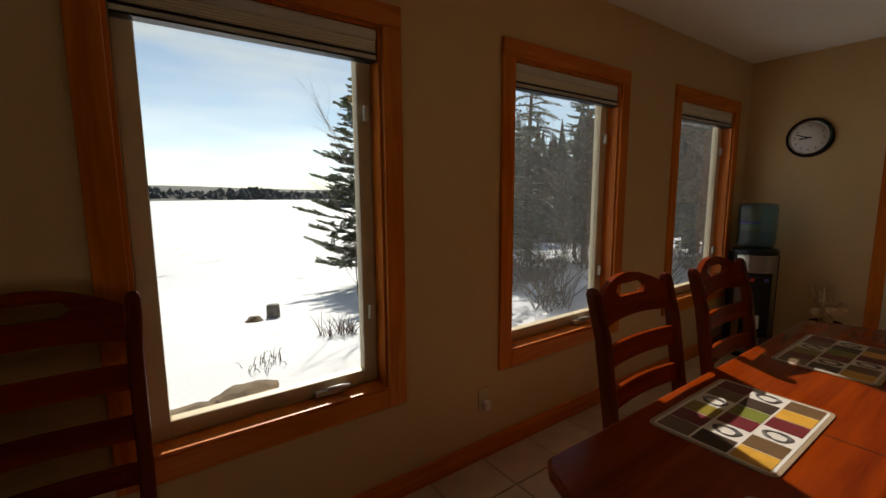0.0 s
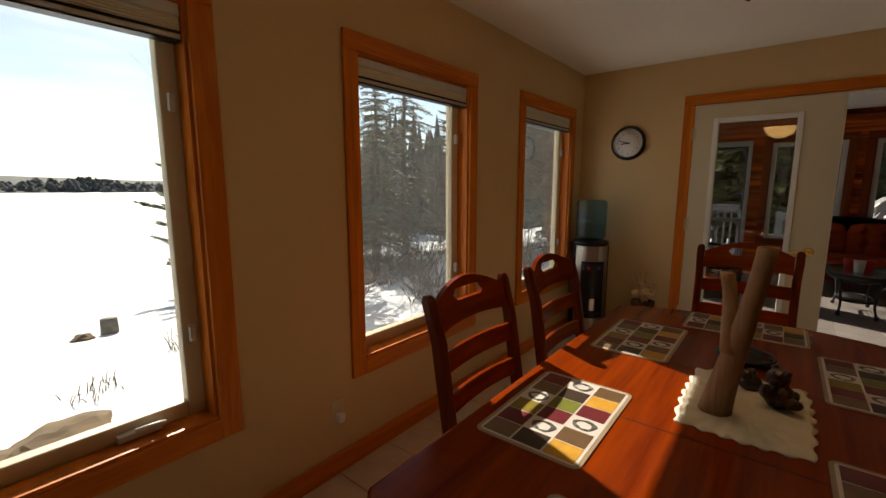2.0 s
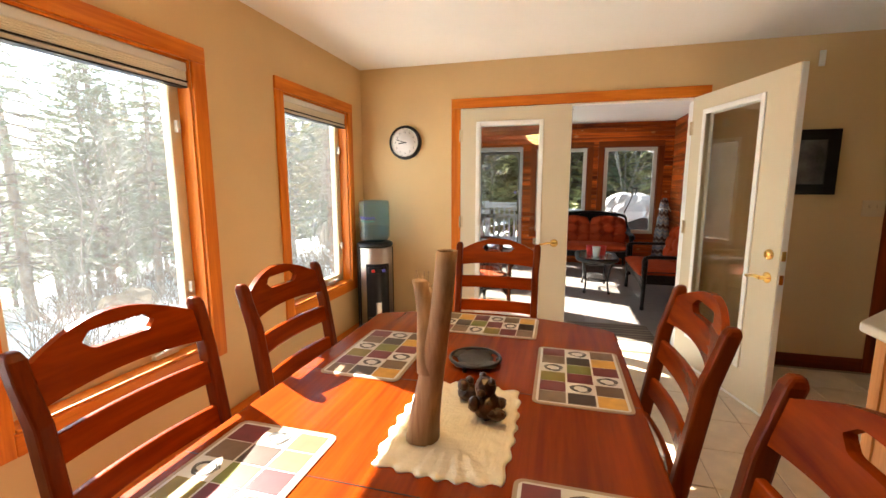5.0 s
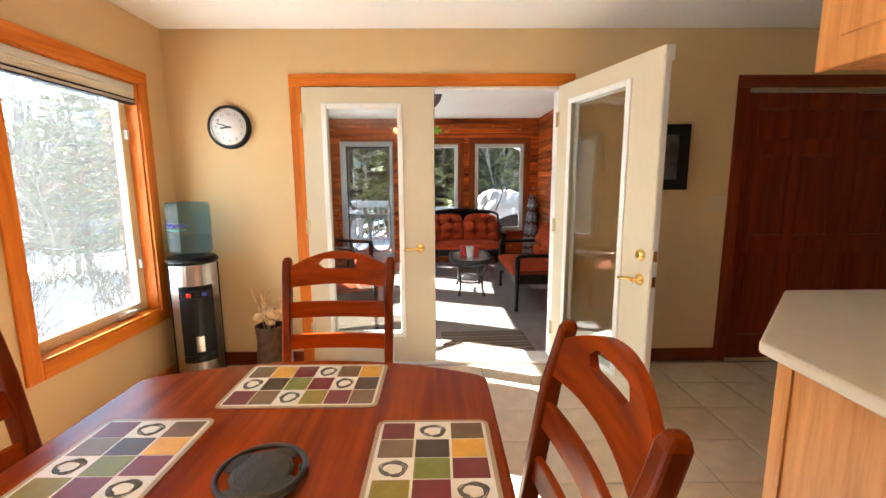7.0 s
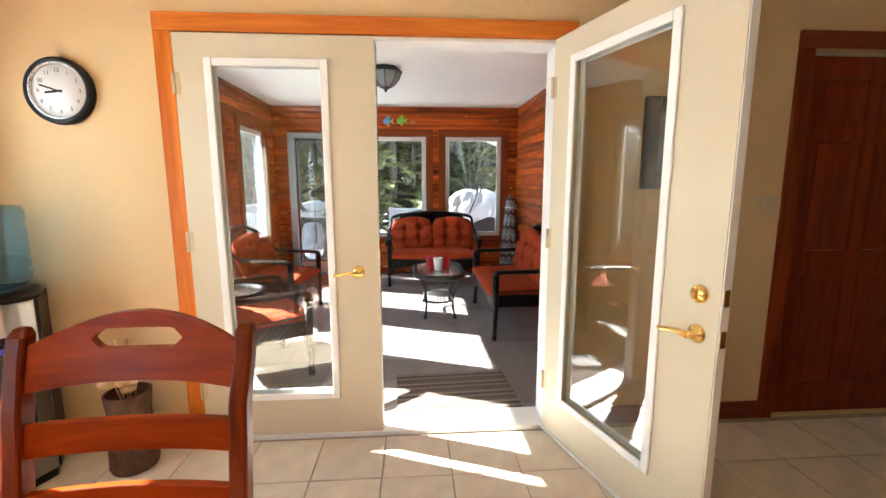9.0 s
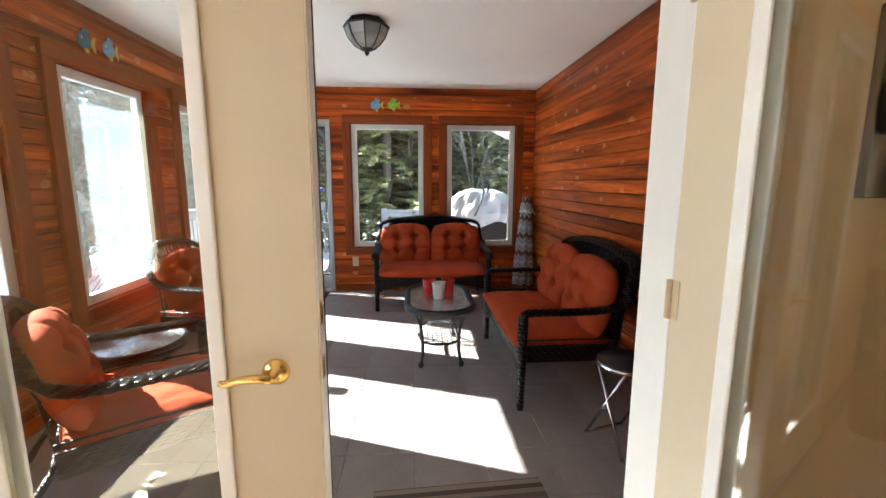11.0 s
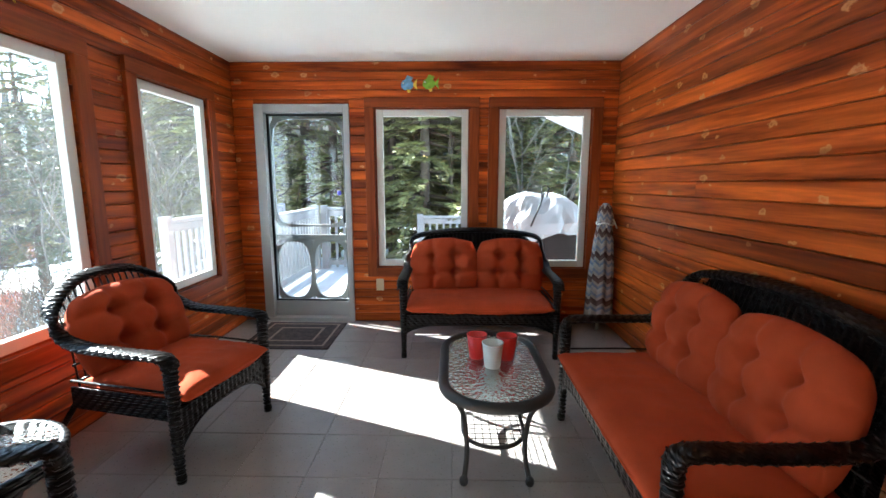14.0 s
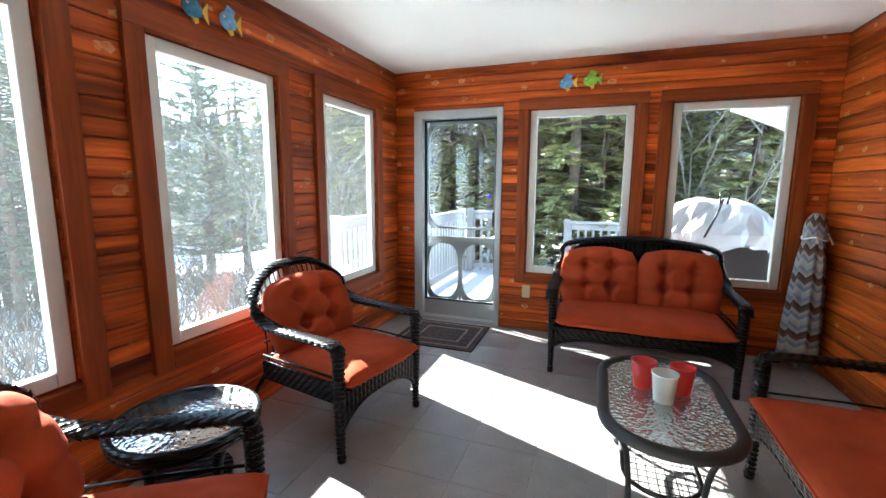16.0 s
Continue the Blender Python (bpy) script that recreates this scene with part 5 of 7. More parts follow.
# water cooler
wc = thing("water_cooler", "steel and black water cooler with a blue water bottle", "water cooler")
def dpoly(w, d, bow):
    pts = [(w, 0.0), (w, d)]
    pts += [(-w, d), (-w, 0.0)]
    for j in range(1, 12):
        s = j / 12
        pts.append((-w + 2 * w * s, -bow * math.sin(math.pi * s)))
    return pts
part("base", prism(bmesh.new(), dpoly(0.136, 0.25, 0.07), 0.0, 0.04), M_BLACK, wc, "black foot", 0.006)
part("body", prism(bmesh.new(), dpoly(0.140, 0.25, 0.075), 0.04, 0.855), M_BODY, wc, "brushed steel front", 0.005)
for s in (-1, 1):
    part("side_panel", box(s * 0.141, 0.012, 0.04, s * 0.150, 0.255, 0.855), M_BLACK, wc, "black side panel", 0.003)
part("top", lathe(bmesh.new(), [(0.0, 0.856), (0.150, 0.856), (0.160, 0.868), (0.160, 0.882), (0.148, 0.896), (0.120, 0.900), (0.0, 0.892)], 40, (0, 0.085, 0)), M_BLACK, wc, "round black top")


def front_piece(w, z0, z1, out, back):
    """A curved plate that follows the bowed front."""
    bm2 = bmesh.new()
    pts = []
    for j in range(13):
        x = -w + 2 * w * j / 12
        pts.append((x, -0.075 * math.sin(math.pi * (x + 0.140) / 0.280) - out))
    pts += [(w, back), (-w, back)]
    return prism(bm2, pts, z0, z1)


panel = part("front_panel", front_piece(0.100, 0.185, 0.715, 0.006, -0.01), M_BLACK, wc, "glossy black dispensing panel", 0.006)
part("tap_hood", front_piece(0.086, 0.632, 0.690, 0.022, -0.02), M_BLACK, panel, "black tap hood", 0.006)
part("drip_tray", front_piece(0.088, 0.215, 0.240, 0.030, -0.02), M_BLACK, panel, "black drip tray", 0.004)
part("spout_plate", front_piece(0.026, 0.262, 0.372, 0.010, -0.02), M_BODY, panel, "small steel plate", 0.003)
part("hot_tap", box(-0.060, -0.110, 0.650, -0.032, -0.088, 0.676), M_RED, panel, "red hot water tap", 0.005)
part("cold_tap", box(0.032, -0.110, 0.650, 0.060, -0.088, 0.676), M_BLUE, panel, "dark blue cold water tap", 0.005)
bt = part("bottle", lathe(bmesh.new(), [(0.05, 0.88), (0.07, 0.90), (0.118, 0.915), (0.134, 0.94), (0.136, 0.965), (0.130, 0.978), (0.136, 0.99), (0.136, 1.02), (0.130, 1.032), (0.136, 1.045), (0.136, 1.165), (0.130, 1.178), (0.136, 1.19), (0.136, 1.235), (0.126, 1.262), (0.05, 1.270), (0.0, 1.270)], 36, (0, 0.10, 0)), M_BOTTLE, wc, "translucent blue ribbed bottle")
part("water", lathe(bmesh.new(), [(0.0, 0.92), (0.114, 0.94), (0.130, 1.03), (0.0, 1.03)], 36, (0, 0.10, 0)), M_WATER, bt, "clear water")
bm = bmesh.new()
for k in range(12):
    a0 = -1.15 + 0.09 * k
    p = [(0.1385 * math.sin(a0 + q * 0.07), 0.10 - 0.1385 * math.cos(a0 + q * 0.07), 1.115 + 0.012 * math.sin(k * 1.9 + q * 3)) for q in (0, 0.5, 1.0)]
    tube(bm, p, 0.004, 5)
part("brand_mark", bm, M_BLUE, bt, "blue script bar")
bm = bmesh.new()
tube(bm, [(0.1385 * math.sin(-1.05 + 0.1 * q), 0.10 - 0.1385 * math.cos(-1.05 + 0.1 * q), 1.085 + 0.003 * math.sin(q)) for q in range(10)], 0.004, 5)
part("brand_line", bm, M_GREENP, bt, "green underline")
wc.matrix_basis = pose(5.555, 1.175, 0, 0, 0, -58)

# basket with dried flowers
bk = thing("basket_vase", "dark woven vase with dried flowers on the floor", "vase")
bm = lathe(bmesh.new(), [(0.085, 0.0), (0.092, 0.02), (0.088, 0.12), (0.080, 0.26), (0.086, 0.36), (0.074, 0.36), (0.070, 0.2), (0.0, 0.18)], 24)
for v in bm.verts:
    v.co.x *= 1 + 0.03 * math.sin(v.co.z * 160)
    v.co.y *= 1 + 0.03 * math.sin(v.co.z * 160)
part("vase", bm, M_WICKERB, bk)
rnd = random.Random(3)
for k in range(16):
    a, r, zz = rnd.uniform(0, 6.28), rnd.uniform(0.01, 0.085), rnd.uniform(0.38, 0.50)
    bm = bmesh.new()
    blob(bm, (r * math.cos(a), r * math.sin(a), zz), rnd.uniform(0.016, 0.034), (1, 1, 0.8))
    part("pod", bm, M_DRIED, bk)
for k in range(9):
    a, r = rnd.uniform(0, 6.28), rnd.uniform(0.02, 0.10)
    bm = bmesh.new()
    tube(bm, [(0.01 * k - 0.04, 0, 0.19), (r * 0.5 * math.cos(a), r * 0.5 * math.sin(a), 0.42), (r * math.cos(a), r * math.sin(a), rnd.uniform(0.5, 0.62))], [0.003, 0.003, 0.006], 5)
    part("stalk", bm, M_DRIED, bk)
bk.matrix_basis = pose(5.68, 0.745, 0)
bk.scale = (1.12, 1.12, 1.06)

# island and upper cabinet
isl = thing("kitchen_island", "honey oak kitchen peninsula cabinet", "cabinet")
cab_poly = [(1.6, -1.47), (3.895, -1.47), (4.45, -2.02), (4.45, -3.2), (1.6, -3.2)]
part("body", prism(bmesh.new(), cab_poly, 0.0, 0.872), M_OAK, isl, "", 0.004)
part("corner_post", box(3.85, -1.469, 0.0, 3.90, -1.462, 0.872), M_OAK, isl)
part("panel", box(2.3, -1.469, 0.08, 3.80, -1.464, 0.86), M_OAK, isl, "flat oak panel")
ct = part("countertop", prism(bmesh.new(), [(1.58, -1.425), (3.93, -1.425), (3.95, -1.44), (4.53, -1.985), (4.535, -2.02), (4.535, -3.24), (1.58, -3.24)], 0.8725, 0.91), M_COUNTER, None, "", 0.010)
tagged(ct, "cream laminate countertop with a clipped corner", "countertop")
up = thing("wall_cabinet", "honey oak upper cabinet with raised panel doors", "cabinet")
part("body", prism(bmesh.new(), [(1.6, -1.485), (3.905, -1.485), (4.09, -1.68), (4.09, -1.86), (1.6, -1.86)], 1.715, DCEIL - 0.001), M_OAK, up)
for k in range(4):
    x1 = 3.903 - 0.50 * k
    x0 = x1 - 0.485
    dd = part("door", box(x0, -1.484, 1.66, x1, -1.466, DCEIL - 0.03), M_OAK, up, "", 0.005)
    part("raised_panel", box(x0 + 0.07, -1.4655, 1.73, x1 - 0.07, -1.459, DCEIL - 0.10), M_OAK, dd, "", 0.006)

# picture, switch, sensor, outlet
pc = thing("picture_frame", "dark broad framed grey picture on the wall", "picture")
py0, py1, pz0, pz1 = -2.285, -1.805, 1.325, 1.79
bm = bmesh.new()
for a, z0, c, z1 in wall_with_holes(py0, py1, pz0, pz1, [(py0 + 0.075, pz0 + 0.075, py1 - 0.075, pz1 - 0.075)]):
    bx(bm, DX1 - 0.03, a, z0, DX1 - 0.001, c, z1)
part("frame", bm, M_BLACK, pc, "dark wooden frame", 0.004)
part("mount", box(DX1 - 0.012, py0 + 0.07, pz0 + 0.07, DX1 - 0.002, py1 - 0.07, pz1 - 0.07), M_PHOTO, pc, "grey mount")
part("print", box(DX1 - 0.014, py0 + 0.10, pz0 + 0.11, DX1 - 0.0125, py1 - 0.10, pz1 - 0.11), M_PHOTO, pc, "dark grey print")
sw = thing("light_switch", "ivory double switch plate on the wall", "switch")
part("plate", box(DX1 - 0.007, -2.605, 1.17, DX1 - 0.0005, -2.47, 1.285), M_PLATE, sw, "", 0.003)
for y in (-2.56, -2.515):
    part("toggle", box(DX1 - 0.018, y - 0.005, 1.23, DX1 - 0.007, y + 0.005, 1.252), M_PLATE, sw)
sn = part("door_sensor", box(DX1 - 0.02, -2.135, 2.225, DX1 - 0.001, -2.10, 2.33), M_WHITE, None, "", 0.004)
tagged(sn, "small white door alarm sensor on the wall", "sensor")
ot = thing("wall_outlet", "ivory outlet with a white plug-in on the wall", "outlet")
part("plate", box(2.83, DY1 - 0.006, 0.27, 2.90, DY1 - 0.0005, 0.385), M_PLATE, ot, "", 0.003)
part("plug", box(2.845, DY1 - 0.045, 0.275, 2.885, DY1 - 0.0062, 0.32), M_WHITE, ot, "white plug-in", 0.010)

# ceiling lamp over the table
lp = thing("ceiling_lamp", "ceiling lamp with a lit amber glass bowl and finial", "lamp")
part("canopy", lathe(bmesh.new(), [(0.0, 2.439), (0.07, 2.439), (0.065, 2.42), (0.02, 2.405), (0.012, 2.40), (0.012, 2.12), (0.0, 2.12)], 24), M_IRON, lp, "dark metal canopy and stem")
part("shade", lathe(bmesh.new(), [(0.0, 1.985), (0.05, 1.99), (0.12, 2.03), (0.165, 2.09), (0.175, 2.12), (0.168, 2.12), (0.11, 2.045), (0.0, 2.0)], 32), M_BULB, lp, "lit amber glass bowl")
part("finial", lathe(bmesh.new(), [(0.0, 1.875), (0.010, 1.882), (0.014, 1.895), (0.008, 1.91), (0.014, 1.93), (0.016, 1.965), (0.010, 1.984), (0.0, 1.984)], 16), M_IRON, lp, "dark finial")
lp.matrix_basis = pose(3.1, -0.04, 0)

# ---- sunroom things ----
def wicker_mat(name, col, rough=0.38):
    m, n, l, b = base_mat(name, rough)
    mp = mapped(n, l, (1, 1, 1))
    w1, w2 = n.new("ShaderNodeTexWave"), n.new("ShaderNodeTexWave")
    w1.bands_direction, w2.bands_direction = "Z", "DIAGONAL"
    w1.inputs["Scale"].default_value, w2.inputs["Scale"].default_value = 22, 14
    mx = n.new("ShaderNodeMath")
    mx.operation = "MULTIPLY"
    for w in (w1, w2):
        l.new(mp.outputs[0], w.inputs["Vector"])
    l.new(w1.outputs[1], mx.inputs[0])
    l.new(w2.outputs[1], mx.inputs[1])
    r = ramp(n, [(0.0, [c * 0.5 for c in col]), (1.0, [c * 1.5 for c in col])])
    l.new(mx.outputs[0], r.inputs[0])
    l.new(r.outputs[0], b.inputs["Base Color"])
    bump(n, l, b, mx.outputs[0], 0.7, 0.008)
    return m


M_WICKER = wicker_mat("dark brown resin wicker", (0.007, 0.0048, 0.004), 0.33)
M_WICKER.node_tree.nodes["Principled BSDF"].inputs["Specular IOR Level"].default_value = 0.2
M_RUST = plain("rust orange canvas", (0.33, 0.049, 0.014), 0.85, vary=0.10, scale=7, fine=400, relief=0.25)
M_RUST.node_tree.nodes["Principled BSDF"].inputs["Specular IOR Level"].default_value = 0.12
M_TEXGLASS = glass_mat("rippled table glass", (0.60, 0.68, 0.68), 0.06, 1.6, 55.0, 0.55, 0.04)
M_CHROME = plain("chrome tube", (0.60, 0.62, 0.66), 0.22, 1.0, vary=0.03)
M_CUPR = plain("red plastic cup", (0.55, 0.018, 0.014), 0.35, vary=0.05)
M_CUPW = plain("white plastic cup", (0.66, 0.70, 0.66), 0.35, vary=0.04)
M_RUG = plain("dark patterned mat", (0.05, 0.035, 0.032), 0.95, vary=0.5, scale=28, fine=200, relief=0.5)
M_RUG2 = plain("mat border", (0.22, 0.17, 0.135), 0.95, vary=0.3, scale=60, relief=0.5)
M_FISHB = plain("blue painted fish", (0.16, 0.36, 0.62), 0.4, vary=0.4, scale=30)
M_FISHG = plain("green painted fish", (0.25, 0.50, 0.04), 0.4, vary=0.3, scale=30)
M_FISHT = plain("teal painted fish", (0.02, 0.16, 0.30), 0.4, vary=0.5, scale=40)
M_YELLOW = plain("yellow paint", (0.75, 0.48, 0.05), 0.4)
M_GREYF = plain("grey white door paint", (0.36, 0.37, 0.365), 0.4, vary=0.04)
M_SCREEN = plain("weathered screen door", (0.20, 0.205, 0.20), 0.6, vary=0.08)
M_LANTERN = glass_mat("seeded lantern glass", (0.80, 0.80, 0.76), 0.12, 1.5, veil=0.35)


def stripes(name, cols, per, zig, axis=2):
    """Woven stripes; zig: height of the zigzag across."""
    m, n, l, b = base_mat(name, 0.9)
    tc, sep = n.new("ShaderNodeTexCoord"), n.new("ShaderNodeSeparateXYZ")
    l.new(tc.outputs["Object"], sep.inputs[0])
    at = n.new("ShaderNodeMath")
    at.operation = "ARCTAN2"
    l.new(sep.outputs[1], at.inputs[0])
    l.new(sep.outputs[0], at.inputs[1])
    pp = n.new("ShaderNodeMath")
    pp.operation = "PINGPONG"
    pp.inputs[1].default_value = 0.45
    l.new(at.outputs[0], pp.inputs[0])
    ma = n.new("ShaderNodeMath")
    ma.operation = "MULTIPLY_ADD"
    ma.inputs[1].default_value = zig
    l.new(pp.outputs[0], ma.inputs[0])
    l.new(sep.outputs[axis], ma.inputs[2])
    dv = n.new("ShaderNodeMath")
    dv.operation = "DIVIDE"
    dv.inputs[1].default_value = per
    l.new(ma.outputs[0], dv.inputs[0])
    fr = n.new("ShaderNodeMath")
    fr.operation = "FRACT"
    l.new(dv.outputs[0], fr.inputs[0])
    r = ramp(n, [(i / len(cols), c) for i, c in enumerate(cols)])
    r.color_ramp.interpolation = "CONSTANT"
    l.new(fr.outputs[0], r.inputs[0])
    l.new(r.outputs[0], b.inputs["Base Color"])
    nz = n.new("ShaderNodeTexNoise")
    nz.inputs["Scale"].default_value = 300
    l.new(tc.outputs["Object"], nz.inputs["Vector"])
    bump(n, l, b, nz.outputs[0], 0.3, 0.004)
    return m


M_UMB = stripes("striped umbrella canvas", [(0.36, 0.34, 0.32), (0.16, 0.19, 0.26), (0.32, 0.28, 0.25), (0.10, 0.055, 0.045), (0.07, 0.035, 0.03), (0.30, 0.27, 0.24), (0.17, 0.20, 0.26), (0.32, 0.30, 0.28)], 0.21, 0.10)
M_STRIPE = stripes("striped door rug", [(0.10, 0.075, 0.055), (0.20, 0.16, 0.12), (0.07, 0.05, 0.04), (0.24, 0.20, 0.16), (0.12, 0.09, 0.07)], 0.14, 0.0, 0)


def bez(points, n):
    """A smooth line through points."""
    pts = [Vector(p) for p in points]
    ext = [pts[0] * 2 - pts[1]] + pts + [pts[-1] * 2 - pts[-2]]
    out = []
    for i in range(1, len(ext) - 2):
        a, b, c, d = ext[i - 1:i + 3]
        for k in range(n):
            t = k / n
            out.append(0.5 * (2 * b + (c - a) * t + (2 * a - 5 * b + 4 * c - d) * t * t + (3 * b - a - 3 * c + d) * t ** 3))
    out.append(pts[-1])
    return out


def band(bm, pts, sides, wid, thick, n=10):
    """A flattened bar whose broad way follows the side vectors."""
    rings, k = [], len(pts)
    for i, p in enumerate(pts):
        d = (pts[min(i + 1, k - 1)] - pts[max(i - 1, 0)]).normalized()
        s = (sides[i] - d * sides[i].dot(d)).normalized()
        w = s.cross(d)
        rings.append([bm.verts.new(p + s * (wid / 2 * math.cos(6.283 * j / n)) + w * (thick / 2 * math.sin(6.283 * j / n))) for j in range(n)])
    for a, c in zip(rings, rings[1:]):
        for j in range(n):
            bm.faces.new((a[j], a[(j + 1) % n], c[(j + 1) % n], c[j])).smooth = True
    bm.faces.new(rings[0][::-1])
    bm.faces.new(rings[-1])


def braid(bm, pts, sides, wid, thick, step=0.021):
    """Plaited strands lying over a band."""
    acc, k = 0.0, len(pts)
    row = 0
    for i in range(k - 1):
        seg = pts[i + 1] - pts[i]
        L = seg.length
        d = seg.normalized()
        s = (sides[i] - d * sides[i].dot(d)).normalized()
        w = s.cross(d)
        while acc < L:
            p = pts[i] + d * acc
            row += 1
            for j in range(8):
                a = 6.283 * (j + 0.5 * (row % 2)) / 8
                c = p + s * (wid / 2 * math.cos(a)) + w * (thick / 2 * math.sin(a))
                nrm = (s * math.cos(a) / wid + w * math.sin(a) / thick).normalized()
                tang = nrm.cross(d).normalized()
                ax = (tang * (1 if row % 2 else -1) + d * 0.9).normalized()
                sd = nrm.cross(ax)
                ln, wd = wid * 0.22, 0.0085
                v = [bm.verts.new(q) for q in (c - ax * ln, c + sd * wd, c + ax * ln, c - sd * wd, c + nrm * 0.0032)]
                for f in ((0, 1, 4), (1, 2, 4), (2, 3, 4), (3, 0, 4)):
                    bm.faces.new([v[q] for q in f]).smooth = True
            acc += step
        acc -= L


def cushion(w, h, t, tufts, nu=34, nv=30, a=0.30, dent=0.46):
    """A stuffed cushion in x and z, its face towards -y."""
    bm = bmesh.new()
    rows = {}
    for side in (-1, 1):
        for i in range(nu + 1):
            for j in range(nv + 1):
                edge = i in (0, nu) or j in (0, nv)
                if side == 1 and edge:
                    rows[(1, i, j)] = rows[(-1, i, j)]
                    continue
                u, v = -1 + 2 * i / nu, -1 + 2 * j / nv
                x, z = w / 2 * u * math.sqrt(1 - a * v * v * (1.25 if v > 0 else 0.55)), h / 2 * v * math.sqrt(1 - a * u * u * (1.25 if v > 0 else 0.55))
                th = t / 2 * (max(0, 1 - u ** 4) * max(0, 1 - v ** 4)) ** 0.42
                if tufts and side == -1:
                    for tx, tz in tufts:
                        dd = math.hypot(x - tx, z - tz)
                        th -= t * dent * math.exp(-(dd / 0.034) ** 2)
                    xs, zs = sorted({q[0] for q in tufts}), sorted({q[1] for q in tufts})
                    for q in xs:
                        th -= t * 0.11 * math.exp(-((x - q) / 0.024) ** 2) * max(0, 1 - u * u)
                    for q in zs:
                        th -= t * 0.11 * math.exp(-((z - q) / 0.024) ** 2) * max(0, 1 - v * v)
                th += 0.007 * noise.noise(Vector((x * 9, z * 9, w))) + 0.0035 * noise.noise(Vector((x * 26, z * 18, w)))
                if not tufts:
                    th += 0.004 * noise.noise(Vector((x * 5, z * 24, 3))) + 0.003 * noise.noise(Vector((x * 22, z * 6, 8)))
                rows[(side, i, j)] = bm.verts.new((x, side * max(th, 0.004 if not edge else 0) if not edge else 0, z))
    for side in (-1, 1):
        for i in range(nu):
            for j in range(nv):
                q = [rows[(side, i, j)], rows[(side, i + 1, j)], rows[(side, i + 1, j + 1)], rows[(side, i, j + 1)]]
                bm.faces.new(q if side < 0 else q[::-1]).smooth = True
    return bm


def wicker_seat(name, half, seats, label, category, m):
    """half: half the width between the front legs; faces -y."""
    c = thing(name, label, category, m, "wicker furniture")
    D = 0.36
    leg_top = 0.57
    # arms and back hoop, one plaited band
    peak = 0.90 if seats == 1 else 0.94
    k = 0.70 if seats == 1 else 0.86
    half_line = [(-half - 0.005, -D - 0.01, 0.56), (-half - 0.008, -D + 0.035, 0.605), (-half - 0.015, -0.10, 0.610), (-half - 0.012, 0.12, 0.618), (-half * 1.03, 0.23, 0.665), (-half * 1.0, 0.29, 0.765), (-half * k * 1.08, 0.33, peak - 0.06), (-half * 0.42, 0.35, peak - 0.010), (0, 0.355, peak)]
    line = half_line + [(-x, y, z) for x, y, z in half_line[-2::-1]]
    pts = bez(line, 6)
    sides = []
    for p in pts:
        f = max(0.0, min(1.0, (p.z - 0.62) / 0.12))
        sg = 1 if p.x < 0 else -1
        sides.append((Vector((-sg, 0, 0)) * (1 - f) + Vector((0, 0.9, 0.25)) * f * -1).normalized() if p.x < 0 else (Vector((sg * 1, 0, 0)) * (1 - f) + Vector((0, -0.9, -0.25)) * f).normalized())
    bm = bmesh.new()
    band(bm, pts, sides, 0.082, 0.037)
    part("arm_and_hoop", bm, M_WICKER, c)
    bm = bmesh.new()
    braid(bm, pts, sides, 0.082, 0.037)
    part("plait", bm, M_WICKER, c, "plaited dark wicker strands")
    for s in (-1, 1):
        bm = bmesh.new()
        tube(bm, [(s * half, -D, 0.0), (s * half, -D, 0.03), (s * half, -D, 0.045), (s * half, -D + 0.005, 0.3), (s * half, -D + 0.005, 0.575)], [0.022, 0.024, 0.017, 0.026, 0.030], 10)
        for q in range(22):
            z = 0.05 + 0.024 * q
            tube(bm, [(s * half + 0.030 * (0.58 + 0.018 * q) * math.cos(6.283 * j / 8), -D + 0.003 + 0.030 * (0.58 + 0.018 * q) * math.sin(6.283 * j / 8), z + 0.004 * (j % 2)) for j in range(8)], 0.0075, 4, True)
        part("front_leg", bm, M_WICKER, c)
        bm = bmesh.new()
        tube(bm, [(s * (half + 0.01), 0.44, 0.0), (s * (half - 0.02), 0.35, 0.16), (s * (half - 0.03), 0.22, 0.34)], [0.016, 0.014, 0.014], 8)
        part("rear_leg", bm, M_WICKER, c)
        # side lattice under the arm
        bm = bmesh.new()
        for z in (0.40, 0.435):
            tube(bm, [(s * (half + 0.0), -D + 0.02, z), (s * (half + 0.004), -0.05, z + 0.004), (s * (half - 0.0), 0.22, z)], 0.006, 5)
        bx(bm, s * half - 0.006, -D + 0.02, 0.30, s * half + 0.006, 0.22, 0.405)
        part("side_lattice", bm, M_WICKER, c)
    # apron with an arched lower edge
    bm = bmesh.new()
    n = 40
    cols = []
    for i in range(n + 1):
        u = -1 + 2 * i / n
        arch = 0.17 + 0.11 * (1 - abs(u) ** 3) if seats == 1 else 0.21 + 0.07 * (1 - abs(u) ** 6)
        rib = 0.004 * (i % 2)
        cols.append([bm.verts.new((u * (half - 0.02), -D + yy + rib, zz)) for yy, zz in ((-0.008, arch), (-0.008, 0.35), (0.010, 0.35), (0.010, arch))])
    for a, b in zip(cols, cols[1:]):
        for j in range(4):
            bm.faces.new((a[j], a[(j + 1) % 4], b[(j + 1) % 4], b[j]))
    part("apron", bm, M_WICKER, c)
    bm = bmesh.new()
    pa = []
    for i in range(25):
        u = -1 + 2 * i / 24
        pa.append((u * (half - 0.015), -D, 0.165 + 0.11 * (1 - abs(u) ** 3) if seats == 1 else 0.205 + 0.07 * (1 - abs(u) ** 6)))
    tube(bm, pa, 0.011, 6)
    part("apron_edge", bm, M_WICKER, c)
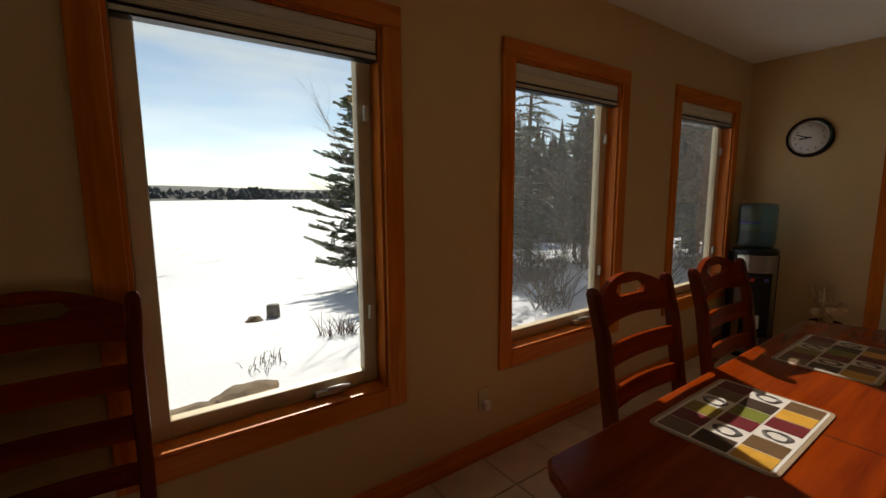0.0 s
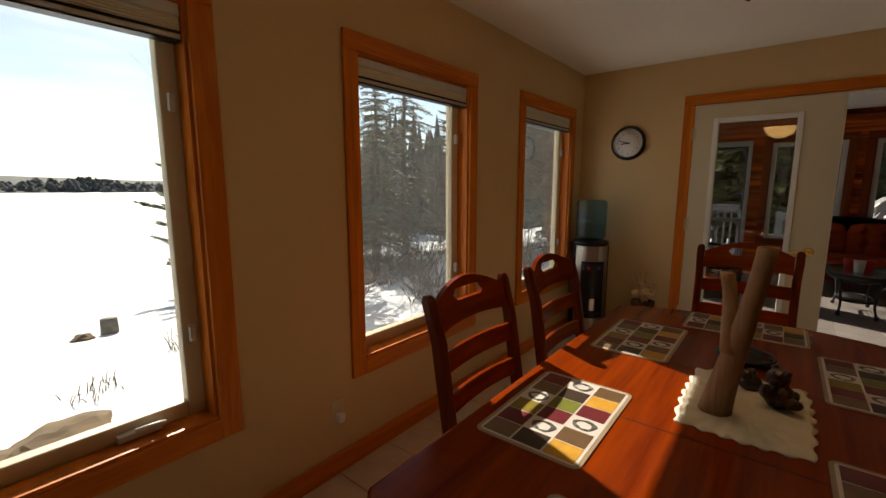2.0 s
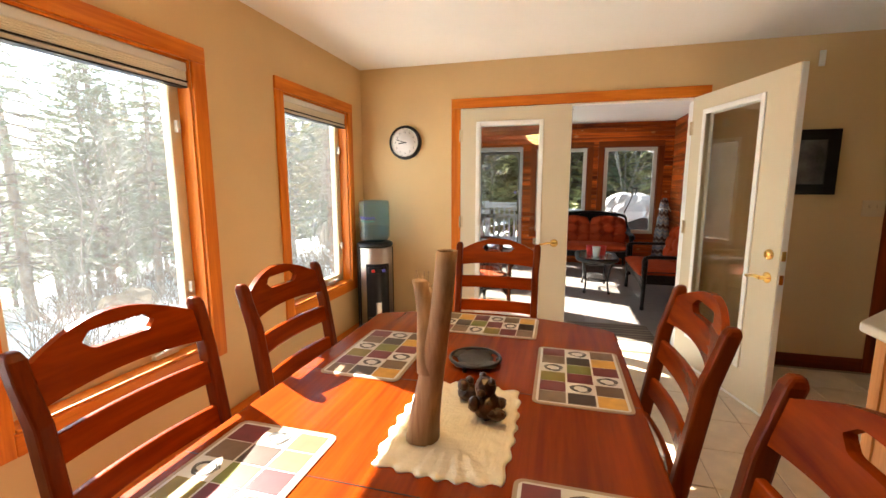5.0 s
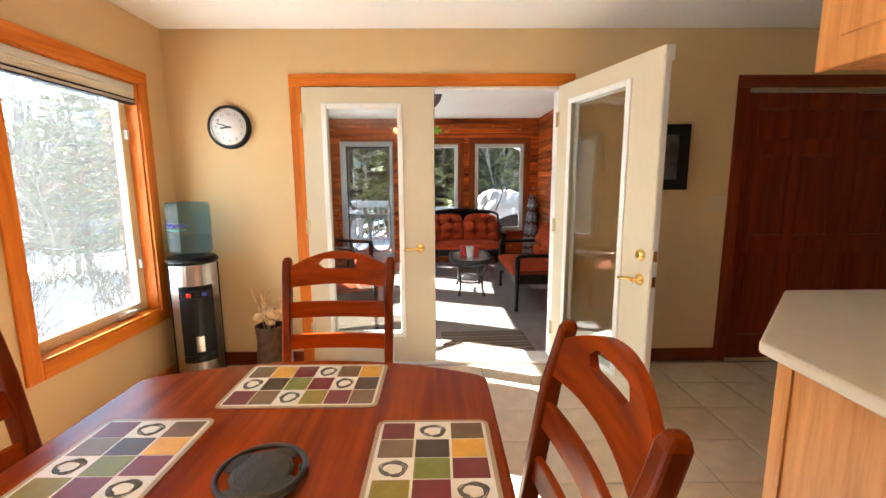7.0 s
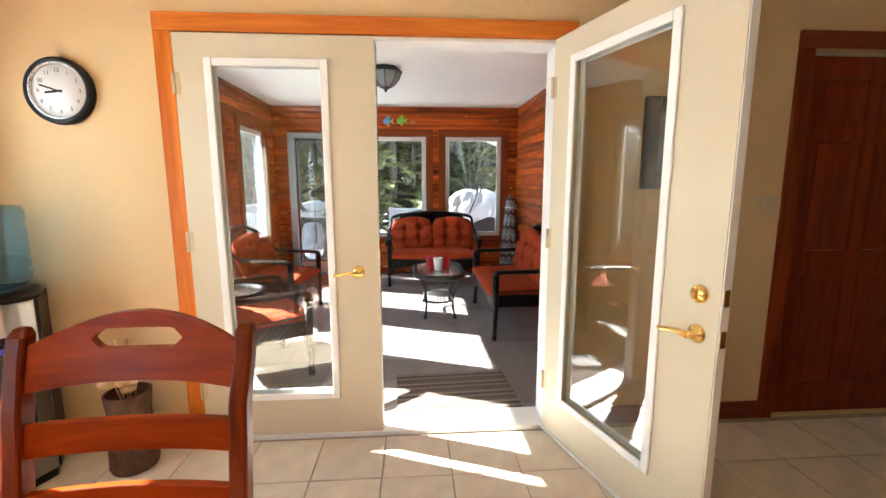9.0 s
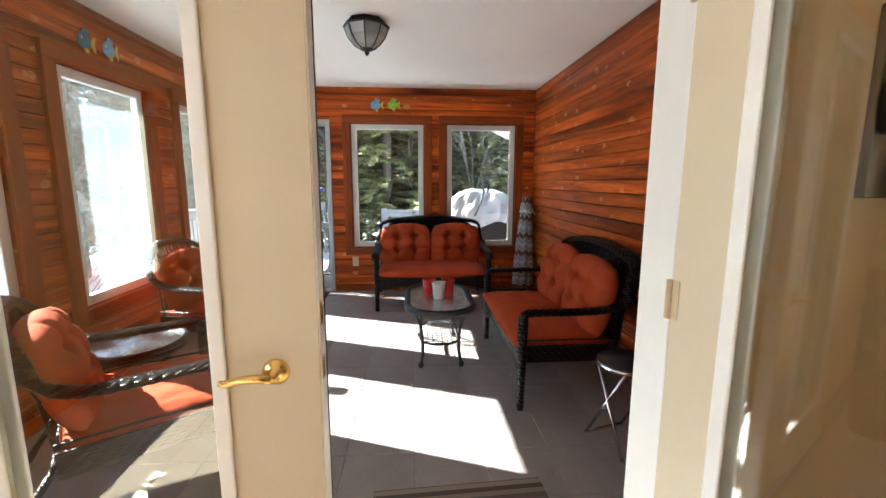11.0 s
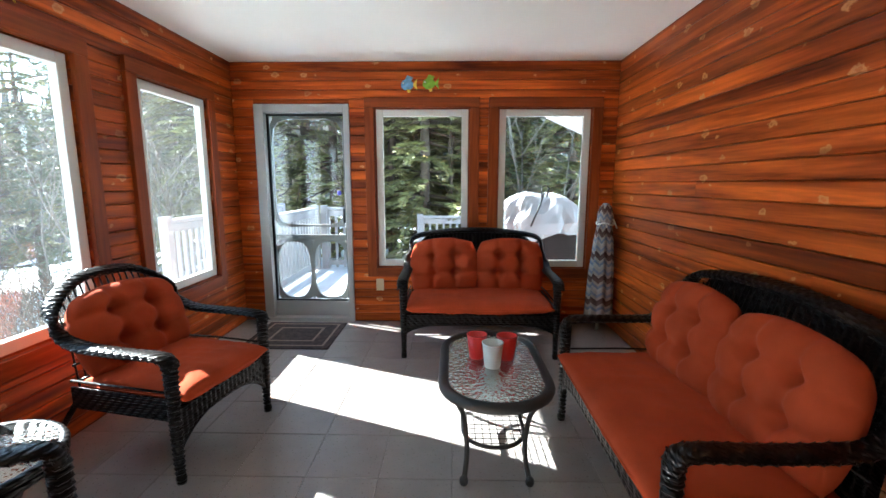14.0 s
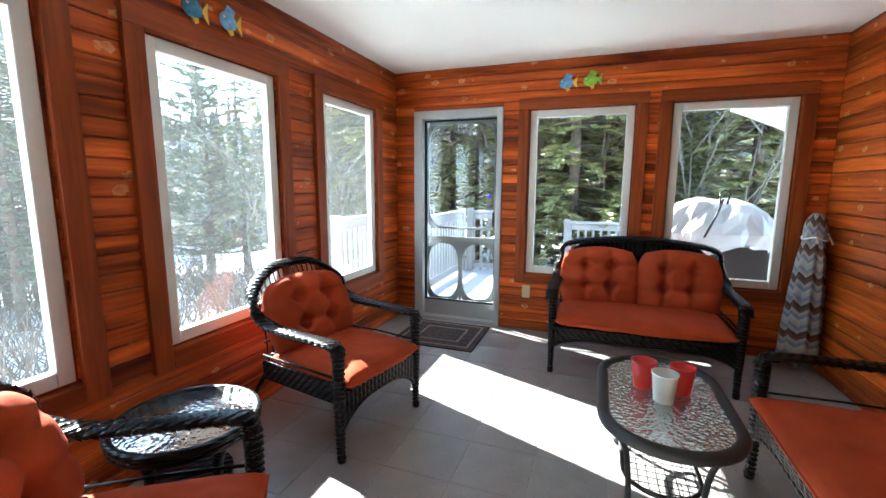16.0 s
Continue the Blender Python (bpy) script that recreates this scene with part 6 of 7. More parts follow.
    part("seat_deck", box(-half + 0.02, -D + 0.012, 0.325, half - 0.02, 0.24, 0.35), M_WICKER, c, "", 0.006)
    # back lattice
    bm = bmesh.new()
    nb = int(half * 2 / 0.034)
    for i in range(1, nb):
        x = -half + 2 * half * i / nb
        u = abs(x) / half
        zt = 0.60 + (peak - 0.60) * max(0.0, 1 - u ** (2.6 if seats == 1 else 4.5)) ** 0.55
        yt = 0.24 + 0.115 * (zt - 0.6) / (peak - 0.6)
        tube(bm, [(x, 0.215, 0.33), (x * 1.0, 0.245, 0.60), (x, yt, zt)], 0.0055, 4)
    for z in (0.42, 0.50, 0.60, 0.70, 0.80):
        lim = half * (1 if z < 0.65 else max(0.2, 1 - ((z - 0.62) / (peak - 0.62)) ** 2.2))
        y = 0.215 + 0.03 * (z - 0.33) / 0.27 if z < 0.6 else 0.245 + 0.11 * (z - 0.6) / (peak - 0.6)
        tube(bm, [(-lim + 0.02, y - 0.006, z), (0, y - 0.006, z), (lim - 0.02, y - 0.006, z)], 0.006, 4)
    part("back_lattice", bm, M_WICKER, c)
    if seats == 2:
        bm = bmesh.new()
        cols = []
        for i in range(41):
            x = -half * 0.985 + 2 * half * 0.985 * i / 40
            zt = 0.60 + (peak - 0.60) * max(0.0, 1 - (abs(x) / half) ** 4.5) ** 0.55
            yt = 0.24 + 0.115 * (zt - 0.6) / (peak - 0.6)
            cols.append([bm.verts.new((x, y + 0.010 + 0.003 * (i % 2), z)) for y, z in ((0.215, 0.33), (0.245, 0.60), (yt, zt), (yt + 0.008, zt), (0.253, 0.60), (0.223, 0.33))])
        for a, b in zip(cols, cols[1:]):
            for j in range(6):
                bm.faces.new((a[j], a[(j + 1) % 6], b[(j + 1) % 6], b[j]))
        part("back_panel", bm, M_WICKER, c, "close woven dark wicker panel")
    # cushions
    bm = cushion(half * 2 - 0.03, 0.625, 0.125, None, 60, 40, 0.05)
    bm.transform(pose(0, -0.098, 0.404, -90, 0, 0))
    sc = part("seat_cushion", bm, M_RUST, c, "rust orange seat cushion")
    bm = bmesh.new()
    loop = []
    for i in range(48):
        a = 6.283 * i / 48
        cx, sx = math.cos(a), math.sin(a)
        e = 0.22
        loop.append((abs(cx) ** e * (1 if cx > 0 else -1) * (half - 0.018), -0.098 + abs(sx) ** e * (1 if sx > 0 else -1) * 0.310, 0.404))
    tube(bm, loop, 0.005, 5, True)
    part("piping", bm, M_RUST, sc)
    cwid = (half * 2 - 0.04) / seats
    for q in range(seats):
        cx = -half + 0.02 + cwid * (q + 0.5)
        tx = cwid * 0.17
        bm = cushion(cwid * (1.04 if seats == 1 else 1.05), 0.475 if seats == 2 else 0.445, 0.17, [(-tx, 0.085), (tx, 0.085), (-tx, -0.075), (tx, -0.075)], 56, 50, 0.30 if seats == 1 else 0.26)
        bm.transform(pose(cx, 0.155 if seats == 2 else 0.20, 0.655 if seats == 2 else 0.635, (-14 if seats == 2 else -20) + 2 * q, 3 * (q - 0.5) * (seats - 1), 0))
        part("back_cushion", bm, M_RUST, c, "tufted rust orange back cushion")
    return c


wicker_seat("wicker_armchair", 0.322, 1, "dark wicker armchair with rust orange cushions by the windows", "armchair", pose(8.205, 0.862, 0, 0, 0, -11.5))
wicker_seat("wicker_armchair", 0.322, 1, "dark wicker armchair with rust orange cushions near the door", "armchair", pose(6.71, 0.60, 0, 0, 0, 33.7))
wicker_seat("wicker_loveseat", 0.595, 2, "dark wicker loveseat with rust cushions under the end windows", "loveseat", pose(9.63, -0.885, 0, 0, 0, -90))
wicker_seat("wicker_loveseat", 0.595, 2, "dark wicker loveseat with rust cushions against the board wall", "loveseat", pose(7.80, -1.67, 0, 0, 0, 180))


# coffee table
def stadium(a, b, r, n=10):
    pts = []
    for cx, cy, a0 in ((a - r, b - r, 0), (-a + r, b - r, 90), (-a + r, -b + r, 180), (a - r, -b + r, 270)):
        for k in range(n):
            t = radians(a0 + 90 * k / (n - 1))
            pts.append((cx + r * math.cos(t), cy + r * math.sin(t)))
    return pts


ctb = thing("coffee_table", "oval metal coffee table with a rippled glass top", "table")
st = stadium(0.435, 0.245, 0.235)
bm = bmesh.new()
tube(bm, [(x, y, 0.445) for x, y in st], 0.026, 10, True)
part("rim", bm, M_IRON, ctb, "black metal rim")
gl = part("glass_top", prism(bmesh.new(), stadium(0.425, 0.235, 0.225), 0.447, 0.455), M_TEXGLASS, ctb, "rippled glass")
bm = bmesh.new()
st2 = stadium(0.27, 0.15, 0.145)
tube(bm, [(x, y, 0.16) for x, y in st2], 0.010, 8, True)
part("rack_ring", bm, M_IRON, ctb)
bm = bmesh.new()
for k in range(13):
    x = -0.24 + 0.04 * k
    yy = 0.148 * math.sqrt(max(0.02, 1 - max(0, (abs(x) - 0.125) / 0.145) ** 2))
    tube(bm, [(x, -yy, 0.16), (x, yy, 0.16)], 0.0025, 4)
for k in range(8):
    y = -0.13 + 0.037 * k
    xx = 0.125 + 0.145 * math.sqrt(max(0.0, 1 - (y / 0.15) ** 2))
    tube(bm, [(-xx, y, 0.16), (xx, y, 0.16)], 0.0025, 4)
part("rack_mesh", bm, M_IRON, ctb, "black wire mesh shelf")
for sx in (-1, 1):
    for sy in (-1, 1):
        bm = bmesh.new()
        path = bez([(sx * 0.34, sy * 0.19, 0.43), (sx * 0.27, sy * 0.155, 0.33), (sx * 0.245, sy * 0.14, 0.22), (sx * 0.26, sy * 0.135, 0.12), (sx * 0.32, sy * 0.15, 0.02)], 5)
        tube(bm, path, 0.012, 8)
        blob(bm, (sx * 0.318, sy * 0.150, 0.026), 0.021, (1, 1, 1.25))
        part("leg", bm, M_IRON, ctb)
bm = bmesh.new()
tube(bm, bez([(-0.30, -0.17, 0.40), (0, 0, 0.33), (0.30, 0.17, 0.40)], 6), 0.008, 6)
tube(bm, bez([(-0.30, 0.17, 0.40), (0, 0, 0.33), (0.30, -0.17, 0.40)], 6), 0.008, 6)
part("brace", bm, M_IRON, ctb)
ctb.matrix_basis = pose(8.145, -0.875, 0)


def cup(x, y, mat, label):
    c = thing("cup", label, "cup", None, "cups on the coffee table")
    part("body", lathe(bmesh.new(), [(0.0, 0.0), (0.038, 0.0), (0.040, 0.004), (0.052, 0.125), (0.049, 0.125), (0.037, 0.008), (0.0, 0.008)], 28), mat, c)
    part("rim", lathe(bmesh.new(), [(0.052, 0.120), (0.055, 0.123), (0.055, 0.128), (0.049, 0.128), (0.049, 0.124)], 28, caps=False), mat, c)
    c.matrix_basis = pose(x, y, 0.4555)


cup(8.10, -0.872, M_CUPW, "white plastic cup on the glass table")
cup(8.215, -0.80, M_CUPR, "red plastic cup on the glass table")
cup(8.20, -0.955, M_CUPR, "red plastic cup holding a candle on the table")

# side table between the armchairs
sdt = thing("side_table", "round wicker side table with a rippled glass top", "table")
bm = bmesh.new()
ring = [Vector((0.255 * math.cos(6.283 * j / 48), 0.255 * math.sin(6.283 * j / 48), 0.455)) for j in range(49)]
tube(bm, ring[:-1], 0.017, 8, True)
tube(bm, [p - Vector((0, 0, 0.028)) for p in ring[:-1]], 0.013, 8, True)
part("rim", bm, M_WICKER, sdt, "plaited wicker rim")
part("glass_top", lathe(bmesh.new(), [(0.0, 0.458), (0.245, 0.458), (0.245, 0.465), (0.0, 0.465)], 48), M_TEXGLASS, sdt, "rippled glass")
for k in range(3):
    a = 2.1 * k + 0.5
    bm = bmesh.new()
    tube(bm, bez([(0.20 * math.cos(a), 0.20 * math.sin(a), 0.44), (0.14 * math.cos(a), 0.14 * math.sin(a), 0.25), (0.21 * math.cos(a), 0.21 * math.sin(a), 0.0)], 5), 0.020, 8)
    part("leg", bm, M_WICKER, sdt)
part("shelf", lathe(bmesh.new(), [(0.0, 0.20), (0.15, 0.20), (0.15, 0.22), (0.0, 0.22)], 24), M_WICKER, sdt)
sdt.matrix_basis = pose(7.285, 0.92, 0)

# folding stool
stl = thing("folding_stool", "folding stool with a round black seat and chrome legs", "stool")
part("seat", lathe(bmesh.new(), [(0.0, 0.438), (0.150, 0.438), (0.160, 0.445), (0.162, 0.458), (0.152, 0.468), (0.0, 0.472)], 36), M_BLACK, stl, "padded black seat")
for s in (-1, 1):
    for q in (-1, 1):
        bm = bmesh.new()
        tube(bm, [(q * 0.15, s * 0.13, 0.008), (-q * 0.11, s * 0.11, 0.437)], 0.009, 8)
        part("leg", bm, M_CHROME, stl, "chrome tube leg")
for q in (-1, 1):
    bm = bmesh.new()
    tube(bm, [(q * 0.15, -0.13, 0.009), (q * 0.15, 0.13, 0.009)], 0.009, 8)
    part("foot_bar", bm, M_CHROME, stl)
part("rim", lathe(bmesh.new(), [(0.160, 0.440), (0.166, 0.444), (0.166, 0.452), (0.161, 0.457)], 36, caps=False), M_CHROME, stl, "thin chrome rim")
stl.matrix_basis = pose(6.84, -1.765, 0, 0, 0, 15)
stl.scale = (0.92, 0.92, 1.0)

# closed umbrella in the corner
um = thing("patio_umbrella", "closed striped patio umbrella standing in the corner", "umbrella")
bm = bmesh.new()
n, rings = 48, []
for z, r, dp in ((0.10, 0.135, 0.30), (0.35, 0.125, 0.26), (0.6, 0.110, 0.22), (0.85, 0.088, 0.18), (0.97, 0.070, 0.15), (1.0, 0.062, 0.10), (1.03, 0.070, 0.14), (1.09, 0.070, 0.14), (1.15, 0.055, 0.10), (1.19, 0.025, 0.0)):
    rings.append([bm.verts.new((r * (1 - dp * (0.5 + 0.5 * math.cos(8 * 6.283 * j / n + z * 2))) * math.cos(6.283 * j / n), r * (1 - dp * (0.5 + 0.5 * math.cos(8 * 6.283 * j / n + z * 2))) * math.sin(6.283 * j / n), z)) for j in range(n)])
for a, b in zip(rings, rings[1:]):
    for j in range(n):
        bm.faces.new((a[j], a[(j + 1) % n], b[(j + 1) % n], b[j])).smooth = True
bm.faces.new(rings[-1])
part("canopy", bm, M_UMB, um, "folded striped canvas")
bm = bmesh.new()
tube(bm, [(0.074 * math.cos(6.283 * j / 20), 0.074 * math.sin(6.283 * j / 20), 1.005 + 0.01 * math.sin(j)) for j in range(20)], 0.007, 6, True)
tube(bm, [(-0.07, 0.03, 1.0), (-0.10, 0.06, 0.98), (-0.10, 0.07, 1.02)], 0.008, 6)
tube(bm, [(-0.06, -0.04, 1.05), (-0.085, -0.05, 1.0), (-0.075, -0.075, 0.97)], 0.007, 6)
part("tie", bm, M_CUPW, um, "pale tie strap")
bm = bmesh.new()
tube(bm, [(0, 0, 0.0), (0, 0, 0.3)], 0.018, 10)
part("pole", bm, M_BIRCH, um, "wooden pole")
um.matrix_basis = pose(9.955, -2.035, 0, 2, 1, 20)

# mats
rg = thing("door_mat", "dark patterned mat with a pale border at the door", "mat")
part("field", box(9.40, 0.36, 0.0005, 10.07, 1.11, 0.012), M_RUG, rg, "", 0.004)
bm = bmesh.new()
for a, z0, c, z1 in wall_with_holes(9.45, 10.02, 0.41, 1.06, [(9.47, 0.43, 10.00, 1.04)]) + wall_with_holes(9.56, 9.91, 0.53, 0.94, [(9.58, 0.55, 9.89, 0.92)]):
    bx(bm, a, z0, 0.0125, c, z1, 0.0145)
part("border", bm, M_RUG2, rg, "pale woven border")
rg = part("entry_rug", box(-0.26, -0.38, 0.0005, 0.26, 0.38, 0.009), M_STRIPE, None, "", 0.003)
rg.matrix_basis = pose(6.32, -0.88, 0, 0, 0, 3)
tagged(rg, "brown striped woven rug inside the french doors", "rug")


def fish(x, y, z, s, mat, rz, label):
    f = thing("fish_ornament", label, "ornament", None, "fish on the walls")
    bm = bmesh.new()
    blob(bm, (0, 0, 0), 0.05, (1.1, 0.22, 0.9))
    part("body", bm, mat, f)
    bm = bmesh.new()
    upright(bm, [(0.045, 0.0), (0.085, 0.05), (0.078, 0.0), (0.085, -0.045)], -0.004, 0.004)
    part("tail", bm, M_YELLOW if mat is not M_FISHG else mat, f)
    bm = bmesh.new()
    upright(bm, [(-0.02, 0.038), (0.0, 0.075), (0.05, 0.058), (0.03, 0.028)], -0.004, 0.004)
    part("top_fin", bm, mat, f)
    bm = bmesh.new()
    upright(bm, [(-0.01, -0.036), (0.01, -0.066), (0.03, -0.055), (0.025, -0.028)], -0.004, 0.004)
    part("belly_fin", bm, M_YELLOW, f)
    bm = bmesh.new()
    blob(bm, (-0.032, -0.010, 0.012), 0.007)
    part("eye", bm, M_CUPW, f)
    bm = bmesh.new()
    bx(bm, -0.006, 0.0, -0.02, 0.006, 0.0135, 0.02)
    part("hanger", bm, M_BLACK, f)
    f.matrix_basis = pose(x, y, z, 0, 0, rz) @ Matrix.Scale(s, 4)
    f.scale = (s, s, s)


fish(SX1 - 0.016, -0.247, 2.257, 1.1, M_FISHB, -90, "blue painted fish ornament on the cedar wall")
fish(SX1 - 0.016, -0.446, 2.265, 1.1, M_FISHG, -90, "green painted fish ornament on the cedar wall")
fish(7.85, SY1 - 0.016, 2.235, 1.1, M_FISHT, 0, "dark teal fish ornament above a window")
fish(8.07, SY1 - 0.016, 2.245, 1.1, M_FISHB, 0, "blue fish ornament above a window")

# lantern lamp on the ceiling
ln = thing("lantern_lamp", "black ceiling lantern with seeded glass panels", "lamp")
part("canopy", lathe(bmesh.new(), [(0.0, 0.0), (0.125, 0.0), (0.130, -0.012), (0.150, -0.030), (0.165, -0.042), (0.160, -0.050), (0.0, -0.050)], 8), M_IRON, ln, "black metal canopy", 0.003)
for k in range(8):
    a0, a1 = 6.283 * k / 8, 6.283 * (k + 1) / 8
    bm = bmesh.new()
    prof = [(0.150, -0.052), (0.128, -0.11), (0.085, -0.165), (0.045, -0.188)]
    vs = [[bm.verts.new((r * math.cos(a), r * math.sin(a), z)) for a in (a0, a1)] for r, z in prof]
    vi = [[bm.verts.new(((r - 0.003) * math.cos(a), (r - 0.003) * math.sin(a), z + 0.002)) for a in (a0, a1)] for r, z in prof]
    for g0 in (vs, vi):
        for p, q in zip(g0, g0[1:]):
            bm.faces.new((p[0], p[1], q[1], q[0]))
    part("glass_panel", bm, M_LANTERN, ln)
    bm = bmesh.new()
    tube(bm, [(r * 1.01 * math.cos(a0), r * 1.01 * math.sin(a0), z) for r, z in prof], 0.005, 6)
    part("rib", bm, M_IRON, ln)
part("finial", lathe(bmesh.new(), [(0.048, -0.184), (0.040, -0.196), (0.014, -0.200), (0.018, -0.215), (0.008, -0.228), (0.0, -0.235)], 16), M_IRON, ln)
part("bulb", lathe(bmesh.new(), [(0.012, -0.051), (0.014, -0.08), (0.028, -0.11), (0.020, -0.135), (0.0, -0.142)], 16), M_CUPW, ln, "white bulb")
ln.matrix_basis = pose(8.03, -0.365, SCEIL - 0.001)

ot2 = thing("wall_outlet", "ivory outlet plate on the cedar wall", "outlet")
part("plate", box(SX1 - 0.007, 0.005, 0.315, SX1 - 0.0005, 0.08, 0.435), M_PLATE, ot2, "", 0.003)
for z in (0.335, 0.385):
    part("socket", box(SX1 - 0.0095, 0.023, z, SX1 - 0.007, 0.062, z + 0.028), M_PLATE, ot2, "", 0.002)

# deck door: frame, storm door with cut-out brackets
dr = thing("door_5", "grey white screen door with scalloped brackets", "door")
dr["kind"] = "structure"
y0, z0, y1, z1 = SDOOR
xf = SX1 - 0.015
for nm, gm in (("jamb", (xf, y0, 0, SX1 + WT, y0 + 0.055, z1)), ("jamb", (xf, y1 - 0.09, 0, SX1 + WT, y1, z1)), ("head", (xf, y0 + 0.055, z1 - 0.075, SX1 + WT, y1 - 0.09, z1)), ("threshold", (xf - 0.01, y0, -0.004, SX1 + WT, y1, 0.035))):
    part(nm, box(*gm), M_GREYF, dr, "", 0.004)
part("bottom_panel", box(SX1 + 0.05, y0 + 0.056, 0.036, SX1 + 0.09, y1 - 0.091, 0.19), M_GREYF, dr, "grey bottom panel", 0.005)
a, b = y0 + 0.056, y1 - 0.091
bm = bmesh.new()
for g in ((a, 0.191, a + 0.018, z1 - 0.08), (b - 0.018, 0.191, b, z1 - 0.08), (a + 0.018, z1 - 0.10, b - 0.018, z1 - 0.08), (a + 0.018, 0.191, b - 0.018, 0.205)):
    bx(bm, SX1 + 0.05, g[0], g[1], SX1 + 0.075, g[2], g[3])
part("gasket", bm, M_BLACK, dr, "black edge seal")


def cutout(u0, v0, u1, v1, e):
    """A board with a rounded hole: rectangle outside, superellipse inside."""
    bm = bmesh.new()
    n = 48
    cu, cv, hu, hv = (u0 + u1) / 2, (v0 + v1) / 2, (u1 - u0) / 2, (v1 - v0) / 2
    lay = []
    for x in (SX1 + 0.082, SX1 + 0.104):
        out, inn = [], []
        for j in range(n):
            t = 6.283 * (j + 0.5) / n
            c, s = math.cos(t), math.sin(t)
            k = 1 / max(abs(c), abs(s))
            out.append(bm.verts.new((x, cu + hu * c * k, cv + hv * s * k)))
            q = (abs(c) ** e + abs(s) ** e) ** (-1 / e) * 0.955
            inn.append(bm.verts.new((x, cu + hu * c * q, cv + hv * s * q)))
        lay.append((out, inn))
    for j in range(n):
        k = (j + 1) % n
        for out, inn in lay:
            bm.faces.new((out[j], out[k], inn[k], inn[j]))
        bm.faces.new((lay[0][1][j], lay[0][1][k], lay[1][1][k], lay[1][1][j]))
    return bm


mid = (a + b) / 2
part("upper_bracket", cutout(a + 0.018, 0.935, b - 0.018, z1 - 0.10, 6.5), M_SCREEN, dr, "scalloped grey wooden frame")
part("lower_bracket", cutout(a + 0.018, 0.205, mid - 0.012, 0.80, 2.9), M_SCREEN, dr, "scalloped grey wooden frame")
part("lower_bracket", cutout(mid + 0.012, 0.205, b - 0.018, 0.80, 2.9), M_SCREEN, dr, "scalloped grey wooden frame")
part("middle_post", box(SX1 + 0.083, mid - 0.0115, 0.205, SX1 + 0.103, mid + 0.0115, 0.80), M_SCREEN, dr)
part("middle_rail", box(SX1 + 0.083, a + 0.018, 0.801, SX1 + 0.106, b - 0.018, 0.858), M_SCREEN, dr, "", 0.003)
p = part("pane", box(SX1 + 0.060, a + 0.01, 0.2, SX1 + 0.064, b - 0.01, z1 - 0.09), M_PANE, dr, "clear storm pane")
p.visible_shadow = False
bm = lathe(bmesh.new(), [(0.0, 0.0), (0.024, 0.0), (0.024, 0.002), (0.0, 0.002)], 8)
part("sticker", bm, M_BLUE, dr, "small blue sticker", 0, pose(SX1 + 0.0585, a + 0.075, 1.27, 0, -90, 0))
part("pull", box(SX1 + 0.02, a + 0.02, 0.98, SX1 + 0.049, a + 0.035, 1.12), M_BLACK, dr, "dark pull handle", 0.004)

# ---- pieces of walls and floors ----
def board(axis, u0, z0, u1, z1, face, back, mat, parent):
    """One wall board with eased long edges; axis x or y is its length."""
    e, g = 0.006, 0.0015
    z0, z1 = z0 + g, z1 - g
    prof = [(back, z0), (face + (e if back > face else -e), z0), (face, z0 + e), (face, z1 - e), (face + (e if back > face else -e), z1), (back, z1)]
    verts = [((u, d, z) if axis == "x" else (d, u, z)) for u in (u0 + 0.0008, u1 - 0.0008) for d, z in prof]
    faces = [(i, (i + 1) % 6, 6 + (i + 1) % 6, 6 + i) for i in range(6)] + [(5, 4, 3, 2, 1, 0), (6, 7, 8, 9, 10, 11)]
    me = bpy.data.meshes.new("board")
    me.from_pydata(verts, [], faces)
    me.materials.append(mat)
    ob = new("board", me)
    ob.parent = parent
    return ob


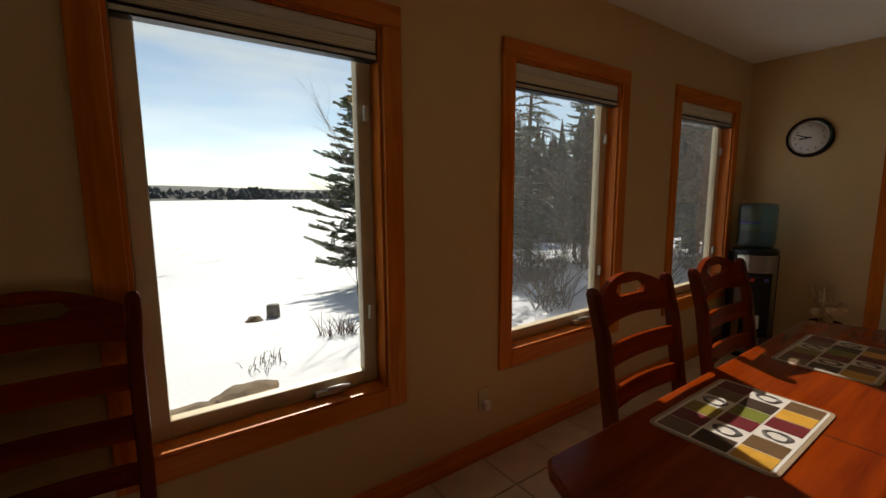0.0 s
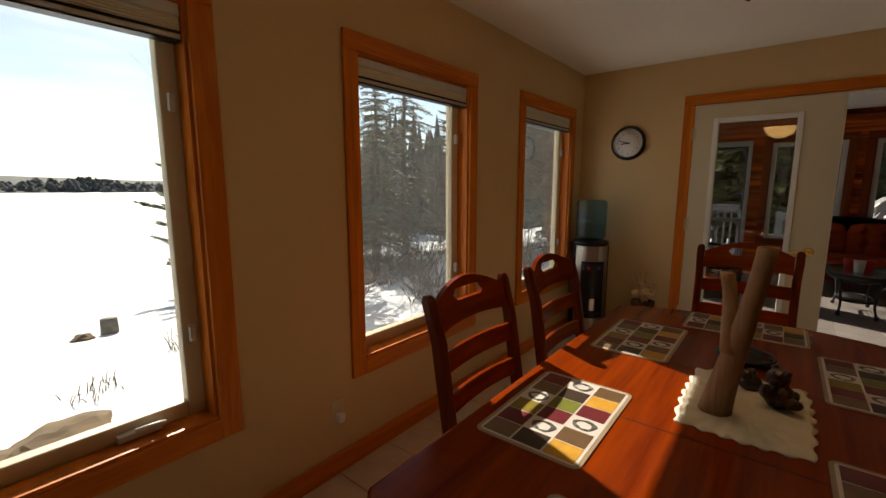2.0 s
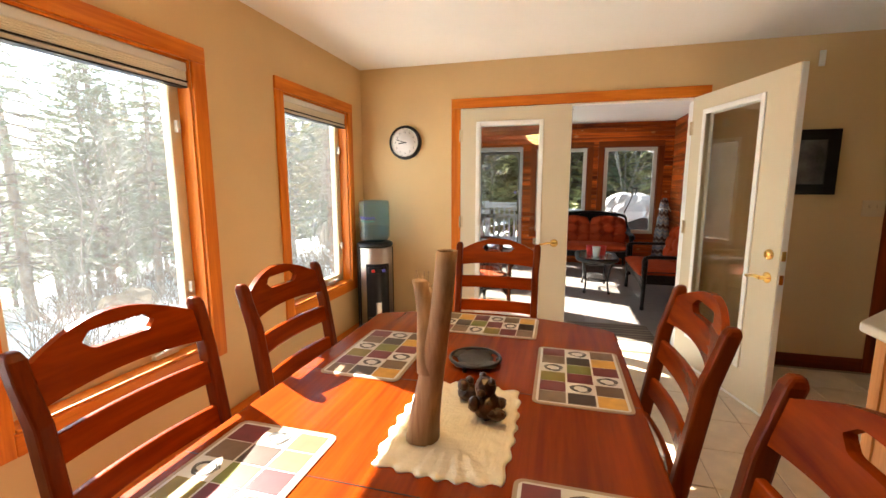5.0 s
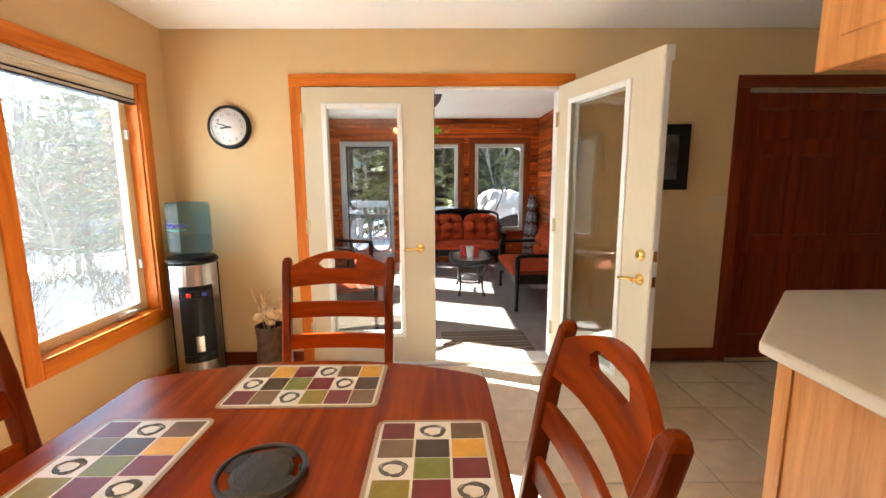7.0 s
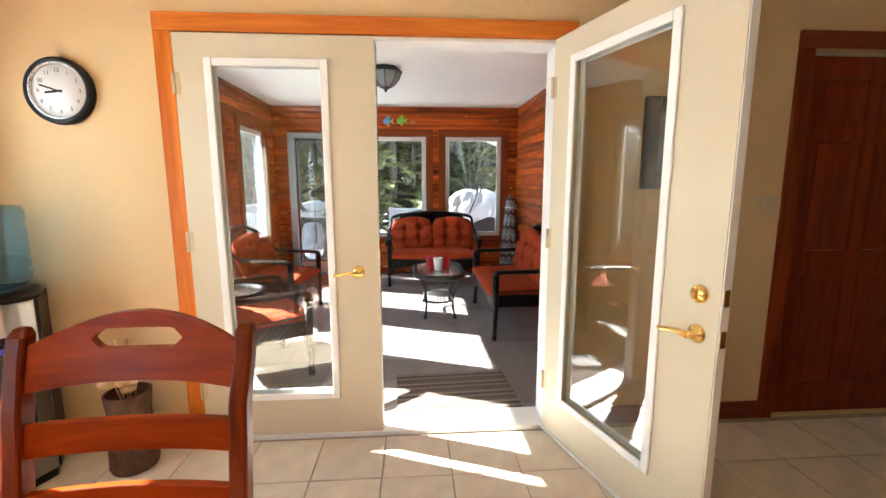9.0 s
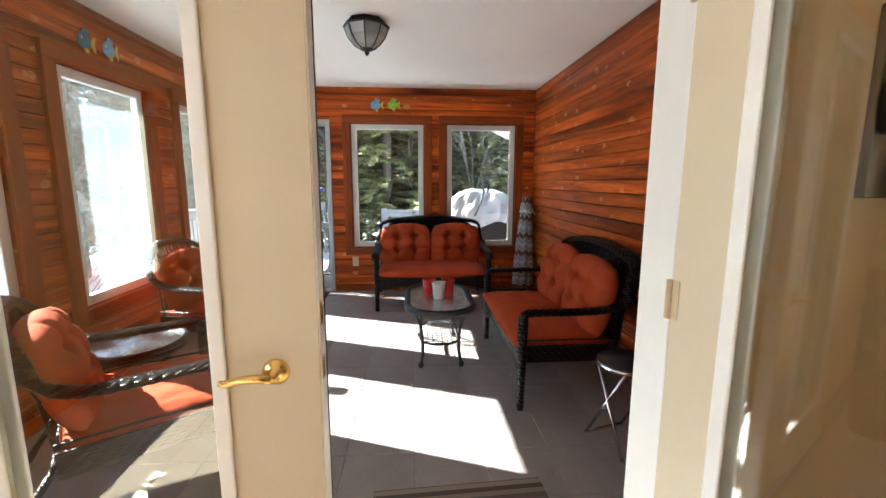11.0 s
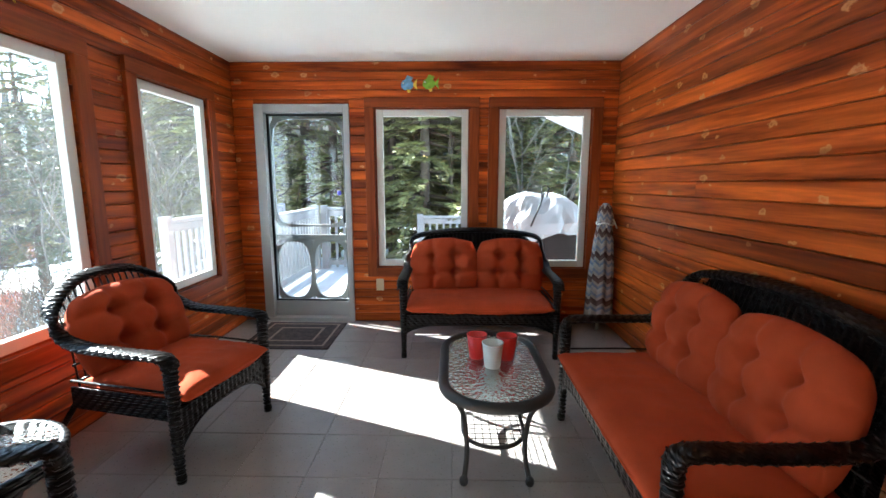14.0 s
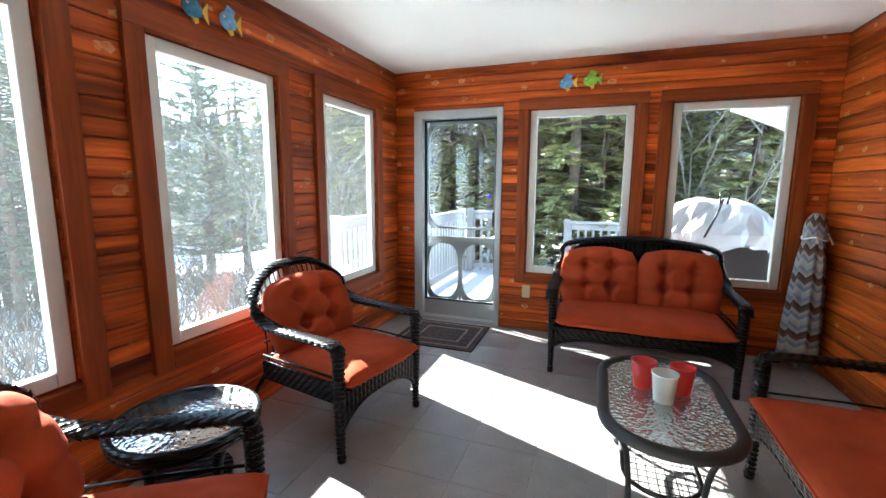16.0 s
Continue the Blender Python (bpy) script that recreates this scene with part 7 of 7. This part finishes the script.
rnd = random.Random(31)
wall_s, wall_e, wall_n = (bpy.data.objects[k] for k in ("wall_sunroom_south", "wall_sunroom_east", "wall_sunroom_north"))
S_ROWS, N_ROWS = 25, 30
for r in range(S_ROWS):
    za, zb = r * SCEIL / S_ROWS, (r + 1) * SCEIL / S_ROWS
    cuts = [SX0] + ([rnd.uniform(6.6, 9.8)] if r % 4 == 1 else []) + [SX1]
    for u0, u1 in zip(cuts, cuts[1:]):
        board("x", u0, za, u1, zb, SY0, SY0 - 0.02, M_CEDAR, wall_s)
for r in range(N_ROWS):
    za, zb = r * SCEIL / N_ROWS, (r + 1) * SCEIL / N_ROWS
    for lo, hi, holes, ax, face, back, mat, par in ((SY0, SY1, SWIN_F + [SDOOR], "y", SX1, SX1 + 0.02, M_CEDARY, wall_e), (SX0, SX1, SWIN_L, "x", SY1, SY1 + 0.02, M_CEDAR, wall_n)):
        rects = wall_with_holes(lo, hi, za, zb, [h for h in holes if h[1] < zb and h[3] > za])
        runs = []
        for q in rects:
            if runs and abs(runs[-1][2] - q[0]) < 1e-5 and abs(runs[-1][1] - q[1]) < 1e-5 and abs(runs[-1][3] - q[3]) < 1e-5:
                runs[-1][2] = q[2]
            else:
                runs.append(list(q))
        for q in runs:
            if q[3] - q[1] > 0.012:
                board(ax, q[0], q[1], q[2], q[3], face, back, mat, par)


def tile_mesh(w, d, mat):
    e, t = 0.0025, 0.006
    verts = [(0, 0, -t), (w, 0, -t), (w, d, -t), (0, d, -t), (0, 0, -e), (w, 0, -e), (w, d, -e), (0, d, -e), (e, e, 0), (w - e, e, 0), (w - e, d - e, 0), (e, d - e, 0)]
    faces = [(0, 1, 5, 4), (1, 2, 6, 5), (2, 3, 7, 6), (3, 0, 4, 7), (4, 5, 9, 8), (5, 6, 10, 9), (6, 7, 11, 10), (7, 4, 8, 11), (8, 9, 10, 11)]
    me = bpy.data.meshes.new("tile")
    me.from_pydata(verts, [], faces)
    me.materials.append(mat)
    return me


def lay_tiles(parent, x0, y0, x1, y1, pitch, ox, oy, gap, mat, skip=None):
    shared = {}
    i0, i1 = math.floor((x0 - ox) / pitch), math.ceil((x1 - ox) / pitch)
    j0, j1 = math.floor((y0 - oy) / pitch), math.ceil((y1 - oy) / pitch)
    for i in range(i0, i1):
        for j in range(j0, j1):
            a, c = max(x0, ox + i * pitch + gap / 2), min(x1, ox + (i + 1) * pitch - gap / 2)
            b, d = max(y0, oy + j * pitch + gap / 2), min(y1, oy + (j + 1) * pitch - gap / 2)
            if c - a < 0.02 or d - b < 0.02:
                continue
            k = (round(c - a, 3), round(d - b, 3))
            if k not in shared:
                shared[k] = tile_mesh(k[0], k[1], mat)
            ob = new("tile", shared[k])
            ob.parent = parent
            ob.location = (a, b, rnd.uniform(-0.0006, 0.0006))


lay_tiles(bpy.data.objects["floor_dining"], 1.0, -4.5, DX1 - 0.03, DY1, 0.33, 5.50, -0.46, 0.006, M_TILE)
lay_tiles(bpy.data.objects["floor_sunroom"], SX0 + 0.02, SY0, SX1, SY1, 0.345, 7.866, 0.018, 0.004, M_SLATE)
